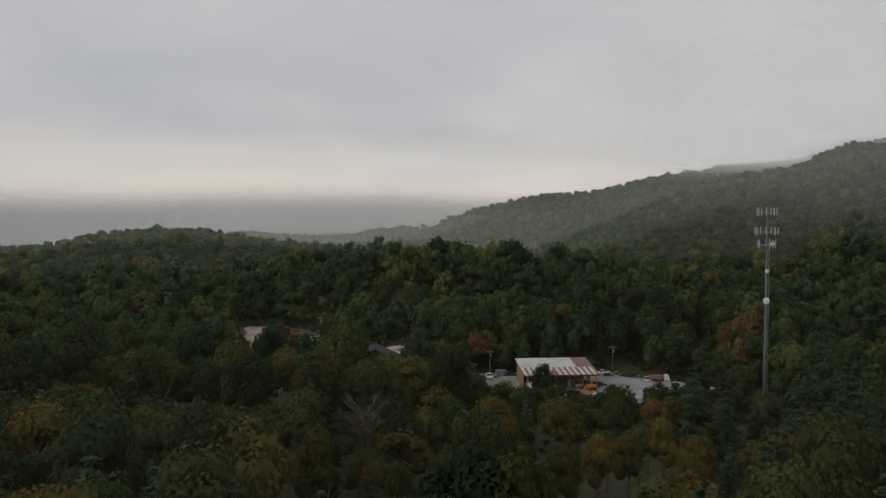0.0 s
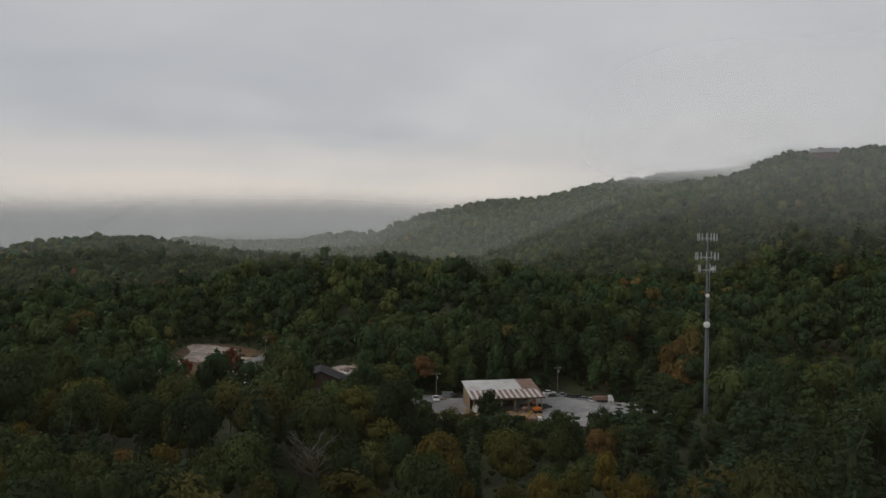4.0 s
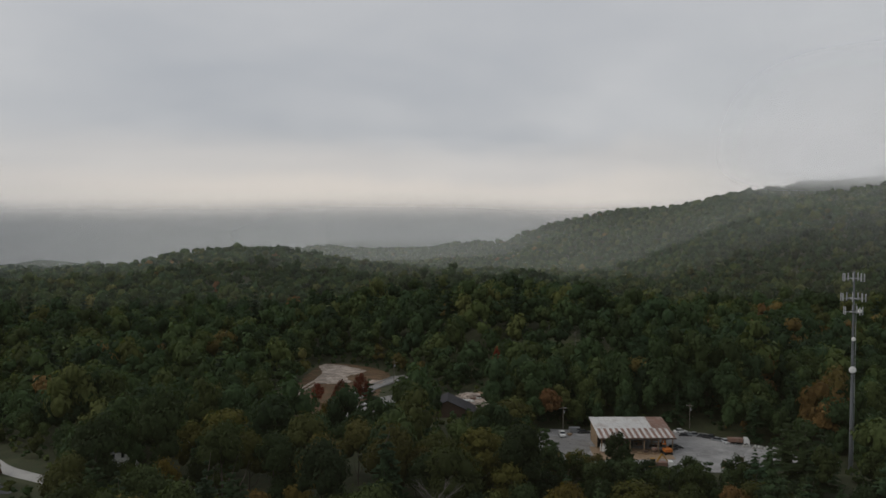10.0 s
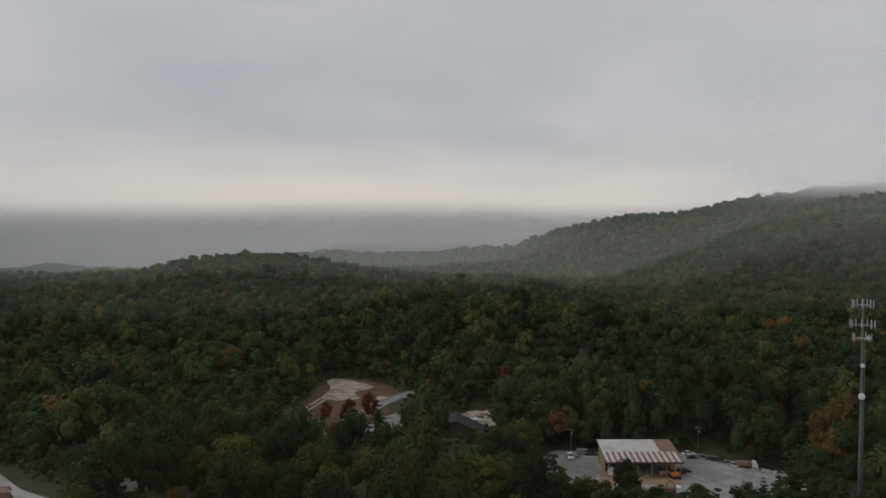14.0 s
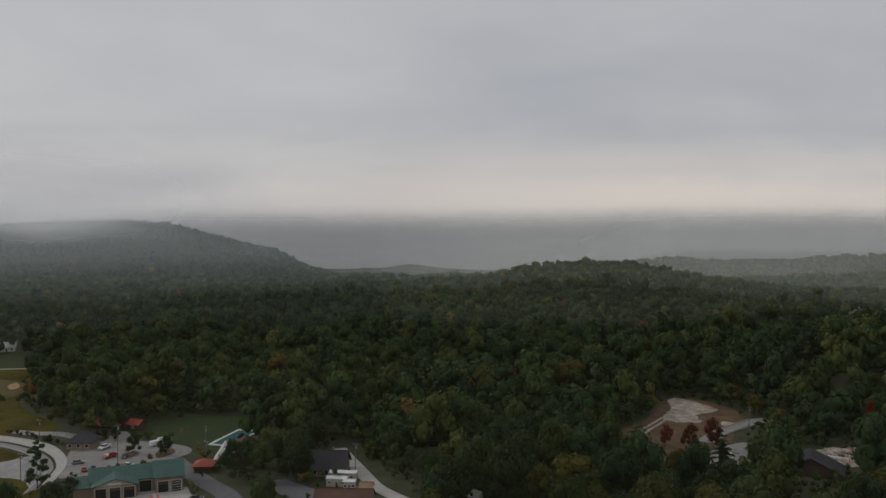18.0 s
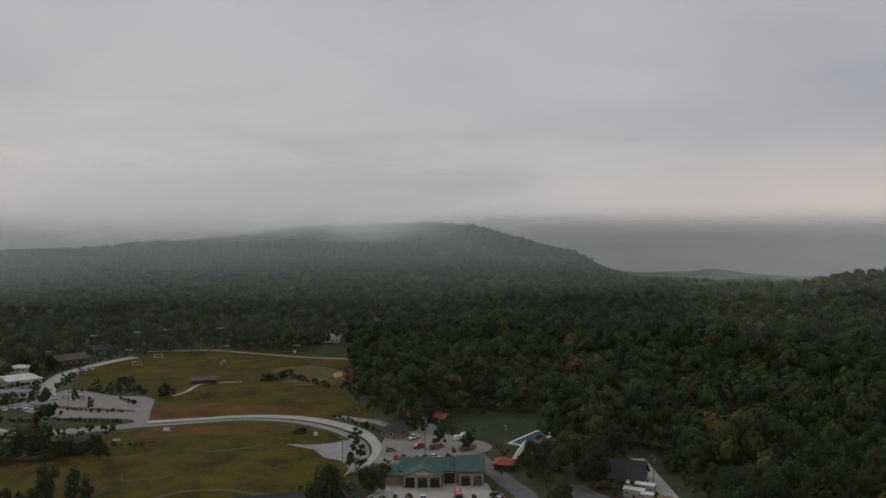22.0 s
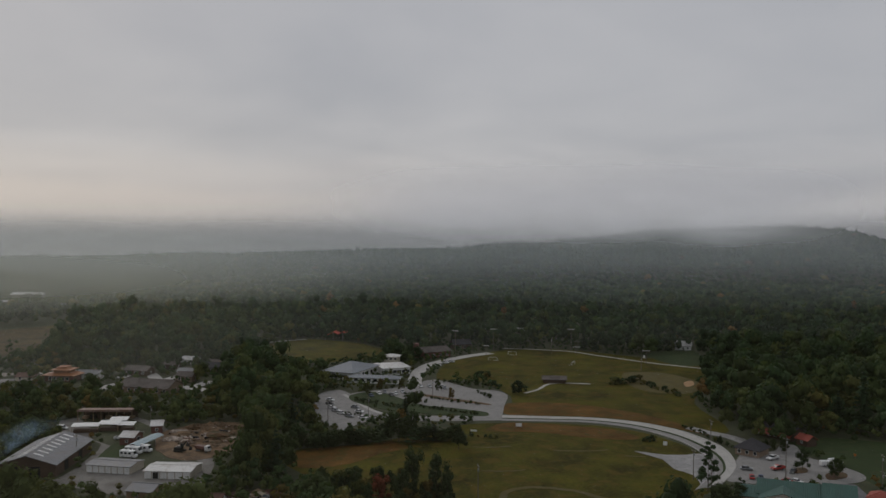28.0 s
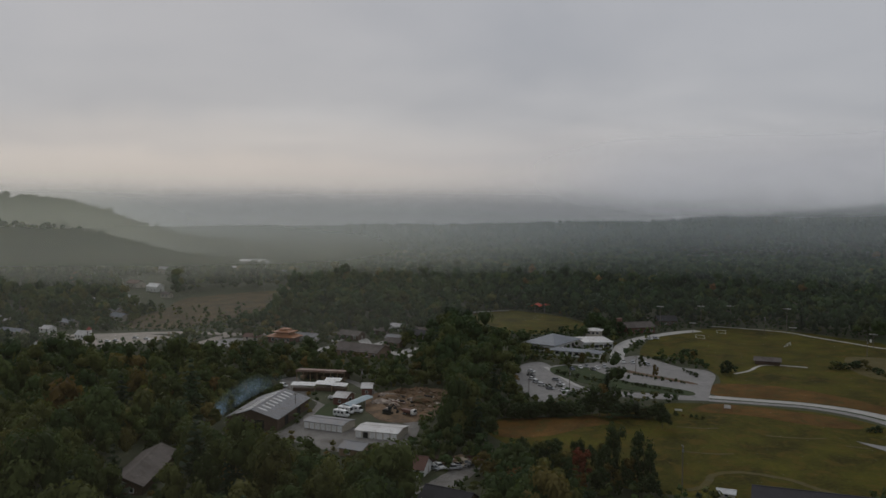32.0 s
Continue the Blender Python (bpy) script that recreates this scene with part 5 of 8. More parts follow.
def fire_station():
    """Fire station: low green hipped and gabled roofs over brick walls with engine bays."""
    fl, fr = (-271.8, 108.6), (-257.6, 138.6)
    x, y, yaw, l = from_front(fl, fr, 17.0)
    root = thing("fire_station", x, y, yaw, "brick fire station with green metal roofs and open engine bays", "fire station")
    note_footprint(x, y, yaw, l, 17)
    u0 = -l / 2

    def block(a, b, v0, v1, h, rise, along_x, over=0.7):
        w = part("wall", box(u0 + a, u0 + b, v0, v1, -0.4, h), M_BRICK_WALL, root)
        cx, cy = u0 + (a + b) / 2, (v0 + v1) / 2
        hx, hy = (b - a) / 2 + over, (v1 - v0) / 2 + over
        for s in (-1, 1):
            bm = bmesh.new()
            if along_x:
                slab(bm, [(cx - hx, cy, h + rise), (cx + hx, cy, h + rise), (cx + hx, cy + s * hy, h), (cx - hx, cy + s * hy, h)], 0.2)
            else:
                slab(bm, [(cx, cy - hy, h + rise), (cx, cy + hy, h + rise), (cx + s * hx, cy + hy, h), (cx + s * hx, cy - hy, h)], 0.2)
            bmesh.ops.recalc_face_normals(bm, faces=bm.faces)
            part("roof_slope", bm, M_GREEN_ROOF, root)
        for s in (-1, 1):
            bm = bmesh.new()
            if along_x:
                p = [(cx + s * (hx - over), cy - hy + over, h), (cx + s * (hx - over), cy + hy - over, h), (cx + s * (hx - over), cy, h + rise * 0.93)]
            else:
                p = [(cx - hx + over, cy + s * (hy - over), h), (cx + hx - over, cy + s * (hy - over), h), (cx, cy + s * (hy - over), h + rise * 0.93)]
            bm.faces.new([bm.verts.new(q) for q in p])
            part("gable_wall", bm, M_CREAM, root)

    block(0, 6.0, -5.5, 7.0, 3.6, 1.8, True)
    block(5.0, 26.0, -3.5, 8.5, 4.4, 3.2, True)
    block(6.0, 19.0, -8.5, 2.0, 4.2, 2.4, False)
    block(24.5, l, -6.5, 8.5, 5.0, 3.6, True)
    bays = [(8.2, 3.2, -8.5), (12.4, 3.2, -8.5), (16.6, 3.2, -8.5), (21.6, 3.6, -3.5), (27.0, 3.2, -6.5), (31.0, 3.0, -6.5)]
    for i, (u, w, v) in enumerate(bays):
        fr_ = bmesh.new()
        for a in ((u - w / 2 - 0.3, u - w / 2, 0, 3.6), (u + w / 2, u + w / 2 + 0.3, 0, 3.6), (u - w / 2 - 0.3, u + w / 2 + 0.3, 3.6, 3.9)):
            add_box(fr_, u0 + a[0], u0 + a[1], v - 0.22, v - 0.002, a[2], a[3])
        bay = part("bay_door", fr_, M_CREAM, root)
        # Dark panels paint the shaded bay interiors; the wall behind is solid.
        part("opening", box(u0 + u - w / 2, u0 + u + w / 2, v - 0.05, v - 0.01, 0.02, 3.6), M_GLASS if i == 5 else M_DARK, bay)
        if i in (1, 2, 4):
            part("door_panel", box(u0 + u - w / 2 + 0.05, u0 + u + w / 2 - 0.05, v - 0.12, v - 0.06, 2.6, 3.55), M_BROWN_WALL, bay)
        if i == 5:
            for k in range(4):
                part("rail", box(u0 + u - w / 2, u0 + u + w / 2, v - 0.12, v - 0.06, 0.6 + 0.8 * k, 0.68 + 0.8 * k), M_WHITE, bay)
    part("sign_board", box(u0 + 10.4, u0 + 14.4, -8.68, -8.55, 4.6, 5.1), M_WHITE, root)
    for k in range(2):
        part("roof_vent", box(u0 + 9 + 5 * k, u0 + 9.6 + 5 * k, 3.4, 4.0, 6.3, 7.4, 0.05), M_STEEL, root)


fire_station()

# round the fire station
bx, by, byaw, bl = from_front((-366.3, 154.4), (-353.6, 162.9), 8.0)
gable("red_roofed_hall", "long low dark-roofed hall with a red metal awning", "hall", bx, by, byaw, bl, 8, 3.6, 1.6, M_BROWN_WALL, M_DARK_ROOF, 0.6, row("front", 5, bl * 0.9, 0.9, 1.2, 1.1), [("left", 0, 2.4, 2.6, M_WHITE)])
aw = bmesh.new()
slab(aw, [(-bl / 2 - 0.4, -6.4, 1.9), (bl / 2 + 0.4, -6.4, 1.9), (bl / 2 + 0.4, -4.05, 3.9), (-bl / 2 - 0.4, -4.05, 3.9)], 0.12)
bmesh.ops.recalc_face_normals(aw, faces=aw.faces)
part("awning", aw, M_RED_ROOF, bpy.data.objects["red_roofed_hall"], "deep red metal awning along the front")
for u in (-0.48, -0.16, 0.16, 0.48):
    part("post", box(bl * u - 0.08, bl * u + 0.08, -6.1, -5.94, -0.1, 1.9), M_BROWN_WALL, bpy.data.objects["red_roofed_hall"])
SURFACES.append([(-374, 150), (-338, 168), (-318, 152), (-350, 132)])
bx, by, byaw, bl = from_front((-350.5, 163.2), (-345.0, 165.3), 5.0)
gable("red_roofed_annexe", "small annexe with a red metal roof", "annexe", bx, by, byaw, bl, 5, 2.8, 1.5, M_BROWN_WALL, M_RED_ROOF, 0.6, row("front", 1, bl, 1.1, 1.0, 1.0))
flat = thing("white_trailer", -369.5, 156.5, 60, "white box trailer beside the red hall", "trailer")
part("body", box(-1.2, 1.2, -4.0, 4.0, 0.7, 3.3, 0.08), M_WHITE, flat)
for sx in (-1.05, 0.85):
    for sy in (-2.6, -1.6):
        part("wheel", tube((sx, sy, 0.42), (sx + 0.2, sy, 0.42), 0.42, None, 12), M_RUBBER, flat)
part("drawbar", box(-0.1, 0.1, 4.0, 5.2, 0.6, 0.75), M_STEEL, flat)
bx, by, byaw, bl = from_front((-336.5, 132.3), (-329.7, 138.9), 9.0)
hip("grey_roofed_house", "low house with a dark grey hipped roof", "house", bx, by, byaw, bl, 9, 2.8, 3.6, M_BRICK_WALL, M_DARK_ROOF, 0.8, row("front", 3, bl, 1.0, 1.2, 1.2), [("left", 1, 1.0, 2.1, M_WHITE)])
hip("gazebo", "open picnic gazebo with a red hipped roof", "gazebo", *(-274.7, 155.9), -40, 6.5, 6.0, 2.4, 1.9, M_BROWN_WALL, M_RED_ROOF, 0.8, row("front", 3, 6, 0.6, 1.5, 1.5))
gable("bath_house", "long bath house with a maroon shingle roof", "bath house", -281.2, 175.2, 140, 22, 9, 2.8, 2.2, M_BROWN_WALL, M_MAROON_ROOF, 0.8, row("back", 4, 22, 1.2, 1.0, 0.9))
bx, by, byaw, bl = from_front((-275.1, 161.3), (-296.0, 178.8), 1.7)
gable("white_roofed_walkway", "covered walkway with a white metal roof", "walkway", bx, by, byaw, bl, 1.7, 2.3, 0.4, M_TIMBER, M_WHITE_ROOF, 0.2)

pool = thing("swimming_pool", *(-309.1, 185.5), 0, "covered swimming pool with a broad white deck edge", "pool")
pa, pb = Vector((-304.2, 174.3)), Vector((-317.2, 195.8))
along = (pb - pa).normalized()
side = Vector((along.y, -along.x))
if side.x < 0:
    side = -side
L_ = (pb - pa).length
base = Vector(pool.location[:2])
for nm, a0, a1, s0, s1, zz, mt in (("cover", 1.0, L_ - 1.0, 1.0, 8.9, 0.12, M_POOL), ("deck_edge", 0, L_, 0, 1.0, 0.45, M_WHITE), ("deck_edge", 0, 1.0, 1.0, 9.8, 0.45, M_WHITE), ("deck_edge", L_ - 1.0, L_, 1.0, 9.8, 0.45, M_WHITE), ("deck_edge", 1.0, L_ - 1.0, 8.9, 9.8, 0.45, M_WHITE)):
    bm = bmesh.new()
    slab(bm, [(*(pa + along * a + side * s - base), zz) for a, s in ((a0, s0), (a1, s0), (a1, s1), (a0, s1))], zz + 0.1)
    bmesh.ops.recalc_face_normals(bm, faces=bm.faces)
    part(nm, bm, mt, pool)

# houses by the lane
bx, by, byaw, bl = from_front((-245.0, 174.0), (-233.1, 184.9), 13.0)
gable("dark_roofed_house", "house with a steep dark shingle roof", "house", bx, by, byaw, bl, 13, 3.0, 4.6, M_BRICK_WALL, M_DARK_ROOF, 0.8, row("front", 4, bl, 1.0, 1.2, 1.3), chimney=True)
for p, q, d in (((-234.2, 179.6), (-227.0, 185.3), 3.2), ((-229.5, 174.7), (-224.2, 178.7), 3.2), ((-222.5, 176.2), (-219.7, 178.8), 3.0)):
    bx, by, byaw, bl = from_front(p, q, d)
    gable("mobile_home", "narrow mobile home with a bright white metal roof", "mobile home", bx, by, byaw, bl, d, 2.7, 0.35, M_CREAM, M_WHITE, 0.2, row("front", 3, bl, 1.1, 0.8, 0.7), [("front", 0.2, 0.9, 2.0, M_BROWN_WALL)], group="mobile homes")
bx, by, byaw, bl = from_front((-212, 157), (-200, 169), 9)
gable("brick_red_roofed_house", "house with a faded brick-red shingle roof", "house", bx, by, byaw, bl, 9, 3.0, 2.6, M_CREAM, M_BROWN_ROOF, 0.7, row("front", 3, bl, 1.0, 1.1, 1.2))
gable("garden_hut", "small tan timber garden hut", "hut", *(-215.0, 179.9), 40, 4, 3, 2.3, 1.2, M_TIMBER, M_TIMBER, 0.4, [("front", 0, 1.0, 0.7, 0.7)])

gable("white_house", "two-storey white house half hidden in the wood", "house", -187.5, 203.0, 42, 9, 7, 5.2, 2.6, M_WHITE, M_GREY_ROOF, 0.5, row("front", 3, 8, 3.2, 0.9, 1.3) + row("front", 2, 8, 0.9, 0.9, 1.3), [("front", 3.0, 1.0, 2.1, M_BROWN_WALL)], chimney=True)
CLEARINGS.append(("area", [(-189, 198), (-183, 201), (-184, 206), (-191, 206)], 1.22))
gable("white_gabled_house", "white house at the edge of the far lawn", "house", -616.0, 204.0, 70, 11, 8, 3.4, 2.6, M_WHITE, M_WHITE_ROOF, 0.6, row("front", 3, 10, 1.0, 1.1, 1.2), [("front", 0.2, 1.0, 2.1, M_BROWN_WALL)])
gable("mountain_lodge", "dark lodge with long window rows high on the mountain", "lodge", 178.0, 1075.0, -10, 30, 12, 9, 4, M_BROWN_WALL, M_GREY_ROOF, 0.8, row("front", 8, 28, 1.2, 2.0, 1.8) + row("front", 8, 28, 5.2, 2.0, 1.8), frame_mat=M_TIMBER)
CLEARINGS.append(("area", [(160, 1060), (196, 1060), (198, 1085), (162, 1085)], 1.02))
# by the dirt clearing
gable("dark_roofed_barn", "wide low barn with a dark weathered roof", "barn", *(-123.4, 304.6), 112, 14, 20, 1.8, 4.6, M_BROWN_WALL, M_DARK_ROOF, 0.9, row("front", 4, 13, 0.6, 1.2, 0.9))

# school
bx, by, byaw, bl = from_front((-510.3, -42.9), (-501.7, -25.4), 30)
hip("school_building", "school with white walls and a low grey hipped roof", "school", bx, by, byaw, bl, 30, 4.6, 4.2, M_WHITE, M_SLATE_ROOF, 1.4, row("front", 6, bl, 1.0, 2.4, 2.0) + row("left", 6, 30, 1.0, 2.4, 2.0) + row("right", 6, 30, 1.0, 2.4, 2.0))
hip("school_portico", "low white porch wing with a pale roof", "school wing", *(-497.4, -13.3), 75, 30, 8, 3.0, 1.2, M_WHITE, M_SLATE_ROOF, 0.8, row("front", 8, 30, 0.9, 2.2, 1.6))
bx, by, byaw, bl = from_front((-518.2, -8.1), (-523.1, 7.6), 20)
hip("school_wing", "white school wing with a pale flat-pitched roof", "school wing", bx, by, byaw, bl, 20, 4.2, 1.6, M_WHITE, M_WHITE_ROOF, 0.8, row("front", 6, bl, 1.0, 2.2, 1.8))
hip("roof_lantern", "small raised roof lantern house with white eaves", "lantern", *(-549.4, -3.4), 80, 9, 7, 7.0, 1.4, M_CREAM, M_WHITE_ROOF, 0.9, row("front", 3, 8, 5.0, 1.6, 1.2))
bx, by, byaw, bl = from_front((-580.6, 18.4), (-588.8, 36.1), 14)
gable("brown_barn", "dark red-brown barn beside the climbing road", "barn", bx, by, byaw, bl, 12, 4.2, 2.6, M_RED_WALL, M_WEATHERED, 0.6, row("front", 4, bl, 1.2, 1.4, 1.2))
part("silo", tube((-bl / 2 - 2.5, 2, -0.3), (-bl / 2 - 2.5, 2, 9.5), 2.2, None, 16), M_RED_WALL, bpy.data.objects["brown_barn"])
bx, by, byaw, bl = from_front((-622.4, 40.3), (-624.9, 52.7), 11)
gable("brown_house", "dark brown house at the wood's edge", "house", bx, by, byaw, bl, 10, 3.6, 2.8, M_BROWN_WALL, M_DARK_ROOF, 0.6, row("front", 4, bl, 1.0, 1.3, 1.3))
bx, by, byaw, bl = from_front((-490.5, 82.2), (-488.1, 94.5), 7)
picnic = gable("picnic_shelter", "picnic shelter with dark walls and a weathered roof", "shelter", bx, by, byaw, bl, 7, 2.3, 1.3, M_BROWN_WALL, M_WEATHERED, 0.8)


def warehouse():
    """Long dark-walled warehouse, grey gabled roof with rows of white roof lights."""
    a, b = Vector((-318.1, -119.8)), Vector((-352.5, -119.6))
    yaw, l, w = math.degrees(math.atan2(a.y - b.y, a.x - b.x)), 36.0, 20.5
    cx, cy = -336.0, -131.5
    root = gable("warehouse", "long warehouse with a grey ribbed roof and white roof lights", "warehouse", cx, cy, yaw, l, w, 5.0, 3.2, M_BROWN_WALL, M_GREY_ROOF, 0.7, (), [("right", 3, 4.0, 4.2, M_DARK), ("right", -5, 4.0, 4.2, M_DARK), ("back", 8, 4.0, 4.0, M_DARK), ("back", -6, 4.0, 4.0, M_DARK)], frame_mat=M_BROWN_WALL)
    for s in (-1, 1):
        for i in range(8):
            u = -l / 2 + 4 + (l - 8) * i / 7
            bm = bmesh.new()
            zz = lambda v: 5.0 + 3.2 * (1 - abs(v) / (w / 2)) + 0.24
            slab(bm, [(u - 0.5, s * 1.0, zz(1.0)), (u + 0.5, s * 1.0, zz(1.0)), (u + 0.5, s * 4.6, zz(4.6)), (u - 0.5, s * 4.6, zz(4.6))], 0.1)
            bmesh.ops.recalc_face_normals(bm, faces=bm.faces)
            part("roof_light", bm, M_WHITE, root, "white translucent roof light")


warehouse()


def long_canopy():
    fl, fr, d = (-407.0, -145.7), (-406.5, -120.9), 8.0
    x, y, yaw, l = from_front(fl, fr, d)
    root = thing("long_canopy", x, y, yaw, "long open-fronted storage canopy with a rusty brown roof", "canopy")
    note_footprint(x, y, yaw, l, d)
    bm = bmesh.new()
    slab(bm, [(-l / 2, -d / 2 - 0.5, 5.2), (l / 2, -d / 2 - 0.5, 5.2), (l / 2, d / 2, 4.3), (-l / 2, d / 2, 4.3)], 0.25)
    part("roof", bm, M_RUST_ROOF, root)
    part("fascia", box(-l / 2, l / 2, -d / 2 - 0.62, -d / 2 - 0.5, 4.3, 5.25), M_RUST_ROOF, root)
    part("back_wall", box(-l / 2, l / 2, d / 2 - 0.2, d / 2, -0.3, 4.1), M_BROWN_WALL, root)
    for i in range(8):
        u = -l / 2 + 0.2 + (l - 0.4) * i / 7
        part("post", box(u - 0.12, u + 0.12, -d / 2, -d / 2 + 0.24, -0.3, 4.9), M_TIMBER, root)
    for i in range(7):
        u = -l / 2 + l * (i + 0.5) / 7
        part("stack", box(u - 1.2, u + 1.2, 0.2, 2.6, 0, 1.2 + 0.5 * (i % 3), 0.05), (M_TIMBER, M_DARK, M_BROWN_WALL)[i % 3], root)


long_canopy()


def storage_unit(fl, fr, d, n, roof, label):
    x, y, yaw, l = from_front(fl, fr, d)
    root = gable("storage_unit", label, "storage building", x, y, yaw, l, d, 2.7, 0.7, M_CREAM, roof, 0.35, (), [("front", -l / 2 + l * (i + 0.5) / n, l / n - 0.7, 2.3, M_DARK if (n == 6 and i == 1) else M_WHITE) for i in range(n)], group="storage units")
    return root


storage_unit((-314.1, -89.3), (-311.9, -72.6), 11.5, 6, M_WHITE_ROOF, "long storage unit with a pale metal roof and white doors")
storage_unit((-323.4, -112.5), (-319.2, -95.7), 9.5, 7, M_GREY_ROOF, "long storage unit with a grey metal roof and white doors")
for p, q, d, lab in (((-361.6, -112.6), (-360.7, -106.7), 8.5, "red-brown shed with a white metal roof"), ((-380.4, -105.2), (-381.2, -100.7), 8.0, "red-brown shed with a white metal roof")):
    bx, by, byaw, bl = from_front(p, q, d)
    gable("yard_shed", lab, "shed", bx, by, byaw, bl, d, 3.4, 1.4, M_RED_WALL, M_WHITE_ROOF, 0.5, [("front", 0, 1.2, 1.0, 0.9)], [("right", 0, 2.4, 2.6, M_DARK)], group="yard sheds")
g_ = random.Random(3)
for p, w_, l_, h_, tilt in (((-388.2, -125.0), 4.5, 8.5, 3.2, 4), ((-393.5, -122.6), 4.0, 7.0, 3.6, -5), ((-387.3, -117.4), 3.5, 6.5, 2.8, 6), ((-386.4, -134.5), 3.6, 11.0, 3.0, 2)):
    sh = thing("lean_to", *p, g_.uniform(80, 100), "makeshift lean-to with white sheet-metal roofing", "lean-to", "lean-tos")
    for sx in (-1, 1):
        for sy in (-1, 1):
            part("post", box(sx * l_ / 2 - 0.08, sx * l_ / 2 + 0.08, sy * w_ / 2 - 0.08, sy * w_ / 2 + 0.08, -0.2, h_), M_TIMBER, sh)
    for k in range(3):
        bm = bmesh.new()
        a0, a1 = -l_ / 2 - 0.4 + (l_ + 0.8) * k / 3, -l_ / 2 - 0.4 + (l_ + 0.8) * (k + 1) / 3 - 0.05
        dz = 0.06 * (k % 2)
        slab(bm, [(a0, -w_ / 2 - 0.3, h_ + dz), (a1, -w_ / 2 - 0.3, h_ + dz), (a1, w_ / 2 + 0.3, h_ + 0.7 + dz), (a0, w_ / 2 + 0.3, h_ + 0.7 + dz)], 0.08)
        part("roof_sheet", bm, M_WHITE, sh)
    part("clutter", box(-l_ / 2 + 0.5, l_ / 2 - 0.5, -w_ / 2 + 0.4, w_ / 2 - 0.4, 0, 1.5, 0.1), M_BROWN_WALL, sh)
bl_ = thing("carport", -358.0, -101.0, 165, "long carport with a pale blue metal roof", "carport")
part("roof", prism([(-2.6, 2.8), (0, 3.5), (2.6, 2.8), (2.6, 2.95), (0, 3.65), (-2.6, 2.95)], -9.5, 9.5), M_BLUE_ROOF, bl_).matrix_basis = pose(0, 0, 0, 0, 0, 90)
for sx in (-9, -3, 3, 9):
    for sy in (-2.4, 2.4):
        part("post", box(sx - 0.08, sx + 0.08, sy - 0.08, sy + 0.08, -0.2, 2.85), M_STEEL, bl_)
bx, by, byaw, bl = from_front((-273.7, -62.3), (-272.7, -55.0), 9)
gable("brown_roofed_house", "small white house with a brown shingle roof", "house", bx, by, byaw, bl, 9, 2.8, 2.8, M_WHITE, M_BROWN_ROOF, 0.6, row("front", 2, bl, 1.0, 1.1, 1.2), [("right", 1, 1.0, 2.1, M_CREAM)])
bx, by, byaw, bl = from_front((-291.1, -88.4), (-288.8, -79.7), 9)
gable("workshop", "low workshop with a grey metal roof among trees", "workshop", bx, by, byaw, bl, 9, 2.8, 1.4, M_TIMBER, M_GREY_ROOF, 0.5, [("front", -1, 0.9, 1.2, 1.0)])
gable("long_brown_house", "long house with a weathered grey-brown roof", "house", -258.0, -143.5, 11, 36, 11, 3.2, 2.4, M_BROWN_WALL, M_WEATHERED, 0.7, row("front", 6, 30, 1.0, 1.2, 1.2) + row("right", 2, 9, 1.0, 1.2, 1.2))
gable("dark_roofed_cottage", "cottage with a dark shingle roof at the yard", "cottage", -247.5, -42.0, 70, 15, 10, 2.8, 3.0, M_BROWN_WALL, M_DARK_ROOF, 0.6, row("front", 3, 13, 1.0, 1.1, 1.1))
gable("long_dark_hall", "long hall with a very dark shingle roof beside the meadow", "hall", -263.5, 68.0, 80, 46, 12, 3.2, 2.4, M_BROWN_WALL, M_DARK_ROOF, 0.8, row("back", 8, 44, 1.0, 1.3, 1.2))
gable("white_roofed_store", "small store with a white metal roof beside the hall", "store", *(-271.1, 38.0), 80, 5, 3, 2.0, 0.7, M_CREAM, M_WHITE, 0.4, [("front", 0, 1.0, 1.0, 1.0)])


def pagoda():
    """Restaurant-like hall with two tiers of flaring orange roofs."""
    root = thing("pagoda_hall", *(-512.6, -190.7), 80, "pagoda-style hall with tiered orange tiled roofs", "pagoda")
    note_footprint(*root.location[:2], 80, 22, 18)
    for k, (w, d, z, h, rise) in enumerate(((17, 12, 0, 3.2, 1.7), (9.0, 7.0, 4.2, 1.7, 1.5), (2.6, 2.4, 6.9, 0.5, 1.0))):
        part("wall", box(-w / 2, w / 2, -d / 2, d / 2, z - (0.3 if k == 0 else 1.0), z + h), M_ORANGE_ROOF if k else M_RED_WALL, root)
        ex, ey = w / 2 + 1.7, d / 2 + 1.7
        ix, iy = w / 2 * 0.55, d / 2 * 0.55
        for q in (((-ex, -ey), (ex, -ey), (ix, -iy), (-ix, -iy)), ((ex, ey), (-ex, ey), (-ix, iy), (ix, iy)), ((ex, -ey), (ex, ey), (ix, iy), (ix, -iy)), ((-ex, ey), (-ex, -ey), (-ix, -iy), (-ix, iy))):
            bm = bmesh.new()
            mid0 = [((q[0][0] * 0.55 + q[3][0] * 0.45), (q[0][1] * 0.55 + q[3][1] * 0.45)), ((q[1][0] * 0.55 + q[2][0] * 0.45), (q[1][1] * 0.55 + q[2][1] * 0.45))]
            z0 = z + h
            slab(bm, [(*q[0], z0 + 0.5), (*q[1], z0 + 0.5), (*mid0[1], z0 + 0.7), (*mid0[0], z0 + 0.7)], 0.25)
            slab(bm, [(*mid0[0], z0 + 0.7), (*mid0[1], z0 + 0.7), (*q[2], z0 + rise), (*q[3], z0 + rise)], 0.25)
            part("roof_slope", bm, M_ORANGE_ROOF, root)
    for f in row("front", 5, 13, 0.8, 1.5, 1.8):
        opening(root, *f, 15, 12)


pagoda()


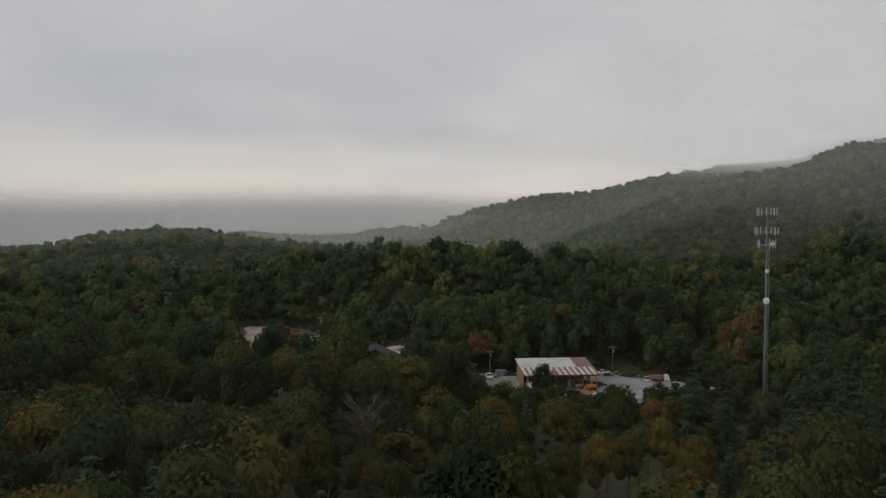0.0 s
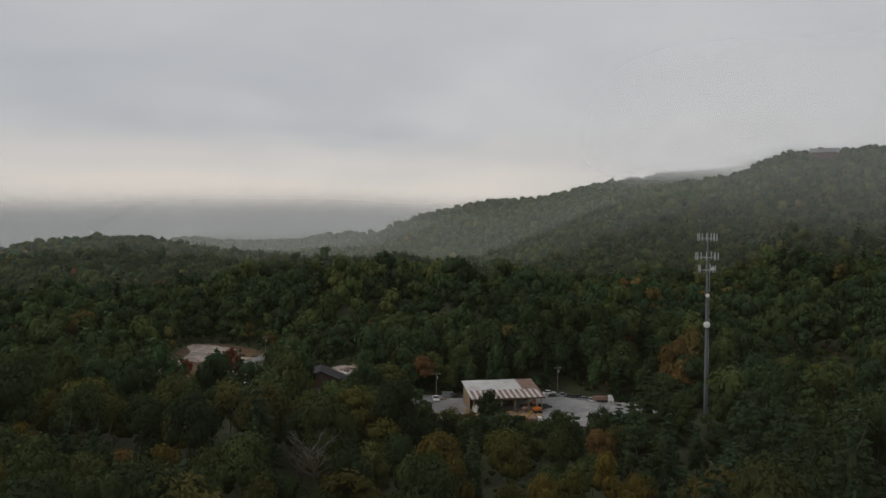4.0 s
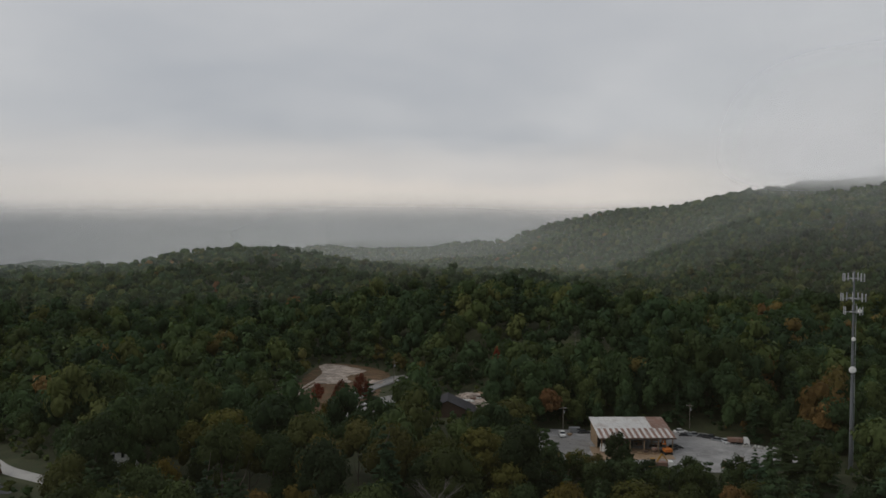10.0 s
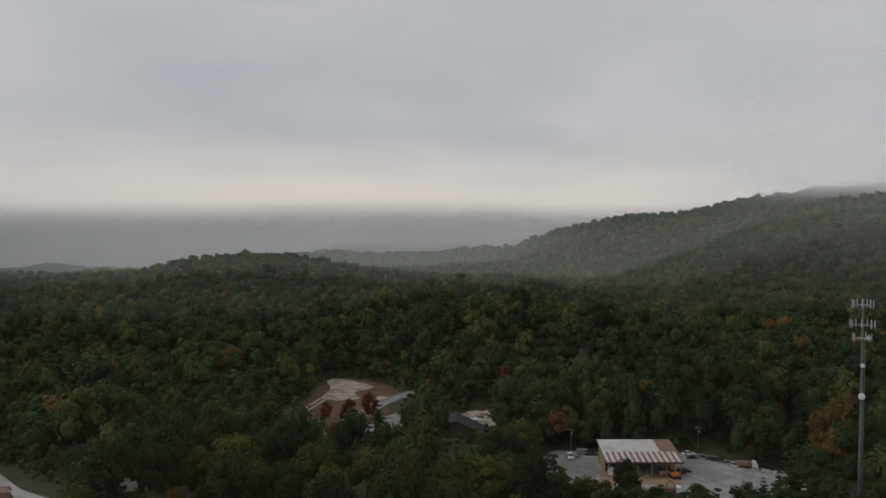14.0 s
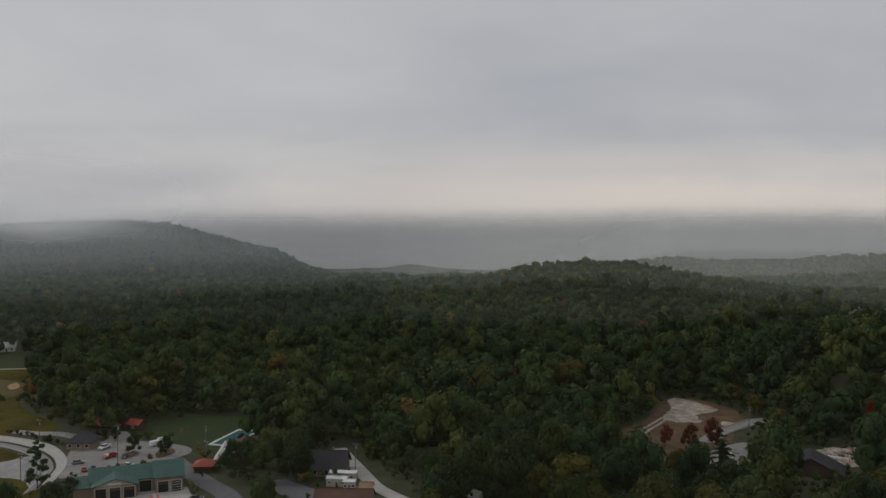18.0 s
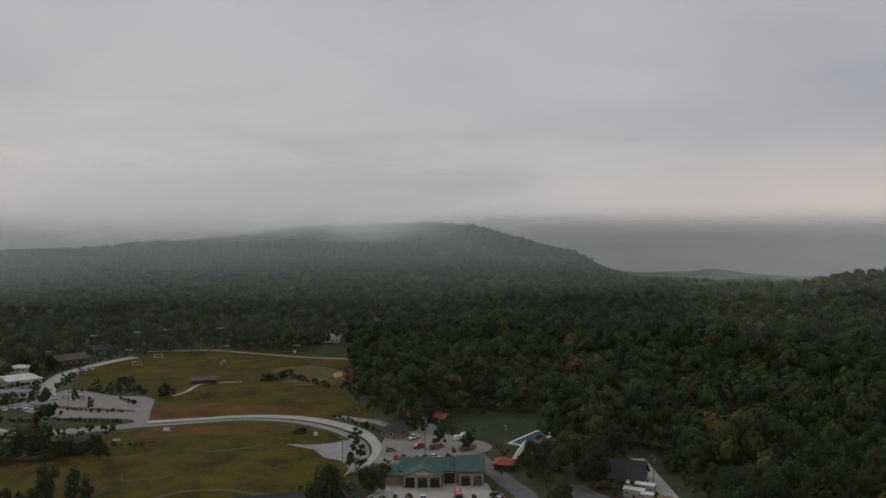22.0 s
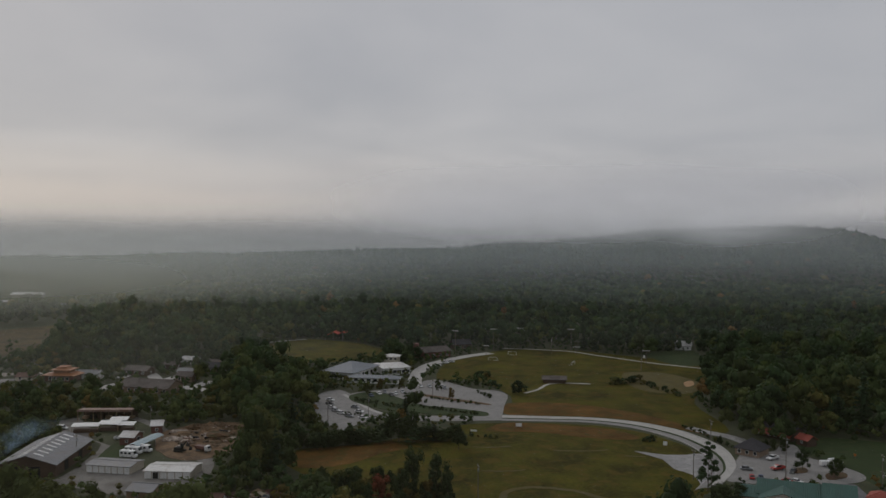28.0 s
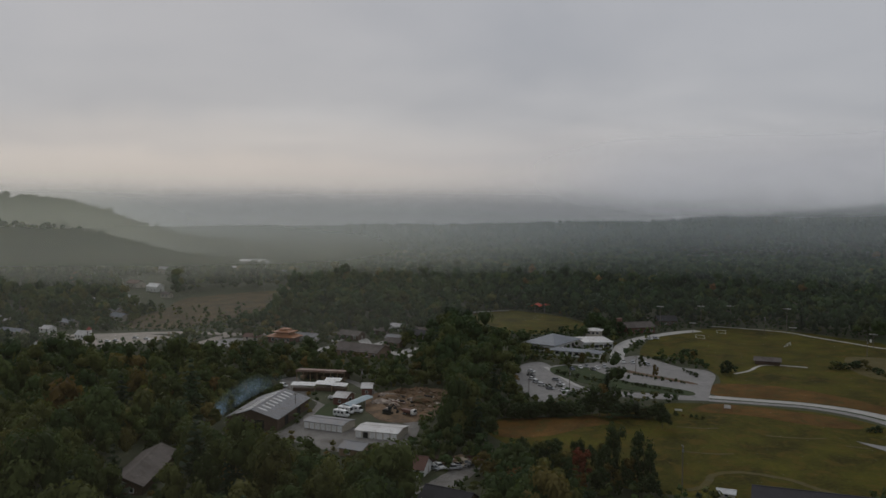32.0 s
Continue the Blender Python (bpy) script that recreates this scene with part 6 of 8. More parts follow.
def church():
    x, y = (-496.5, -317.0)
    root = gable("church", "small white church with a red-roofed bell tower", "church", x, y, 75, 14, 8, 4.5, 3.4, M_WHITE, M_WHITE_ROOF, 0.5, row("front", 4, 15, 1.6, 1.1, 2.4), [("right", 0, 1.8, 2.6, M_RED_WALL)])
    part("tower", box(5.5, 9.0, -1.9, 1.9, -0.3, 9.0, 0.05), M_WHITE, root)
    bm = bmesh.new()
    base = [bm.verts.new(p) for p in ((5.2, -2.2, 9.0), (9.3, -2.2, 9.0), (9.3, 2.2, 9.0), (5.2, 2.2, 9.0))]
    tip = bm.verts.new((7.25, 0, 12.6))
    for i in range(4):
        bm.faces.new((base[i], base[(i + 1) % 4], tip))
    bm.faces.new(base[::-1])
    part("spire", bm, M_RED_ROOF, root)
    part("clock", tube((7.25, -1.9, 7.2), (7.25, -2.02, 7.2), 0.8, None, 16), M_DARK, root)
    part("belfry", box(6.4, 8.1, -1.96, -1.9, 4.4, 5.9), M_DARK, root)


church()
bpy.data.objects["church"].scale = (0.66, 0.66, 0.66)
VILLAGE = [  # x, y, yaw, length, depth, height, rise, wall, roof
    ((-738.9, -399.9), 70, 18, 12, 6, 3, M_WHITE, M_WHITE, "large white house with a white metal roof"),
    ((-752.5, -427.2), 60, 24, 12, 5, 3, M_CREAM, M_BROWN_ROOF, "cream lodge with a brown roof on the hillside"),
    ((-841.6, -444.7), 80, 16, 10, 6, 3, M_CREAM, M_GREY_ROOF, "cream house high on the hillside"),
    ((-659.5, -414.9), 75, 16, 8, 4, 2, M_WHITE, M_WHITE, "white cottage with a pale roof"),
    ((-652.6, -374.4), 72, 20, 7, 3, 1.5, M_WHITE, M_WHITE_ROOF, "long pale trailer house at the field's edge"),
    ((-601.3, -357.4), 65, 14, 9, 4, 2.5, M_CREAM, M_GREY_ROOF, "grey-roofed house at the field's edge"),
    ((-574.9, -338.6), 65, 20, 10, 4, 2.5, M_CREAM, M_SLATE_ROOF, "blue-grey roofed barn beside the field"),
    ((-543.2, -359.6), 70, 22, 9, 4, 2, M_CREAM, M_SLATE_ROOF, "long grey-roofed building beyond the church"),
    ((-516.4, -355.3), 75, 12, 8, 3.5, 2, M_WHITE, M_WHITE_ROOF, "small white house near the church"),
    ((-544.5, -407.3), 70, 18, 10, 4, 2.5, M_CREAM, M_WHITE_ROOF, "pale-roofed house at the village end"),
    ((-503.5, -372.6), 75, 30, 8, 3.5, 1.8, M_CREAM, M_SLATE_ROOF, "long low grey building at the village end"),
    ((-510.9, -210.3), 80, 16, 9, 3.5, 2, M_CREAM, M_BROWN_ROOF, "brown-roofed shop on the main road"),
    ((-517.3, -177.7), 80, 18, 10, 4, 2, M_WHITE, M_GREY_ROOF, "white shop with a grey roof beside the pagoda hall"),
    ((-477.4, -132.2), 72, 40, 20, 4, 4, M_BRICK_WALL, M_WEATHERED, "wide grey-brown roofed clinic among trees"),
    ((-521.7, -123.1), 75, 14, 9, 4, 2, M_WHITE, M_GREY_ROOF, "white house with a grey roof by the drive"),
    ((-537.1, -110.3), 70, 18, 11, 4, 3, M_BROWN_WALL, M_DARK_ROOF, "dark-roofed house among trees"),
    ((-972.9, -407.9), 80, 26, 12, 9, 3, M_CREAM, M_WHITE_ROOF, "pale building dim in the mist"),
    ((-990.9, -397.6), 80, 20, 12, 8, 3, M_WHITE, M_WHITE_ROOF, "white building dim in the mist"),
    ((-900.8, -342.0), 80, 24, 10, 6, 3, M_CREAM, M_SLATE_ROOF, "grey building dim in the mist"),
    ((-1319.7, 124.8), 80, 11, 9, 5, 3, M_CREAM, M_GREY_ROOF, "pale house deep in the woods"),
    ((-1294.5, 147.7), 80, 12, 9, 5, 3, M_CREAM, M_WEATHERED, "cream house deep in the woods"),
    ((-458.4, -323.8), 75, 6, 6, 2.5, 2, M_WHITE, M_WHITE, "small white garden dome shelter"),
    ((-567.8, -133.8), 75, 18, 9, 4, 2, M_WHITE, M_WHITE_ROOF, "white house by the winding drive"),
    ((-912.9, -401.3), 78, 14, 9, 5, 2.5, M_WHITE, M_WHITE_ROOF, "white house at the end of the brown field"),
    ((-886.0, -372.0), 70, 12, 8, 4, 2.5, M_CREAM, M_GREY_ROOF, "cream cottage among trees at the field's end"),
    ((-594.5, -435.0), 70, 14, 9, 4, 2.5, M_CREAM, M_GREY_ROOF, "grey-roofed house behind the church"),
    ((-707.7, -372.0), 72, 12, 8, 4, 2, M_CREAM, M_WEATHERED, "weathered house at the edge of the field"),
    ((-690.0, -402.0), 66, 13, 8, 4, 2, M_WHITE, M_SLATE_ROOF, "white cottage with a slate roof on the slope"),
    ((-1371.3, 136.2), 80, 12, 9, 6, 3, M_CREAM, M_GREY_ROOF, "pale house deep in the woods"),
    ((-550.5, -112.5), 72, 14, 9, 4, 2.5, M_CREAM, M_WEATHERED, "weathered house by the winding drive"),
    ((-549.3, -140.0), 75, 13, 9, 4, 2, M_BROWN_WALL, M_WEATHERED, "weathered brown house by the winding drive"),
    ((-506.6, -120.0), 72, 14, 10, 4, 2.5, M_BRICK_WALL, M_WEATHERED, "low brick building by the winding drive"),
    ((-528.8, -153.2), 75, 20, 12, 4, 2.5, M_BROWN_WALL, M_WEATHERED, "grey-brown roofed cottage by the drive")]
for i, (p, yaw, l, w, h, rise, wall, roof, lab) in enumerate(VILLAGE):
    l, w, h, rise = l * 0.74, w * 0.74, max(2.6, h * 0.8), rise * 0.8
    gable("house", lab, "house", *p, yaw, l, w, h, rise, wall, roof, 0.5, row("front", max(2, int(l / 4)), l, 1.0, 1.3, 1.4), [("right", 0.5, 1.0, 2.1, M_BROWN_WALL)], chimney=i % 3 == 0, group="village houses")
    CLEARINGS.append(("area", FOOTPRINTS[-1], 1.14 if math.hypot(*p) < 1000 else 1.05))

# ---------------------------------------------------------------- vehicles


def wheels(root, xs, half, r, width=0.22):
    for x in xs:
        for s in (-1, 1):
            w = part("wheel", tube((x, s * half, r), (x, s * (half - width), r), r, None, 14), M_RUBBER, root)
            part("rim", tube((x, s * (half + 0.01), r), (x, s * (half - 0.05), r), r * 0.58, None, 10), M_STEEL, w)


def build_vehicle(kind, colour):
    """A vehicle that points along +x, standing on z 0."""
    root = new({"car": "car", "pickup": "pickup_truck", "van": "van", "bus": "minibus", "engine": "fire_engine", "camper": "camper_van"}[kind])
    m = M_CAR[colour]
    if kind == "car":
        part("body", prism([(-2.2, 0.3), (2.2, 0.3), (2.25, 0.62), (1.9, 0.82), (0.9, 0.92), (-1.7, 0.95), (-2.2, 0.85)], -0.88, 0.88, 0.06), m, root)
        cab = part("cabin", prism([(-1.75, 0.9), (1.05, 0.9), (0.35, 1.42), (-1.15, 1.45)], -0.74, 0.74, 0.05), M_GLASS, root)
        part("roof", prism([(-1.2, 1.43), (0.38, 1.40), (0.3, 1.48), (-1.1, 1.5)], -0.70, 0.70, 0.02), m, cab)
        wheels(root, (-1.35, 1.35), 0.9, 0.33)
        lx, lz, hw = 2.2, 0.68, 0.6
    elif kind == "pickup":
        part("body", prism([(-2.8, 0.45), (2.7, 0.45), (2.75, 1.0), (1.3, 1.15), (-2.8, 1.1)], -0.98, 0.98, 0.06), m, root)
        part("bed", box(-2.7, -0.75, -0.85, 0.85, 1.02, 1.14), M_DARK, root)
        for s in (-1, 1):
            part("bed_side", box(-2.8, -0.7, s * 0.9 - 0.07, s * 0.9 + 0.07, 1.05, 1.4, 0.02), m, root)
        part("tailgate", box(-2.82, -2.7, -0.9, 0.9, 1.05, 1.4, 0.02), m, root)
        cab = part("cabin", prism([(-0.75, 1.1), (1.35, 1.1), (0.75, 1.78), (-0.6, 1.8)], -0.85, 0.85, 0.05), M_GLASS, root)
        part("roof", prism([(-0.62, 1.76), (0.76, 1.74), (0.68, 1.84), (-0.55, 1.86)], -0.82, 0.82, 0.02), m, cab)
        wheels(root, (-1.75, 1.75), 1.0, 0.4)
        lx, lz, hw = 2.72, 0.85, 0.7
    elif kind == "van":
        part("body", prism([(-2.6, 0.35), (2.6, 0.35), (2.65, 0.95), (1.75, 1.2), (1.1, 2.05), (-2.5, 2.1), (-2.6, 1.9)], -0.97, 0.97, 0.07), m, root)
        part("windscreen", prism([(1.72, 1.25), (1.78, 1.22), (1.16, 2.0), (1.1, 1.98)], -0.82, 0.82), M_GLASS, root)
        for s in (-1, 1):
            part("side_window", box(0.2, 1.2, s * 0.98 - 0.015, s * 0.98 + 0.015, 1.25, 1.75), M_GLASS, root)
        wheels(root, (-1.6, 1.6), 0.98, 0.36)
        lx, lz, hw = 2.6, 0.75, 0.7
    elif kind in ("bus", "camper"):
        l = 3.9 if kind == "bus" else 3.3
        part("body", prism([(-l, 0.5), (l, 0.5), (l + 0.05, 1.2), (l - 0.5, 1.5), (l - 0.8, 2.85), (-l, 2.95)], -1.15, 1.15, 0.1), m, root)
        part("roof_pod", box(-1.2, -0.2, -0.5, 0.5, 2.9, 3.2, 0.05), m, root)
        part("windscreen", prism([(l - 0.48, 1.55), (l - 0.42, 1.52), (l - 0.74, 2.65), (l - 0.8, 2.65)], -1.0, 1.0), M_GLASS, root)
        for s in (-1, 1):
            for k in range(5 if kind == "bus" else 3):
                x0 = -l + 0.5 + k * (1.15 if kind == "bus" else 1.7)
                part("side_window", box(x0, x0 + 0.95, s * 1.16 - 0.02, s * 1.16 + 0.02, 1.65, 2.4), M_GLASS, root)
        wheels(root, (-l * 0.55, l * 0.62), 1.15, 0.45, 0.3)
        lx, lz, hw = l, 0.9, 0.85
    else:
        part("body", box(-4.2, 1.6, -1.25, 1.25, 0.6, 2.7, 0.06), m, root)
        part("cab", prism([(1.65, 0.6), (4.0, 0.6), (4.05, 1.6), (3.8, 2.85), (1.65, 2.85)], -1.25, 1.25, 0.06), m, root)
        part("windscreen", prism([(4.06, 1.7), (4.09, 1.7), (3.86, 2.6), (3.83, 2.6)], -1.1, 1.1), M_GLASS, root)
        part("stripe", box(-4.22, 1.62, -1.27, 1.27, 1.25, 1.45), M_WHITE, root)
        part("ladder", box(-4.0, 1.2, -0.4, 0.4, 2.72, 2.9), M_STEEL, root)
        part("light_bar", box(2.3, 2.6, -0.9, 0.9, 2.87, 3.05, 0.03), M_LENS, root)
        wheels(root, (-2.6, 2.9), 1.25, 0.52, 0.35)
        lx, lz, hw = 4.04, 1.0, 0.95
    for s in (-1, 1):
        part("headlight", box(lx - 0.06, lx + 0.05, s * hw - 0.16, s * hw + 0.16, lz - 0.1, lz + 0.1, 0.02), M_LENS, root)
    part("bumper", box(lx - 0.1, lx + 0.1, -hw - 0.2, hw + 0.2, 0.35, 0.52, 0.03), M_STEEL, root)
    return root


FLEET = {}
WORDS = {"car": ("car", "car"), "pickup": ("pickup truck", "pickup truck"), "van": ("panel van", "van"), "bus": ("minibus with dark windows", "minibus"), "engine": ("fire engine", "fire engine"), "camper": ("boxy camper van", "camper van")}


def park(kind, colour, p, yaw, where, group="parked vehicles"):
    m = pose(p[0], p[1], ground_height(*p) + 0.08, 0, 0, yaw)
    if (kind, colour) not in FLEET:
        ob = FLEET[kind, colour] = build_vehicle(kind, colour)
        ob.matrix_basis = m
    else:
        ob = copy_thing(FLEET[kind, colour], m)
    tagged(ob, f"{colour} {WORDS[kind][0]} parked {where}", WORDS[kind][1], group)


for kind, col, p, yaw in (("pickup", "white", (-74.2, 287.9), -70), ("van", "grey", (-70.8, 294.0), 20), ("car", "black", (-68.3, 294.3), 20), ("car", "white", (-37.4, 307.0), 30), ("car", "black", (-35.3, 302.6), 10), ("pickup", "grey", (-32.5, 303.9), 15),
                          ("car", "black", (-29.5, 303.7), 0), ("pickup", "black", (-26.9, 302.7), -5), ("car", "grey", (-24.4, 300.9), -10), ("car", "silver", (-22.0, 299.8), -60), ("car", "black", (-36.1, 286.2), 30), ("pickup", "black", (-37.0, 283.8), 60), ("van", "white", (-57.3, 275.0), 100), ("pickup", "white", (-87.8, 290.4), 100)):
    park(kind, col, p, yaw, "on the gravel yard by the shed")
for kind, col, p, yaw in (("car", "grey", (-314.4, 127.8), 70), ("car", "red", (-303.9, 125.6), 160), ("car", "blue", (-303.4, 128.6), 160), ("pickup", "white", (-327.7, 143.4), -60), ("pickup", "red", (-314.0, 139.3), -75), ("car", "black", (-310.1, 143.3), -40), ("car", "red", (-298.3, 136.1), 40), ("car", "white", (-297.8, 138.9), 40), ("car", "white", (-293.6, 138.1), 150), ("car", "silver", (-345.2, 143.8), 20)):
    park(kind, col, p, yaw, "in the car park behind the fire station")
park("pickup", "white", (-253.8, 114.4), -25, "on the concrete apron")
park("engine", "red", (-250.0, 125.0), -22, "on the concrete apron before its bay")
park("car", "black", (-247.5, 137.5), 60, "at the edge of the apron")
park("car", "white", (-243.0, 136.5), 60, "at the edge of the apron")
for p in ((-317.9, 159.8), (-320.5, 164.3)):
    park("van", "white", p, 95, "side by side at the lawn", "vans at the lawn")
for k, p in enumerate(((-481.0, 12.8), (-480.2, 17.6), (-479.0, 24.3), (-475.5, 25.6), (-461.3, -0.8), (-457.3, -3.1), (-465.3, 2.7), (-461.4, -9.5), (-456.2, -13.6), (-465.4, -6.6))):
    park("car", ("white", "silver", "white", "grey", "white", "black", "silver", "white", "blue", "grey")[k], p, 10 + 5 * (k % 3), "in the school car park")
for p, c in (((-561.0, 30.9), "white"), ((-564.9, 34.7), "silver"), ((-550.9, 25.1), "white"), ((-415.0, -26.4), "white"), ((-408.4, -22.2), "grey"), ((-405.0, -15.8), "white"), ((-421.0, -29.5), "silver"), ((-428.0, -32.0), "white"), ((-437.0, -33.5), "black"), ((-446.0, -34.0), "white"), ((-418.0, -18.0), "white"), ((-428.0, -20.5), "grey")):
    park("car", c, p, 60, "beside the school road")
for p in ((-341.9, -103.0), (-347.6, -102.8), (-350.1, -99.7)):
    park("camper", "white", p, 75, "in the works yard", "camper vans")
for kind, c, p, yaw in (("pickup", "white", (-283.4, -51.7), 40), ("pickup", "silver", (-282.5, -46.6), -60), ("pickup", "black", (-287.2, -41.3), -40), ("van", "tan", (-287.9, -43.9), 40), ("pickup", "white", (-370.7, -114.9), 80), ("car", "black", (-323.6, -133.7), 20), ("pickup", "white", (-319.5, -132.7), 100), ("car", "grey", (-281.3, -53.0), 60), ("van", "white", (-393.7, -147.7), 80), ("car", "tan", (-286.4, -45.5), 70)):
    park(kind, c, p, yaw, "in the works yard")
park("car", "white", (-156.9, 305.1), 20, "in the car park at the clearing")
park("car", "white", (-154.7, 303.7), 20, "in the car park at the clearing")
for p, c in (((-487.9, -295.6), "white"), ((-490.7, -291.6), "grey"), ((-500.1, -276.2), "white"), ((-477.8, -315.5), "black"), ((-502.7, -285.3), "silver")):
    park("car", c, p, 70, "on the church lot")


def excavator(name, p, yaw, m, label):
    root = thing(name, *p, yaw, label, "excavator")
    for s in (-1, 1):
        part("track", prism([(-1.9, 0.1), (1.9, 0.1), (2.2, 0.45), (1.9, 0.85), (-1.9, 0.85), (-2.2, 0.45)], s * 1.0 - 0.28, s * 1.0 + 0.28, 0.05), M_RUBBER, root)
    part("house", box(-1.9, 1.0, -1.2, 1.2, 0.95, 1.9, 0.08), m, root)
    cab = part("cab", box(0.0, 1.3, 0.15, 1.15, 1.9, 3.0, 0.08), M_GLASS, root)
    part("cab_roof", box(-0.05, 1.35, 0.1, 1.2, 3.0, 3.1, 0.02), m, cab)
    part("boom", prism([(0.8, 1.6), (1.2, 1.5), (3.4, 4.4), (3.1, 4.7)], -0.5, -0.1), m, root)
    part("stick", prism([(3.0, 4.7), (3.4, 4.5), (5.2, 2.2), (4.9, 2.1)], -0.45, -0.15), m, root)
    part("bucket", prism([(4.7, 2.2), (5.4, 2.3), (5.5, 1.3), (4.6, 1.0)], -0.8, 0.2, 0.04), M_DARK, root)


excavator("excavator", (-38.1, 279.4), 120, M_ORANGE, "orange excavator at the edge of the slab")
excavator("excavator", (-39.9, 260.6), 30, M_YELLOW, "yellow excavator in front of the shed")
excavator("excavator", (-349.9, -85.6), 70, M_DARK, "dark excavator on the dirt yard")


def dump_truck(p, yaw, m, label):
    root = thing("dump_truck", *p, yaw, label, "truck")
    part("chassis", box(-3.2, 3.2, -0.5, 0.5, 0.7, 1.0), M_DARK, root)
    part("cab", prism([(1.6, 0.7), (3.4, 0.7), (3.4, 1.7), (2.9, 2.6), (1.6, 2.6)], -1.1, 1.1, 0.06), M_WHITE, root)
    part("windscreen", prism([(3.42, 1.75), (3.46, 1.75), (2.98, 2.5), (2.94, 2.5)], -0.95, 0.95), M_GLASS, root)
    part("tipper", prism([(-3.3, 1.1), (1.3, 1.1), (1.4, 2.3), (-3.5, 2.3)], -1.15, 1.15, 0.05), m, root)
    wheels(root, (-2.2, -1.1, 2.4), 1.15, 0.5, 0.3)


dump_truck((-349.8, -76.5), 60, M_RED_WALL, "small tipper truck with a white cab on the dirt yard")
dump_truck((-17.9, 299.5), 10, M_RUST_ROOF, "tipper truck with a rusty body at the wood's edge")
dump_truck((-36.8, 261.9), 15, M_RUST_ROOF, "tipper truck with a rusty body before the shed")

# ---------------------------------------------------------------- poles, lamps, play and yard things


def utility_pole(p, h, yaw, label="grey timber utility pole with a crossarm", transformer=True):
    root = thing("utility_pole", *p, yaw, label, "utility pole", "utility poles")
    part("pole", tube((0, 0, -0.5), (0, 0, h), 0.17, 0.11), M_POLE, root)
    part("crossarm", box(-1.2, 1.2, -0.07, 0.07, h - 0.9, h - 0.75), M_POLE, root)
    for u in (-1.1, -0.5, 0.5, 1.1):
        part("insulator", tube((u, 0, h - 0.75), (u, 0, h - 0.5), 0.06, 0.04, 6), M_PLASTIC, root)
    if transformer:
        part("transformer", tube((0.35, 0, h - 2.4), (0.35, 0, h - 1.5), 0.26, None, 10), M_STEEL, root)


for p, h, yaw in (((-159.3, 332.2), 13.5, 30), ((-75.6, 294.2), 9, 20), ((-91.8, 289.5), 11, 10), ((-34.8, 310.4), 9, 0), ((-234.2, 190.9), 11, 60), ((-299.1, 135.6), 16, 40), ((-357.6, 130.2), 9, 20), ((-288.9, 105.5), 11, 20), ((-303.2, 104.2), 11, 20), ((-273.8, 25.4), 15, 10), ((-341.0, -122.3), 10, 60), ((-391.4, -108.3), 10, 60), ((-401.4, -31.6), 10, 60), ((-412.1, -13.5), 9, 40), ((-455.3, 18.4), 9, 40), ((-529.4, 149.3), 9, 20), ((-602.7, 106.7), 11, 20), ((-304.7, 173.5), 8, 0), ((-284.4, 162.0), 8, 0)):
    utility_pole(p, h, yaw)


def field_light(p, h):
    root = thing("field_light", *p, 70, "tall sports field light with a bank of pale lamps", "field light", "field lights")
    part("mast", tube((0, 0, -0.5), (0, 0, h), 0.2, 0.12), M_POLE, root)
    part("crossbar", box(-2.2, 2.2, -0.06, 0.06, h - 0.4, h - 0.28), M_STEEL, root)
    for k in range(5):
        part("lamp", tube((-2 + k, -0.15, h - 0.1), (-2 + k, -0.55, h - 0.25), 0.22, 0.34, 10), M_PLASTIC, root)


for p, h in (((-596.7, 39.5), 17), ((-593.5, 60.2), 7), ((-620.0, 68.0), 15), ((-624.0, 87.9), 15), ((-600.6, 120.0), 17), ((-591.7, 122.1), 6), ((-552.8, 159.1), 9)):
    field_light(p, h)


def goal(p, yaw):
    root = thing("soccer_goal", *p, yaw, "white tubular football goal with slack net frame", "goal", "goals")
    for u in (-2.8, 2.8):
        part("post", tube((u, 0, -0.05), (u, 0, 2.3), 0.09), M_WHITE, root)
        part("stay", tube((u, 0, 2.3), (u, 1.8, 0), 0.06), M_WHITE, root)
    part("crossbar", tube((-2.8, 0, 2.3), (2.8, 0, 2.3), 0.09), M_WHITE, root)
    part("ground_bar", tube((-2.8, 1.8, 0.05), (2.8, 1.8, 0.05), 0.06), M_WHITE, root)


for p, yaw in (((-571.0, 62.4), 70), ((-594.7, 78.2), 70), ((-551.4, 111.6), 150)):
    goal(p, yaw)


def sign(p, w, h, m, label, yaw=75):
    root = thing("sign", *p, yaw, label, "sign", "signs")
    part("board", box(-w / 2, w / 2, -0.06, 0.06, 0.6, 0.6 + h, 0.02), m, root)
    for u in (-w / 2 + 0.15, w / 2 - 0.15):
        part("leg", box(u - 0.06, u + 0.06, -0.05, 0.05, -0.3, 0.6), M_TIMBER, root)


sign((-383.8, 53.6), 2.6, 1.5, M_WHITE, "white notice board beside the road")
sign((-348.6, 108.2), 1.6, 1.6, M_WHITE, "white notice board in the meadow")
sign((-375.8, 32.9), 3.0, 0.7, M_WHITE, "low white board by the hedge")
sign((-329.1, 176.5), 0.9, 0.9, M_ORANGE, "small orange marker on the lawn")
sign((-573.1, 163.5), 1.2, 2.0, M_WHITE, "white marker post by the path")
tent = thing("tarp_shelter", *(-679.8, -46.0), 80, "bright red-orange tarp stretched as a shelter", "shelter")
tent.scale = (1.25, 1.25, 1.25)
part("cover", prism([(-7, 2.6), (-2, 5.2), (1, 3.8), (4, 5.4), (8, 2.4), (8, 2.2), (4, 5.2), (1, 3.6), (-2, 5.0), (-7, 2.4)], -4, 4), M_TARP, tent)
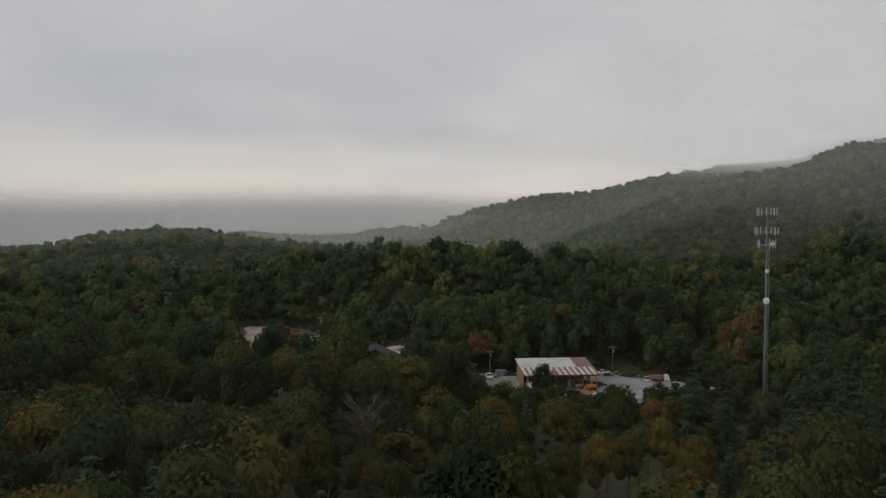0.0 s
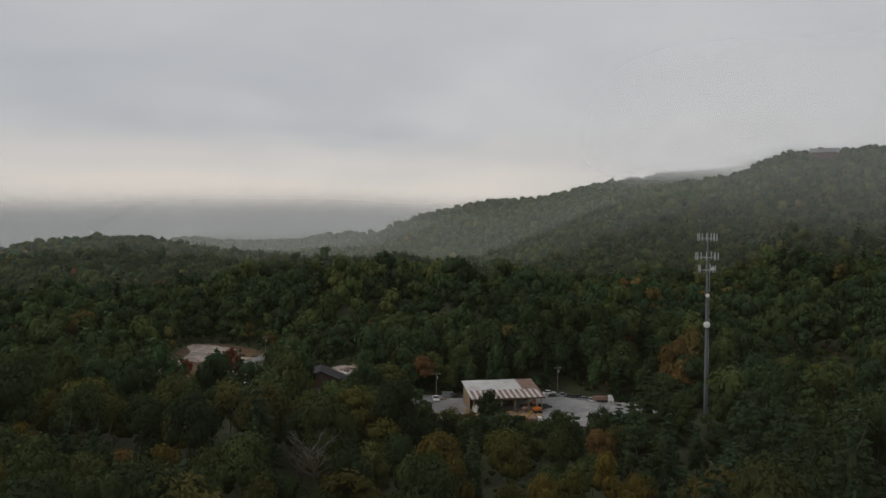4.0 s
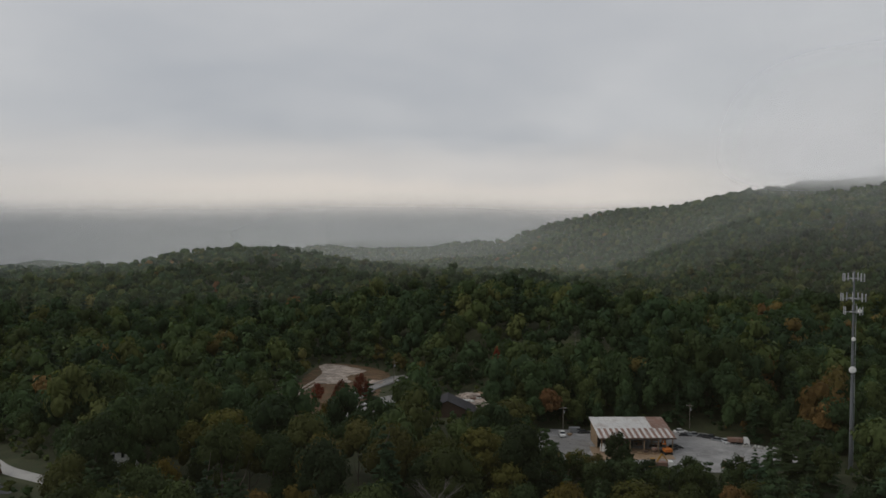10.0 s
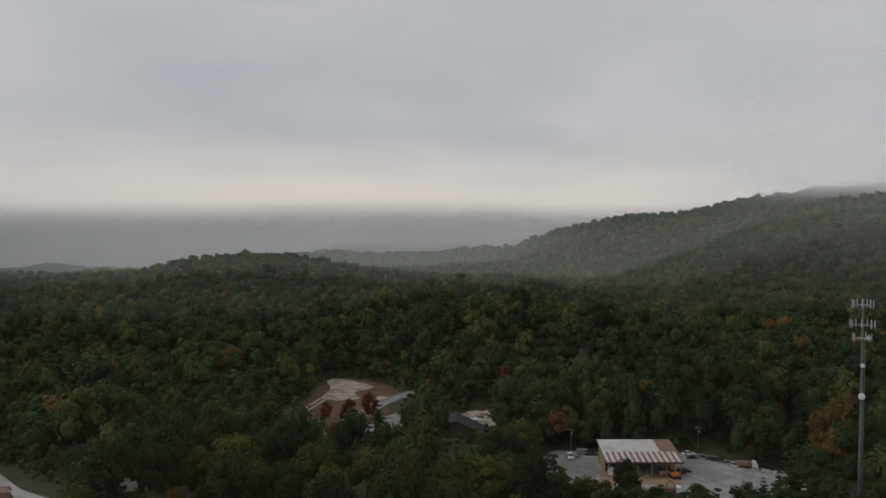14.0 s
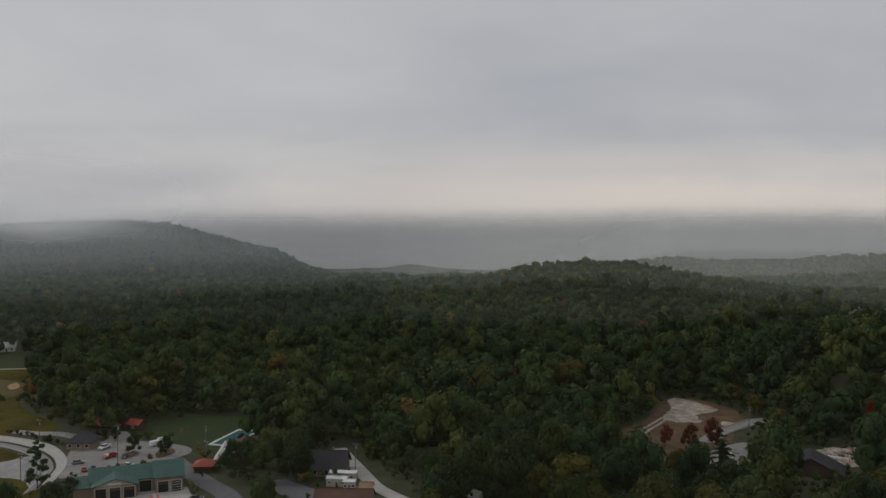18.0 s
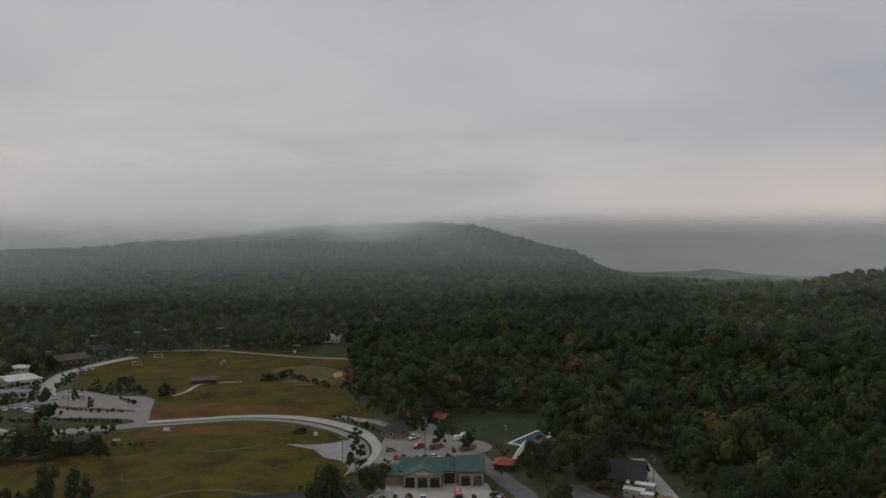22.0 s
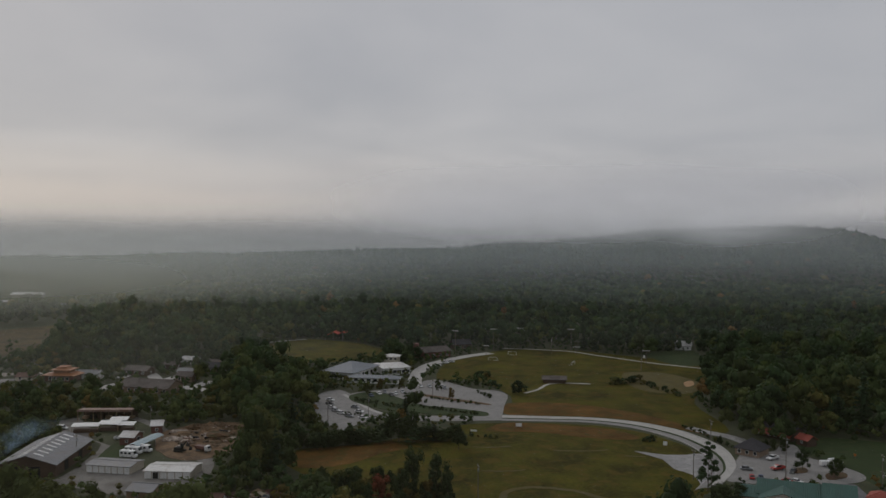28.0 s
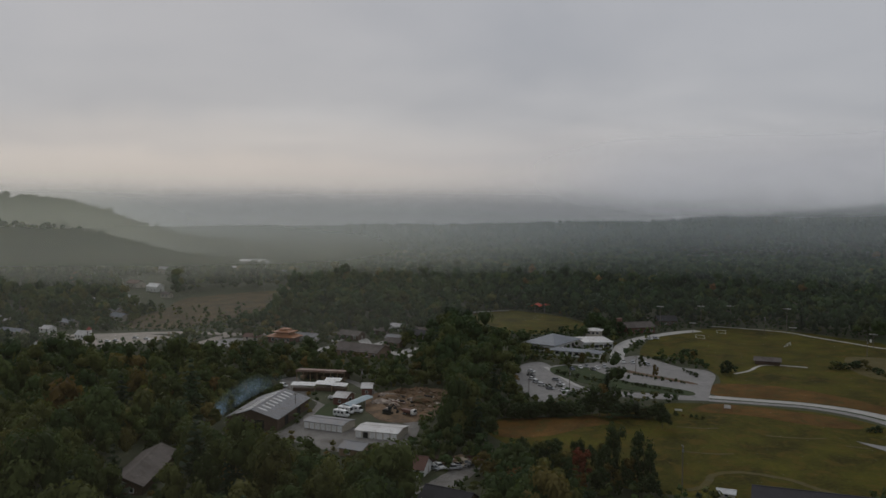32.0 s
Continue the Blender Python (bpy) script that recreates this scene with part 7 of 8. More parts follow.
for u, z in ((-7, 2.5), (-2, 5.1), (4, 5.3), (8, 2.3)):
    for v in (-3.9, 3.9):
        part("pole", tube((u, v, -0.2), (u, v, z - 0.1), 0.07), M_STEEL, tent)

# crash barrier on the road by the clearing
barrier = thing("crash_barrier", 0, 0, 0, "galvanised steel crash barrier along the road", "barrier", z=0)
for a, b in ((((-174.2, 339.6)), ((-174.2, 363.9))), (((-168.2, 328.0)), ((-168.8, 352.8)))):
    n = 12
    for k in range(n):
        p, q = (Vector(a).lerp(Vector(b), k / n)), (Vector(a).lerp(Vector(b), (k + 1) / n))
        zz = ground_height(p.x, p.y)
        part("post", tube((p.x, p.y, zz - 0.2), (p.x, p.y, zz + 0.95), 0.07), M_STEEL, barrier)
        part("rail", tube((p.x, p.y, zz + 0.75), (q.x, q.y, zz + 0.75), 0.16, None, 6), M_STEEL, barrier)

# row of white bagged goods and drums at the far edge of the shed yard
g_ = random.Random(11)
M_BAG = material("dusty_white_sacking", (0.42, 0.42, 0.40), 0.9, vary=0.2, stain=(0.3, 0.28, 0.25))
for k in range(20):
    t_ = k / 19
    a, b = (-16.0, 296.9), (-2.9, 296.0)
    p = (a[0] + (b[0] - a[0]) * t_ + g_.uniform(-0.8, 0.8), a[1] + (b[1] - a[1]) * t_ + g_.uniform(-1.2, 1.2))
    bag = thing("bulk_bag", *p, g_.uniform(0, 90), "white bulk bag of material at the wood's edge", "bag", "bulk bags")
    part("sack", box(-0.42, 0.42, -0.42, 0.42, 0, g_.uniform(0.7, 0.95), 0.16), M_BAG, bag)
    part("top", box(-0.16, 0.16, -0.16, 0.16, 0.7, 1.15, 0.06), M_BAG, bag)

# pallets and crates in the shed yard
for k, p in enumerate(((-45.9, 276.0), (-44.1, 276.1), (-41.5, 277.3), (-72.2, 290.3), (-15.7, 279.2), (-19.9, 270.4), (-27.6, 267.0))):
    cr = thing("crate_stack", *p, 20 + 13 * k, "stack of weathered timber crates on the yard", "crates", "crate stacks")
    for j in range(1 + k % 3):
        part("crate", box(-0.7, 0.7, -0.6, 0.6, 0.05 + 0.7 * j, 0.7 + 0.7 * j, 0.04), (M_TIMBER, M_BROWN_WALL, M_RUST_ROOF)[j], cr)

# heaps on the dirt yard, the rubble pad and the small yard


def heap(name, p, r, h, m, seed, label):
    v, f = ICO[2]
    v = lumpy(v, seed, 0.6)
    keep = [tuple(int(i) for i in t) for t in f if v[list(t), 2].max() > -0.2]
    vv = np.c_[v[:, :2] * r, np.maximum(v[:, 2], -0.1) * h * 0.5] + np.random.default_rng(seed).normal(scale=(0.055 * r, 0.055 * r, 0.16 * h), size=v.shape)
    ob = mesh_object(name, vv.tolist(), keep, m)
    ob.location = (*p, ground_height(*p) + 0.05)
    return tagged(ob, label, "mound", "mounds")


for k, (p, r, h, m) in enumerate((((-374.8, -88.2), 6, 2.4, M_DIRT), ((-382.8, -81.0), 8, 2.8, M_DIRT), ((-373.5, -72.7), 6, 2.2, M_CLAY), ((-369.4, -94.0), 5, 1.6, M_ROCKY), ((-361.7, -80.1), 5, 1.4, M_CLAY), ((-389.0, -88.5), 5, 2.6, M_CLAY), ((-392.5, -80.0), 5, 3.0, M_DIRT), ((-386.5, -72.5), 6, 2.8, M_CLAY), ((-379.0, -68.5), 5, 2.4, M_DIRT), ((-383.5, -95.0), 4, 1.6, M_ROCKY), ((-366.5, -87.0), 3.5, 1.0, M_ROCKY), ((-356.0, -73.0), 4, 1.2, M_DIRT), ((-368.0, -69.5), 4.5, 1.6, M_CLAY), ((-377.0, -79.0), 4, 1.5, M_ROCKY), ((-129.1, 328.1), 5, 1.8, M_ROCKY), ((-125.5, 335.7), 6, 2.2, M_ROCKY), ((-122.1, 341.1), 5, 1.8, M_TIMBER), ((-290.5, -50.5), 4, 1.4, M_RUST_ROOF), ((-293.9, -46.2), 4.5, 1.6, M_TIMBER), ((-294.1, -41.3), 4, 1.4, M_RED_WALL), ((-291.6, -54.6), 3, 1.2, M_BROWN_WALL))):
    heap("mound", p, r * 0.8, h, m, 40 + k, "loose mound of " + {M_DIRT: "tan dirt", M_CLAY: "brown clay", M_ROCKY: "pale broken stone", M_TIMBER: "sawn timber and scraps", M_RUST_ROOF: "rusty scrap", M_RED_WALL: "red brick rubble", M_BROWN_WALL: "dark scrap"}[m])
g_ = random.Random(21)
for k in range(24):
    a, r = g_.uniform(0, 6.28), g_.uniform(0.2, 1.0) ** 0.6
    heap("mound", (-374.0 + 19 * r * math.cos(a), -81.0 + 14 * r * math.sin(a)), g_.uniform(1.0, 2.8), g_.uniform(0.5, 1.4), (M_CLAY, M_ROCKY, M_DIRT)[k % 3], 90 + k, ("small mound of brown clay", "small mound of pale broken stone", "small mound of tan dirt")[k % 3])
for k in range(70):
    a = ((-293.7, -54.0), (-296.4, -39.7), (-289.8, -40.7), (-286.5, -51.7)) if k < 40 else ((-134.9, 331.7), (-121.9, 348.1), (-119.2, 332.8), (-123.6, 322.4))
    s, t_ = g_.random(), g_.random()
    px = (a[0][0] * (1 - s) + a[1][0] * s) * (1 - t_) + (a[3][0] * (1 - s) + a[2][0] * s) * t_
    py = (a[0][1] * (1 - s) + a[1][1] * s) * (1 - t_) + (a[3][1] * (1 - s) + a[2][1] * s) * t_
    w_, h_ = g_.uniform(0.4, 1.6), g_.uniform(0.3, 1.0)
    ob = part("scrap_piece", box(-w_, w_, -0.4, 0.4, 0, h_, 0.08), g_.choice((M_PLASTIC, M_TIMBER, M_RUST_ROOF, M_BROWN_WALL, M_STEEL, M_RED_WALL)))
    ob.matrix_basis = pose(px, py, ground_height(px, py) + 0.1, 0, 0, g_.uniform(0, 180))
    tagged(ob, "piece of scrap lying in the cluttered yard", "scrap", "scrap pieces")

# scrap, timber and earth strewn over the dirt yard
for k in range(46):
    a = ((-381.7, -98.2), (-393.5, -72.7), (-371.3, -67.7), (-356.6, -86.3))
    s, t_ = g_.random(), g_.random()
    px, py = ((a[0][i] * (1 - s) + a[1][i] * s) * (1 - t_) + (a[3][i] * (1 - s) + a[2][i] * s) * t_ for i in (0, 1))
    w_, h_ = g_.uniform(0.4, 2.2), g_.uniform(0.2, 0.8)
    ob = part("scrap_piece", box(-w_, w_, -0.5, 0.5, 0, h_, 0.08), g_.choice((M_BROWN_WALL, M_TIMBER, M_RUST_ROOF, M_BROWN_WALL, M_CLAY, M_DARK)))
    ob.matrix_basis = pose(px, py, ground_height(px, py) + 0.1, 0, 0, g_.uniform(0, 180))
    tagged(ob, "length of scrap timber strewn over the dirt yard", "scrap", "scrap pieces")

# ---------------------------------------------------------------- single trees, hedges and bushes
LONE_BROAD = [crown_loose(700 + k, 1500, 0.07) for k in range(4)]
LONE_PINE = [crown_pine(720, 2000, 0.12), crown_ragged(721, 1900, 0.085)]
RAGGED = [crown_ragged(725 + k, 1900, 0.085) for k in range(2)]
BUSH = [crown_broad(740 + k, 210, 0.155, lobes=7) for k in range(3)]
RED_STOPS = [(0.0, (0.135, 0.046, 0.026)), (1.0, (0.19, 0.044, 0.026))]
M_RED_LEAF = leaf_material("red_autumn_foliage", "object", RED_STOPS)
M_GOLD_LEAF = leaf_material("golden_autumn_foliage", "object", [(0.0, (0.104, 0.079, 0.017)), (1.0, (0.126, 0.093, 0.017))])
M_FLAME = leaf_material("scarlet_foliage", "object", [(0.0, (0.26, 0.05, 0.025)), (1.0, (0.30, 0.055, 0.03))])
M_DARK_LEAF = leaf_material("dark_evergreen_foliage", "object", [(0.0, (0.032, 0.052, 0.023)), (1.0, (0.052, 0.070, 0.028))])
LONE = {}


def lone_mesh(kind, mat, k):
    key = (kind, mat.name, k)
    if key not in LONE:
        v, f = {"broad": LONE_BROAD, "pine": LONE_PINE, "ragged": RAGGED, "bush": BUSH}[kind][k]
        LONE[key] = fast_mesh("crown", v, f, mat)
    return LONE[key]


LONE_TRUNK = trunk_mesh("trunk", 77, 1.0, 0.025, bend=0.04)
g_ = random.Random(31)


def lone_tree(kind, p, rad, h, mat, label, group="", base=None):
    kinds = {"hedge trees": "evergreen_tree", "low wood before the yard": "young_tree", "meadow edge trees": "shrub_tree", "school car park trees": "young_tree"}
    root = thing(kinds.get(group) or {"broad": "broadleaf_tree", "pine": "pine_tree", "ragged": "pine_tree", "bush": "bush"}[kind], *p, 0, label, "bush" if kind == "bush" else "tree", group)
    cr = new("foliage" if kind == "bush" else "crown", lone_mesh(kind, mat, g_.randrange(4 if kind == "broad" else 2)))
    cr.parent = root
    low = ({"broad": 0.13, "pine": 0.08, "ragged": 0.08, "bush": -0.04}[kind] if base is None else base) * h
    cr.location = (0, 0, low)
    cr.scale = (rad, rad, (h - low) / (3.25 if kind in ("pine", "ragged") else 1.95))
    cr.rotation_euler = (0, 0, g_.uniform(0, 6.28))
    if kind != "bush":
        tr = new("trunk", LONE_TRUNK)
        tr.parent, tr.scale = root, (h * 0.5, h * 0.5, h * 0.75)


for p, rad, h in (((-177.4, 299.3), 3.2, 8.2), ((-168.0, 300.6), 3.6, 9.8), ((-162.4, 308.8), 3.8, 11.6)):
    lone_tree("broad", p, rad, h, M_RED_LEAF, "uneven tree with dull red autumn leaves", "red trees at the clearing")
for p, rad, h in (((-186, 274), 4.6, 9.5), ((-179, 272), 4.4, 8.0), ((-171, 268), 4.6, 8.5), ((-163, 266), 4.4, 9.0), ((-192, 277), 4.2, 8.5), ((-155, 270), 4.2, 8.0)):
    lone_tree("broad", p, rad, h, M_LEAF if int(rad * 10) % 4 else M_DARK_LEAF, "green tree at the foot of the clay clearing", "trees below the clearing", 0.05)
lone_tree("broad", (-144.6, 252.9), 4.6, 13.2, M_GOLD_LEAF, "tree with golden autumn leaves in the wood")
lone_tree("broad", (-119.5, 350.0), 2.6, 17, M_FLAME, "tree with bright scarlet leaves on the hillside")
lone_tree("pine", (-139.2, 271.0), 5.5, 18, M_PINE, "dark pine standing before the car park")
lone_tree("ragged", (-68.4, 244.5), 4.6, 13.6, M_PINE, "ragged pine at the corner of the yard")
lone_tree("pine", (1.8, 257.0), 6.6, 18, M_PINE, "broad pine beside the gravel yard")
lone_tree("pine", (-10.4, 252.0), 3.4, 11.2, M_PINE, "small dark pine at the front of the gravel yard")
for p, rad, h in (((-2.1, 262.2), 6.5, 18.6), ((6.2, 250.0), 6.5, 18.9), ((-6.5, 250.1), 4.8, 13.9), ((20.4, 249.3), 6.0, 15.2)):
    lone_tree("pine", p, rad, h, M_PINE, "broad dark pine standing close to the gravel yard", "pines at the yard")
for p, rad, h in (((-4.0, 204.0), 5.0, 20), ((27.0, 251.0), 6.0, 20), ((40.0, 255.0), 6.5, 21), ((11.0, 161.0), 4.8, 21), ((3.0, 199.0), 5.2, 20), ((-9.0, 231.0), 5.0, 13), ((29.0, 206.0), 5.5, 21), ((36.0, 226.0), 5.0, 20), ((22.5, 228.0), 4.8, 18)):
    lone_tree("pine", p, rad, h, M_PINE, "tall broad pine standing out of the wood near the tower", "pines near the tower")
    CLEARINGS.append(("area", [(p[0] - 3, p[1] - 3), (p[0] + 3, p[1] - 3), (p[0] + 3, p[1] + 3), (p[0] - 3, p[1] + 3)], 1.0))
for p, rad, h, m_ in (((-47.5, 247), 4.2, 13.2, M_DARK_LEAF), ((-43.6, 244.5), 3.8, 10.5, M_LEAF), ((-53.5, 245), 4.8, 7.0, M_LEAF), ((-59, 241), 5.0, 8.5, M_LEAF), ((-37.5, 246), 4.6, 6.2, M_DARK_LEAF), ((-27.8, 248.5), 3.7, 8.2, M_DARK_LEAF), ((-22.5, 244), 3.6, 6.0, M_LEAF), ((-16, 249), 4.4, 9.2, M_DARK_LEAF), ((-32.5, 242), 4.4, 6.4, M_LEAF), ((-12.5, 243), 4.0, 8.5, M_LEAF), ((-76, 250), 5.2, 12.0, M_LEAF), ((-82, 256), 5.2, 13.0, M_DARK_LEAF)):
    lone_tree("broad", p, rad, h, m_, "bushy green tree at the front of the yard", "trees before the shed", 0.02)
for k in range(26):
    p = (-88 + 3.6 * k + g_.uniform(-2, 2), 231 + 4.5 * math.sin(k * 2.1) + g_.uniform(-3, 3) - (10 if k < 6 else 0))
    lone_tree("broad", p, g_.uniform(3.8, 5.4), g_.uniform(7.0, 11.5), (M_LEAF, M_DARK_LEAF, M_LEAF)[k % 3], "young tree in the low wood before the yard", "low wood before the yard", 0.02)
lone_tree("ragged", (-290.4, 104.8), 4.2, 17, M_PINE, "tall thin pine beside the road bend")
for p, rad, h in (((-268.1, 103.1), 4.5, 9), ((-271.8, 102.0), 4, 8), ((-276.6, 109.3), 3.2, 6.5)):
    lone_tree("broad", p, rad, h, M_DARK_LEAF, "dense green tree at the fire station corner")
lone_tree("broad", (-312.5, 147.8), 3.4, 8, M_DARK_LEAF, "round green tree on a car park island", "car park trees")
lone_tree("broad", (-303.2, 155.6), 3.4, 7, M_LEAF, "olive tree on a car park island", "car park trees")
for p, h in (((-341.3, 149.6), 4.5), ((-336.2, 151.8), 5.5), ((-351.3, 131.6), 3.5), ((-344.6, 147.5), 3.5)):
    lone_tree("broad", p, h * 0.42, h, M_LEAF, "small olive tree near the red hall", "car park trees")
for p in ((-257.2, 157.9), (-262, 188), (-254, 182), (-266, 197), (-247, 176), (-240, 170), (-272, 200)):
    lone_tree("broad", p, 5.5, 13, M_DARK_LEAF, "full green tree at the wood's edge by the pool", "edge trees")
# dark hedge trees south of the school
for k in range(16):
    t_ = k / 15
    a, b = (-360.2, -16.9), (-364.3, 24.0)
    p = (a[0] + (b[0] - a[0]) * t_ + g_.uniform(-3, 3), a[1] + (b[1] - a[1]) * t_ + g_.uniform(-2, 2))
    tall = t_ > 0.3 and t_ < 0.6
    lone_tree("pine" if k % 3 == 0 else "broad", p, g_.uniform(3.4, 4.6), g_.uniform(9, 12) if tall else g_.uniform(5, 7.5), M_DARK_LEAF, "dark evergreen tree in the hedge line", "hedge trees")
lone_tree("broad", (-348.6, 24.5), 4.4, 10, M_DARK_LEAF, "dense dark evergreen standing in the meadow")
for k in range(22):
    t_ = k / 21
    a, b = (-348.5, -35.4), (-360.2, -16.9)
    lone_tree("broad", (a[0] + (b[0] - a[0]) * t_ + g_.uniform(-2, 2), a[1] + (b[1] - a[1]) * t_ + g_.uniform(-2, 2)), g_.uniform(2.6, 3.8), g_.uniform(4.5, 7), M_DARK_LEAF, "thick green shrub tree in the hedge line", "hedge trees")
for p, h in (((-281.8, 4.9), 17), ((-274.7, 1.9), 13), ((-283.6, 14.3), 15), ((-277.3, 16.0), 11), ((-274.7, -9.1), 9)):
    lone_tree("broad", p, h * 0.27, h, M_DARK_LEAF, "slender green tree at the meadow's edge", "meadow edge trees")
lone_tree("broad", (-280.9, -5.7), 4.2, 9, M_RED_LEAF, "shrubby tree with dull red leaves at the meadow's edge")
for k in range(46):
    s, t_ = g_.random(), g_.random()
    a, b, c, d = (-304.3, -30.8), (-297.6, 0.4), (-267.2, 22.1), (-256.6, -22.2)
    p = [(a[i] * (1 - s) + b[i] * s) * (1 - t_) + (d[i] * (1 - s) + c[i] * s) * t_ for i in (0, 1)]
    h = g_.uniform(4.5, 10)
    lone_tree("broad", p, h * g_.uniform(0.3, 0.42), h, (M_DARK_LEAF, M_LEAF)[k % 2], "bushy green tree at the meadow's lower edge", "meadow edge trees")
# bushes: islands of the school car park, field, slopes
ROWS = [((-449.5, 16.2), (-432.6, 40.6), 15, 2.4), ((-433.5, 4.7), (-409.7, 38.0), 18, 2.6), ((-464.6, 42.1), (-448.3, 48.5), 6, 3.0), ((-498.1, 22.7), (-478.2, 57.3), 15, 3.2), ((-475.7, -21.5), (-478.5, -0.8), 9, 3.2), ((-446.2, -21.6), (-425.6, 4.6), 12, 3.4), ((-512.8, 44.8), (-511.1, 54.6), 5, 6.0), ((-461.3, 61.3), (-469.6, 68.6), 5, 4.6), ((-481.4, 118.9), (-492.6, 138.6), 7, 7.0),
        ((-485.5, 136.6), (-446.2, 147.4), 8, 5.0), ((-356.8, 100.5), (-358.6, 107.3), 4, 4.0), ((-371.6, 27.7), (-365.2, 41.5), 7, 2.4), ((-479.1, -40.7), (-483.5, -29.3), 6, 4.5), ((-415.0, -26.4), (-413.2, -16.1), 6, 2.2), ((-382.3, 126.4), (-343.8, 135.7), 14, 2.6), ((-294.1, 115.2), (-301.6, 121.4), 5, 1.8), ((-282.8, 155.7), (-267.9, 151.6), 6, 2.0)]
for a, b, n, h in ROWS:
    for k in range(n):
        t_ = (k + 0.5) / n
        hh = h * g_.uniform(0.4, 0.75)
        lone_tree("bush", (a[0] + (b[0] - a[0]) * t_ + g_.uniform(-1, 1), a[1] + (b[1] - a[1]) * t_ + g_.uniform(-1, 1)), hh * 0.62, hh, M_DARK_LEAF if k % 3 else M_LEAF, "leafy dark green bush in a planted row", "planted bushes")
lone_tree("broad", (-457.8, 63.0), 4.0, 7.5, M_LEAF, "rounded yellow-green tree at the field corner")
for p in ((-468.1, 22.0), (-481.7, 8.8), (-471.6, 2.1), (-459.5, -15.7), (-473.7, -9.7), (-437.9, 10.3), (-446.1, 27.5)):
    lone_tree("broad", p, 2.2, 6.0, M_LEAF, "young olive-green tree in the school car park", "school car park trees")

# turning trees in the foreground wood
M_OLIVE_LEAF = leaf_material("olive_gold_foliage", "object", [(0.0, (0.060, 0.064, 0.016)), (1.0, (0.086, 0.079, 0.017))])
NEAR_BROAD = [fast_mesh("crown", *crown_broad(760 + k, 1600, 0.068, lobes=12), M_OLIVE_LEAF) for k in range(2)] + [fast_mesh("crown", *crown_broad(770 + k, 1600, 0.068, lobes=12), M_GOLD_LEAF) for k in range(2)]
for k, (p, rad, h, gold) in enumerate((((-45, 178), 5.6, 18.0, 1), ((-36, 159), 3.2, 17.8, 1), ((-20, 160), 3.6, 16.0, 1), ((-27, 210), 5.0, 9.5, 0), ((-15, 168), 3.6, 15.0, 0), ((-9, 176), 3.2, 16.0, 1), ((-3, 161), 4.4, 17.0, 1), ((-2, 132), 3.4, 20.4, 1), ((-59, 160), 7.0, 13.8, 0), ((-44, 118), 2.7, 20.4, 0), ((-25, 153), 3.8, 16.0, 0), ((-32, 120), 4.0, 20.4, 0), ((-77, 215), 7.5, 19.0, 0), ((-23, 120), 3.5, 20.4, 0), ((-64, 132), 4.2, 20.4, 0), ((-151, 205), 8.1, 19.3, 0), ((-152, 191), 5.2, 18.9, 0), ((-128, 183), 6.3, 20.5, 0), ((-136, 161), 3.7, 18.4, 1), ((-104, 166), 4.5, 14.0, 1), ((-87, 269), 9.1, 14.9, 0), ((-31, 184), 5.5, 16.5, 0), ((-35, 206), 6.5, 12.5, 0), ((-50, 199), 4.6, 12.0, 1), ((-64, 200), 5.5, 14.8, 0), ((-8, 214), 4.5, 13.0, 0))):
    root = thing("broadleaf_tree", *p, 0, "full tree with ochre autumn leaves in the wood" if gold else "full tree with olive-gold leaves in the wood", "tree", "turning trees")
    cr = new("crown", NEAR_BROAD[(2 if gold else 0) + k % 2])
    cr.parent, cr.location, cr.scale = root, (0, 0, h * 0.36), (rad, rad, h * 0.34)
    cr.rotation_euler = (0, 0, k * 1.3)
    tr = new("trunk", LONE_TRUNK)
    tr.parent, tr.scale = root, (12, 12, h * 0.7)
    CLEARINGS.append(("area", [(p[0] - 4.5, p[1] - 4.5), (p[0] + 4.5, p[1] - 4.5), (p[0] + 4.5, p[1] + 4.5), (p[0] - 4.5, p[1] + 4.5)], 1.15))

# bare dead tree in the near wood, and pale snags on the slope behind the shed
M_DEAD = material("bleached_dead_wood", (0.11, 0.10, 0.085), 0.9, vary=0.15)


def dead_tree(p, h, spread, n, seed, label):
    root = thing("dead_tree", *p, 0, label, "dead tree", "dead trees")
    g = random.Random(seed)
    part("trunk", tube((0, 0, -0.4), (0.3, 0.2, h), 0.012 * h + 0.05, 0.05, 7), M_DEAD, root)
    for k in range(n):
        a, z = g.uniform(0, 6.28), h * g.uniform(0.45, 0.95)
        l = spread * g.uniform(0.5, 1.0)
        bm = bmesh.new()
        mid = Vector((math.cos(a) * l * 0.55, math.sin(a) * l * 0.55, z + l * 0.3))
        add_tube(bm, (0, 0, z), mid, 0.10, 0.06, 5)
        for _ in range(6):
            tip = mid + Vector((math.cos(a + g.uniform(-0.8, 0.8)) * l * 0.5, math.sin(a + g.uniform(-0.8, 0.8)) * l * 0.5, l * g.uniform(0.1, 0.5)))
            add_tube(bm, mid, tip, 0.05, 0.02, 4)
            add_tube(bm, mid.lerp(tip, 0.5), tip + Vector((g.uniform(-1, 1), g.uniform(-1, 1), g.uniform(0.2, 1))), 0.04, 0.015, 4)
        part("branch", bm, M_DEAD, root)


dead_tree((-69.5, 167.5), 16.5, 6.0, 26, 3, "bare grey dead tree with spreading branches in the wood")
for k, (p, h) in enumerate((((-98.5, 383.0), 18), ((-73.5, 379.0), 13), ((-42.6, 379.0), 15), ((-88.0, 360.0), 12))):
    dead_tree(p, h, 2.2, 4, 20 + k, "pale bare snag standing on the wooded slope")
CLEARINGS.append(("area", [(-75, 162), (-64, 162), (-64, 172), (-75, 172)], 1.0))

# ---------------------------------------------------------------- mist


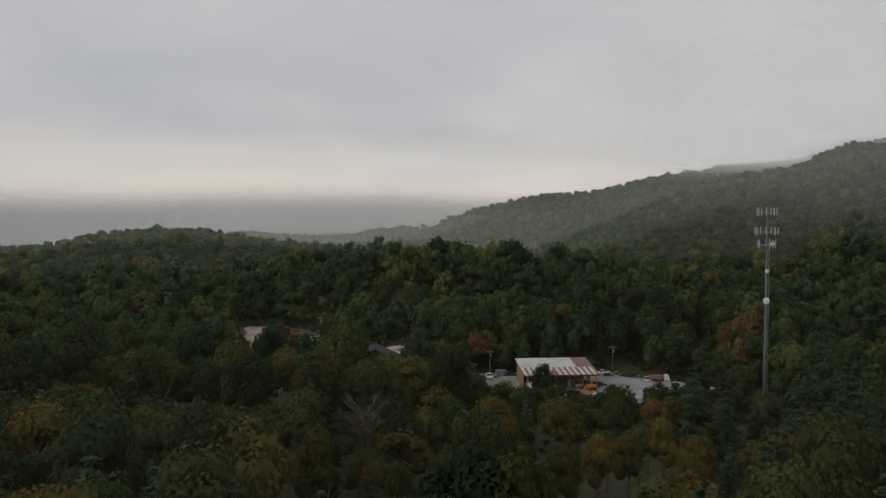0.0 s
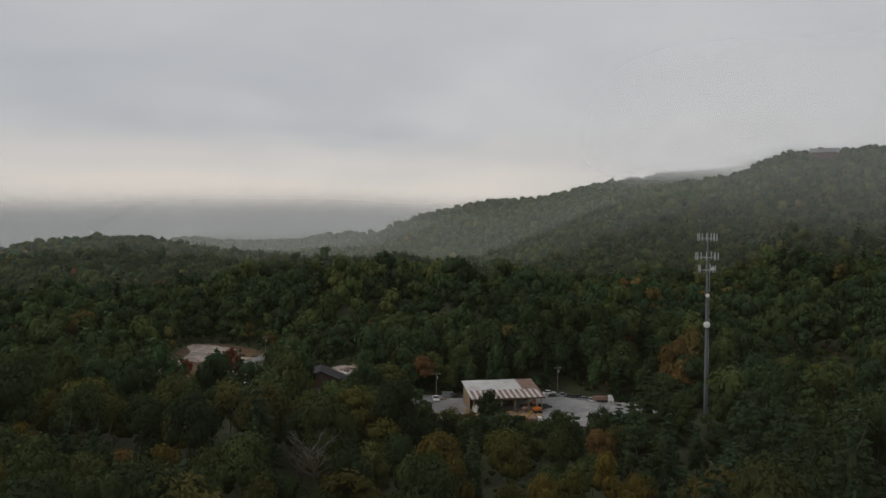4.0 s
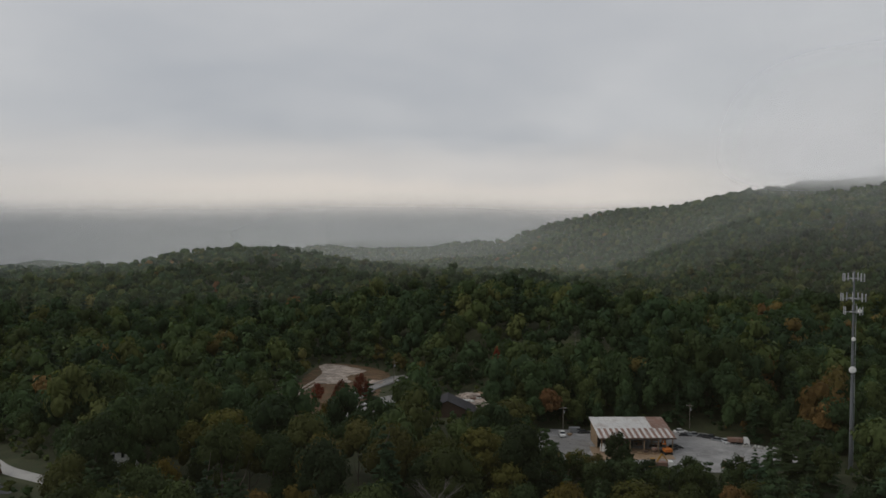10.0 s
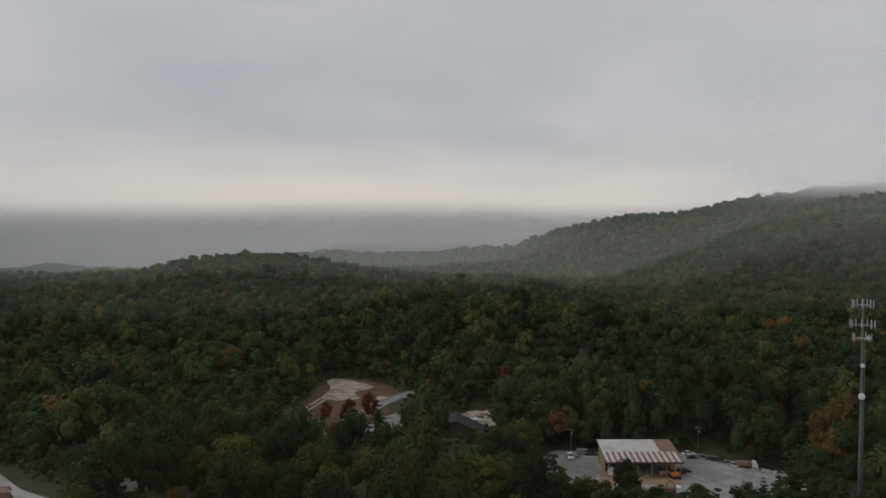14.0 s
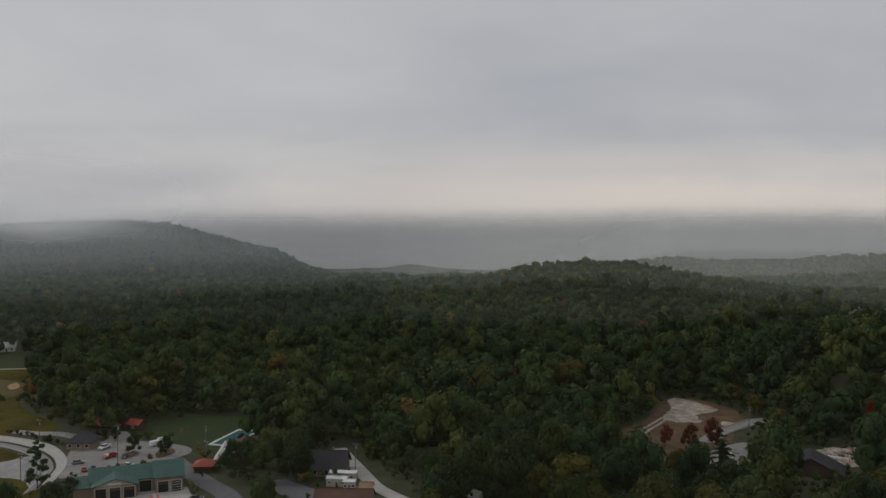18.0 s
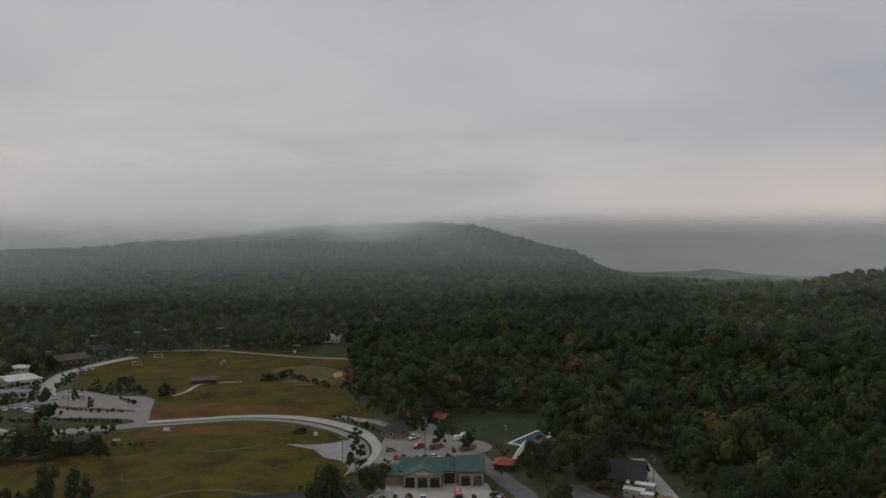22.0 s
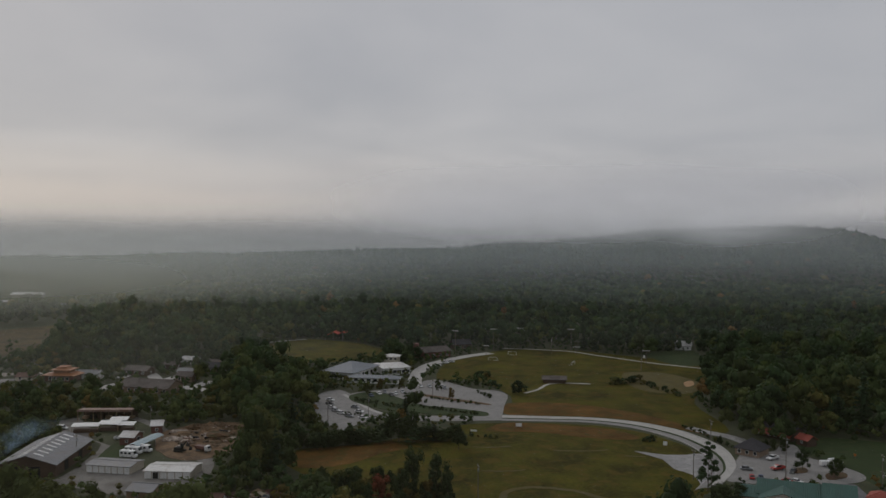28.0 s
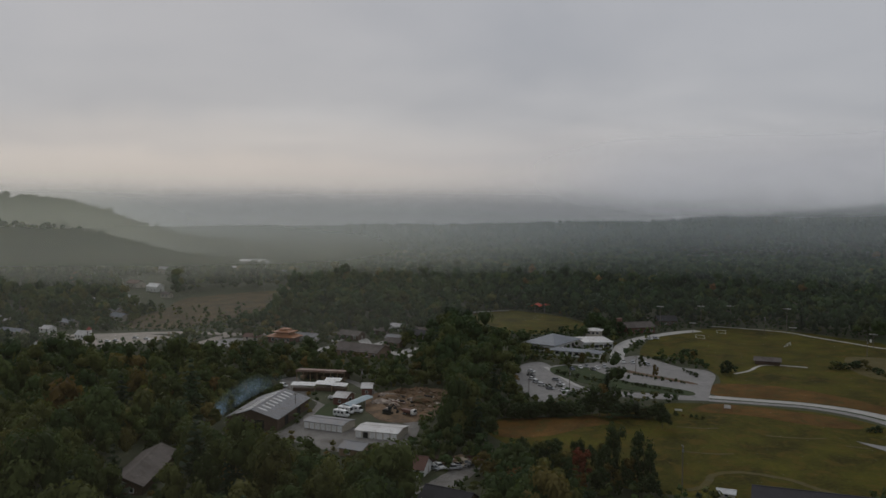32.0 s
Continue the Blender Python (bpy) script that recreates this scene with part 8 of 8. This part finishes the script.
def mist_material(name, stops, low, high, top=None, even=0.7, foot=None):
    """Mist and aerial haze painted as the tint of a thin sheet: mostly clear, thicker in patches; full below height low
    and gone above height high.
    stops: bearing in degrees, density and tone of the haze there. top: heights between which a cloud thins out again.
    even: least share of the density in a thin patch. foot: heights between which the veil thickens off the ground."""
    m = bpy.data.materials.new(name)
    m.use_nodes = True
    t = m.node_tree
    t.nodes.clear()
    out = t.nodes.new("ShaderNodeOutputMaterial")
    geo = t.nodes.new("ShaderNodeNewGeometry")
    sep = t.nodes.new("ShaderNodeSeparateXYZ")
    link(t, geo.outputs["Position"], sep.inputs[0])
    mp = t.nodes.new("ShaderNodeMapping")
    mp.inputs["Scale"].default_value = (0.0028, 0.0028, 0.011)
    link(t, geo.outputs["Position"], mp.inputs[0])
    n = node(t, "ShaderNodeTexNoise", Scale=1.0, Detail=4.0, Roughness=0.5)
    link(t, mp.outputs[0], n.inputs["Vector"])
    wob = math_node(t, "MULTIPLY", math_node(t, "SUBTRACT", n.outputs[0], 0.5), 60.0 if top else 30.0)
    z = math_node(t, "ADD", sep.outputs[2], wob)
    mr = t.nodes.new("ShaderNodeMapRange")
    mr.interpolation_type = "SMOOTHSTEP"
    link(t, z, mr.inputs[0])
    for i, v in enumerate((low, high, 0.0 if top else 1.0, 1.0 if top else 0.0), 1):
        mr.inputs[i].default_value = v
    fac = mr.outputs[0]
    if top:
        m2 = t.nodes.new("ShaderNodeMapRange")
        m2.interpolation_type = "SMOOTHSTEP"
        link(t, z, m2.inputs[0])
        for i, v in enumerate((top[0], top[1], 1.0, 0.0), 1):
            m2.inputs[i].default_value = v
        fac = math_node(t, "MULTIPLY", fac, m2.outputs[0])
    if foot:
        m3 = t.nodes.new("ShaderNodeMapRange")
        m3.interpolation_type = "SMOOTHSTEP"
        link(t, sep.outputs[2], m3.inputs[0])
        for i, v in enumerate((foot[0], foot[1], 0.0, 1.0), 1):
            m3.inputs[i].default_value = v
    az = math_node(t, "ARCTAN2", math_node(t, "MULTIPLY", sep.outputs[0], -1.0), sep.outputs[1])
    if foot:
        # over the deep valley to the north-west the veils reach right down
        deep = math_node(t, "DIVIDE", math_node(t, "SUBTRACT", radians(54), az), radians(8), clamp=True)
        fac = math_node(t, "MULTIPLY", fac, math_node(t, "MAXIMUM", m3.outputs[0], deep))
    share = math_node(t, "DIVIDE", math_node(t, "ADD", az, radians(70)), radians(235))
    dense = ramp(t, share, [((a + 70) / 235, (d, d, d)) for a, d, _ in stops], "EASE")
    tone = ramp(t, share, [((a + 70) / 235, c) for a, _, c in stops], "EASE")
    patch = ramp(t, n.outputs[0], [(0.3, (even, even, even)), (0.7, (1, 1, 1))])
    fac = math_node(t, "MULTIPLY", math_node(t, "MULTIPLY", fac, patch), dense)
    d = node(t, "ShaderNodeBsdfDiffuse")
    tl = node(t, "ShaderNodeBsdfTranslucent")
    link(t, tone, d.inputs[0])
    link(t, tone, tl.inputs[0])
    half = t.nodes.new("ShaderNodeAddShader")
    link(t, d.outputs[0], half.inputs[0])
    link(t, tl.outputs[0], half.inputs[1])
    clear = t.nodes.new("ShaderNodeBsdfTransparent")
    mix = t.nodes.new("ShaderNodeMixShader")
    link(t, fac, mix.inputs[0])
    link(t, clear.outputs[0], mix.inputs[1])
    link(t, half.outputs[0], mix.inputs[2])
    link(t, mix.outputs[0], out.inputs[0])
    return m


def mist_sheet(r, az0, az1, z1, mat, label, z0=-60.0):
    """A curved sheet standing in for mist and aerial haze; r is a distance, or distances by bearing."""
    bm = bmesh.new()
    n = int((az1 - az0) / 2)
    prev = None
    for i in range(n + 1):
        deg = az0 + (az1 - az0) * i / n
        a = radians(deg)
        r0 = r if isinstance(r, (int, float)) else float(np.interp(deg, *r))
        rr = r0 * (1 + 0.03 * math.sin(a * 7 + r0 * 0.01))
        cur = [bm.verts.new((-math.sin(a) * rr, math.cos(a) * rr, z)) for z in (z0, z1)]
        if prev:
            bm.faces.new((prev[0], cur[0], cur[1], prev[1]))
        prev = cur
    ob = part("mist_sheet", bm, mat)
    return tagged(ob, label, "mist", kind="structure")


# Aerial haze painted as sheet tints, warm close by, greyer, bluer and denser farther off.
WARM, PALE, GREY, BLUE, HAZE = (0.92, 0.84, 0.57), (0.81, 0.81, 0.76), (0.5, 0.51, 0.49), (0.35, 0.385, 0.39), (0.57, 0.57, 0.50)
# The nearest sheet lifts the dark tones of the wood with a warm haze tint.
mist_sheet(100, -70, 165, 130, mist_material("near_warm_haze", [(-70, 0.007, WARM), (40, 0.008, WARM), (96, 0.011, WARM), (116, 0.014, WARM)], 60, 125), "soft morning haze over the wood")
mist_sheet(([94, 108], [600, 520]), -70, 165, 130, mist_material("thin_mist", [(-70, 0.034, (0.86, 0.84, 0.72)), (44, 0.03, (0.8, 0.8, 0.7)), (56, 0.02, (0.7, 0.72, 0.68)), (88, 0.024, (0.7, 0.72, 0.68)), (108, 0.085, HAZE)], 30, 120, foot=(-6, 14)), "thin veil of morning mist over the valley woods")
mist_sheet(830, -70, 165, 150, mist_material("light_mist", [(-70, 0.055, PALE), (34, 0.055, PALE), (54, 0.075, (0.42, 0.45, 0.44)), (84, 0.12, BLUE), (112, 0.32, HAZE)], 40, 135, foot=(-3, 38)), "light morning mist between the wooded slopes")
mist_sheet(1085, -70, 165, 200, mist_material("valley_mist", [(-70, 0.10, PALE), (34, 0.10, PALE), (54, 0.14, BLUE), (84, 0.17, BLUE), (112, 0.24, GREY), (124, 0.5, (0.62, 0.63, 0.52))], 45, 145, foot=(-4, 34)), "morning mist lying in the valley")
mist_sheet(1290, 10, 165, 200, mist_material("deep_mist", [(11, 0.0, GREY), (22, 0.26, GREY), (40, 0.26, GREY), (52, 0.18, BLUE), (84, 0.21, BLUE), (112, 0.32, BLUE)], 40, 125, foot=(-2, 36)), "morning mist lying behind the front ridge")
mist_sheet(([30, 52], [1760, 1510]), 10, 165, 220, mist_material("rear_mist", [(11, 0.0, GREY), (21, 0.8, (0.44, 0.445, 0.45)), (29, 0.8, (0.44, 0.445, 0.45)), (37, 0.3, BLUE), (52, 0.21, BLUE), (84, 0.28, BLUE)], 44, 126, foot=(0, 42)), "deep mist thickening towards the far hill")
mist_sheet(2500, -70, 165, 320, mist_material("far_mist", [(-70, 0.98, (0.365, 0.352, 0.365)), (60, 0.98, (0.365, 0.355, 0.368)), (165, 0.99, (0.36, 0.365, 0.375))], 40, 122, even=0.99), "deep morning mist veiling the distant mountains")
# cloud on the tops
mist_sheet(1175, -70, 12, 420, mist_material("low_cloud", [(-70, 0.94, (0.82, 0.81, 0.82)), (-2, 0.94, (0.82, 0.81, 0.82)), (8, 0.0, (0.82, 0.81, 0.82))], 86, 152, (150, 330)), "low cloud drifting across the mountain top")
mist_sheet(655, -70, 12, 420, mist_material("mountain_veil", [(-70, 0.22, (0.6, 0.61, 0.61)), (-6, 0.2, (0.6, 0.61, 0.61)), (1, 0.12, (0.6, 0.61, 0.61)), (11.5, 0.0, (0.6, 0.61, 0.61))], 20, 112, (112, 300)), "thin cloud trailing over the upper mountain slope")
mist_sheet(1470, 49, 100, 330, mist_material("hill_cloud", [(57, 0.0, (0.72, 0.72, 0.74)), (70, 0.85, (0.72, 0.72, 0.74)), (86, 0.85, (0.72, 0.72, 0.74)), (99, 0.0, (0.72, 0.72, 0.74))], 42, 104, (122, 210)), "low cloud resting on the far hill")


def smoke_material():
    """Thin blue wood smoke, densest along the middle of each wisp and thinning with height."""
    m = bpy.data.materials.new("blue_wood_smoke")
    m.use_nodes = True
    t = m.node_tree
    t.nodes.clear()
    out = t.nodes.new("ShaderNodeOutputMaterial")
    at = t.nodes.new("ShaderNodeAttribute")
    at.attribute_name = "tint"
    geo = t.nodes.new("ShaderNodeNewGeometry")
    n = node(t, "ShaderNodeTexNoise", Scale=0.13, Detail=3.0, Roughness=0.5, Distortion=0.6)
    link(t, geo.outputs["Position"], n.inputs["Vector"])
    wisp = ramp(t, n.outputs[0], [(0.34, (0, 0, 0)), (0.7, (1, 1, 1))])
    fac = math_node(t, "MULTIPLY", math_node(t, "MULTIPLY", at.outputs["Fac"], wisp), 0.72)
    d = node(t, "ShaderNodeBsdfDiffuse")
    d.inputs[0].default_value = (0.27, 0.38, 0.47, 1)
    tl = node(t, "ShaderNodeBsdfTranslucent")
    tl.inputs[0].default_value = (0.27, 0.38, 0.47, 1)
    half = t.nodes.new("ShaderNodeAddShader")
    link(t, d.outputs[0], half.inputs[0])
    link(t, tl.outputs[0], half.inputs[1])
    clear = t.nodes.new("ShaderNodeBsdfTransparent")
    mix = t.nodes.new("ShaderNodeMixShader")
    link(t, fac, mix.inputs[0])
    link(t, clear.outputs[0], mix.inputs[1])
    link(t, half.outputs[0], mix.inputs[2])
    link(t, mix.outputs[0], out.inputs[0])
    return m


def smoke_plume(base, drift, height):
    """Wisps of smoke leaning with the wind: narrow curved veils round one rising line."""
    mat = smoke_material()
    V, F, T = [], [], []
    g = np.random.default_rng(17)
    for k in range(2):
        a = radians(70 + 40 * k)
        off = g.normal(scale=1.2, size=2)
        n, m = 14, 6
        for i in range(n + 1):
            u = i / n
            half = 1.8 + 9.0 * u
            cx, cy = base[0] + drift[0] * u ** 1.3 + off[0] * u, base[1] + drift[1] * u ** 1.3 + off[1] * u
            for j in range(m + 1):
                w = 2 * j / m - 1
                V.append((cx + math.cos(a) * half * w, cy + math.sin(a) * half * w, 1.5 + height * u + 1.2 * math.sin(3 * u + k) * u))
                T.append((1 - w * w) * min(1.0, 6 * u + 0.3) * (1 - u) ** 0.8)
        for i in range(n):
            for j in range(m):
                p = k * (n + 1) * (m + 1) + i * (m + 1) + j
                F += [(p, p + 1, p + m + 2), (p, p + m + 2, p + m + 1)]
    z = ground_height(*base)
    me = fast_mesh("smoke_plume", np.array(V) + [0, 0, z], np.array(F), mat, np.array(T))
    tagged(new("smoke_plume", me), "thin blue wood smoke drifting up beside the warehouse", "smoke")


smoke_plume((-318.0, -151.0), (-10.0, 25.0), 20.0)

# ---------------------------------------------------------------- woods
BROAD_NEAR = [crown_broad(100 + k, 2400, 0.062, lobes=13) for k in range(6)]
BROAD_MID = [crown_broad(200 + k, 700, 0.088, lobes=8) for k in range(6)]
BROAD_FAR = [crown_broad(300 + k, 150, 0.15, lobes=5) for k in range(10)]
PINE_NEAR = [crown_pine(400 + k, 1700, 0.13) for k in range(4)]
PINE_MID = [crown_pine(500 + k, 330, 0.28) for k in range(3)]
SIMPLE = [crown_broad(600 + k, 22, 0.30, lobes=2) for k in range(10)]
PLAIN = [crown_simple(650 + k, 0, 1.1, 0.4) for k in range(10)]


def sites(r0, r1, step, edge_step, az0=-17, az1=130):
    """Full-grown trees inside the wood, smaller ones crowding its edges; gives x, y and a scale."""
    bx, by = spots(r0, r1, step, az0, az1)
    k = ~at_edge(bx, by)
    sx, sy = spots(r0, r1, edge_step, az0, az1)
    e = at_edge(sx, sy)
    return np.r_[bx[k], sx[e]], np.r_[by[k], sy[e]], np.r_[np.ones(k.sum()), np.full(e.sum(), 0.62)]


def build_near_trees():
    x, y = sites(95, 232, 9.8, 7.4, -14, 62)[:2]
    g = np.random.default_rng(5)
    order = np.argsort(np.hypot(x, y))[:300]
    crowns = [fast_mesh("crown", v, f, M_LEAF) for v, f in BROAD_NEAR]
    pines = [fast_mesh("crown", v, f, M_PINE) for v, f in PINE_NEAR]
    trunks = [trunk_mesh("trunk", 20 + k, 1.0, 0.035, bend=0.05) for k in range(3)]
    for i in order:
        px, py = float(x[i]), float(y[i])
        pine = g.uniform() < (0.55 if px > -8 else 0.2)
        small = bool(at_edge(x[i:i + 1], y[i:i + 1])[0])
        rad, lift = (g.uniform(3.0, 4.6), g.uniform(2.5, 6.0)) if small else (g.uniform(4.6, 7.4), g.uniform(3.0, 7.5) + float(swell(px, py)) * 0.6 + float(old_growth(px, py)))
        root = new("pine_tree" if pine else "broadleaf_tree")
        root.location = (px, py, ground_height(px, py))
        tr = new("trunk", trunks[int(g.integers(3))])
        tr.parent, tr.scale = root, ((lift + rad) * 0.5, (lift + rad) * 0.5, lift + rad * (1.7 if pine else 1.2))
        cr = new("crown", pines[int(g.integers(4))] if pine else crowns[int(g.integers(6))])
        cr.parent, cr.location = root, (0, 0, lift * (0.6 if pine else 1.0))
        cr.scale = (rad * 0.9, rad * 0.9, rad * 0.92) if pine else (rad, rad, rad * g.uniform(1.0, 1.35))
        cr.rotation_euler = (0, 0, g.uniform(0, 6.28))
        tagged(root, "tall dark green pine with tiered branches in the wood" if pine else "rounded broadleaf tree in early autumn leaf in the wood", "tree", group="trees of the near wood")
    rest = np.argsort(np.hypot(x, y))[300:]
    return x[rest], y[rest]


rx, ry = build_near_trees()
x, y, grown = sites(170, 330, 9.8, 7.4)
keep = ~((np.hypot(x, y) < 232) & (np.degrees(np.arctan2(-x, y)) < 62) & (np.degrees(np.arctan2(-x, y)) > -14))
x, y, grown = np.r_[rx, x[keep]], np.r_[ry, y[keep]], np.r_[np.where(at_edge(rx, ry), 0.62, 1.0), grown[keep]]
joined_woods("near_woods", x, y, BROAD_MID, 6.3 * grown, 1.25, "dense mixed wood of green and olive broadleaf trees", 0.07, PINE_MID, (0.8, 6.0))
x, y, grown = sites(330, 640, 10.2, 8.0)
joined_woods("valley_woods", x, y, BROAD_FAR, 6.5 * grown, 1.15, "dense broadleaf wood over the valley floor, turning olive", 0.07, PINE_MID, (0.5, 6.0))
x, y = spots(640, 900, 9.4, lit_side=True)
joined_woods("hill_woods", x, y, SIMPLE, 5.8, 1.05, "dark green wooded hillside, dimmed by mist", lift_range=(1.0, 6.0))
x, y = spots(900, 1300, 7.4, lit_side=True)
joined_woods("upper_woods", x, y, PLAIN, 4.2, 0.9, "wooded upper slopes greyed by morning mist", lift_range=(-1.0, 1.4), rise=0.35)
x, y = spots(1300, 2050, 8.6, lit_side=True)
joined_woods("far_woods", x, y, PLAIN, 4.6, 0.85, "distant wooded slopes fading into low cloud", lift_range=(-1.5, 1.0), rise=0.3)

# steep wooded face right behind the shed yard
x, y = spots_all(300, 352, 6.2)
face = np.degrees(np.arctan2(-x, y))
keep = (face > -9) & (face < 19) & ~near_line([(-86, 296), (-67.5, 303), (-40.0, 314), (-22.9, 311), (-4.9, 303), (6, 297), (16, 284)], 3.2, x, y) & ~inside(YARD, x, y)
for pts in ([(-140, 296), (-140, 356), (-108, 356), (-106, 296)], [(36, 340), (36, 395), (90, 395), (90, 335)]):
    keep &= ~inside(pts, x, y)
joined_woods("slope_woods", x[keep], y[keep], BROAD_MID, 4.6, 1.35, "dense dark trees on the steep bank behind the yard", 0.12, PINE_MID, (1.0, 5.0), rise=0.0)


def undergrowth():
    """Low scrub on the margins of the clearings, where neither wood nor surfacing lies."""
    x, y = spots_all(190, 720, 5.0)
    covered = np.zeros(len(x), bool)
    for pts in SURFACES + FOOTPRINTS:
        covered |= inside(pts, x, y)
    wood = np.ones(len(x), bool)
    for kind, shape, width in CLEARINGS:
        if kind == "line":
            covered |= near_line(shape, 15 if shape is OUT_S else 7, x, y)
        else:
            for s in np.linspace(1.0, width, 3):
                wood &= ~inside(shape, x * s, y * s)
    for pts, bare in SPARSE:
        covered |= inside(pts, x, y) & (np.random.default_rng(9).uniform(size=len(x)) < bare)
    # understorey under the first trees behind a clearing
    edge = np.zeros(len(x), bool)
    for kind, shape, width in CLEARINGS:
        if kind == "area" and len(shape) > 4:
            for s in (0.965, 0.93):
                edge |= inside(shape, x * s, y * s)
    keep = ~covered & (~wood | (edge & (np.random.default_rng(8).uniform(size=len(x)) < 0.7)))
    x, y = x[keep], y[keep]
    # young trees stand where they hide neither road nor building
    hides = np.zeros(len(x), bool)
    for pts in SURFACES + FOOTPRINTS + [p for p, _ in SPARSE]:
        for s in (1.025, 1.05, 1.075, 1.1):
            hides |= inside(pts, x * s, y * s)
    young = ~hides & (np.degrees(np.arctan2(-x, y)) > 88) & (np.random.default_rng(6).uniform(size=len(x)) < 0.5)
    joined_woods("scrub", x[~young], y[~young], SCRUB, 2.2, 0.85, "low green and rusty scrub along the clearings", lift_range=(-0.6, 0.2), rise=0.0)
    joined_woods("young_woods", x[young], y[young], BROAD_FAR, 4.0, 1.05, "young trees among the buildings of the village", lift_range=(-0.4, 1.2), rise=0.3)


SCRUB = [crown_broad(800 + k, 12, 0.38, lobes=1) for k in range(6)]
undergrowth()
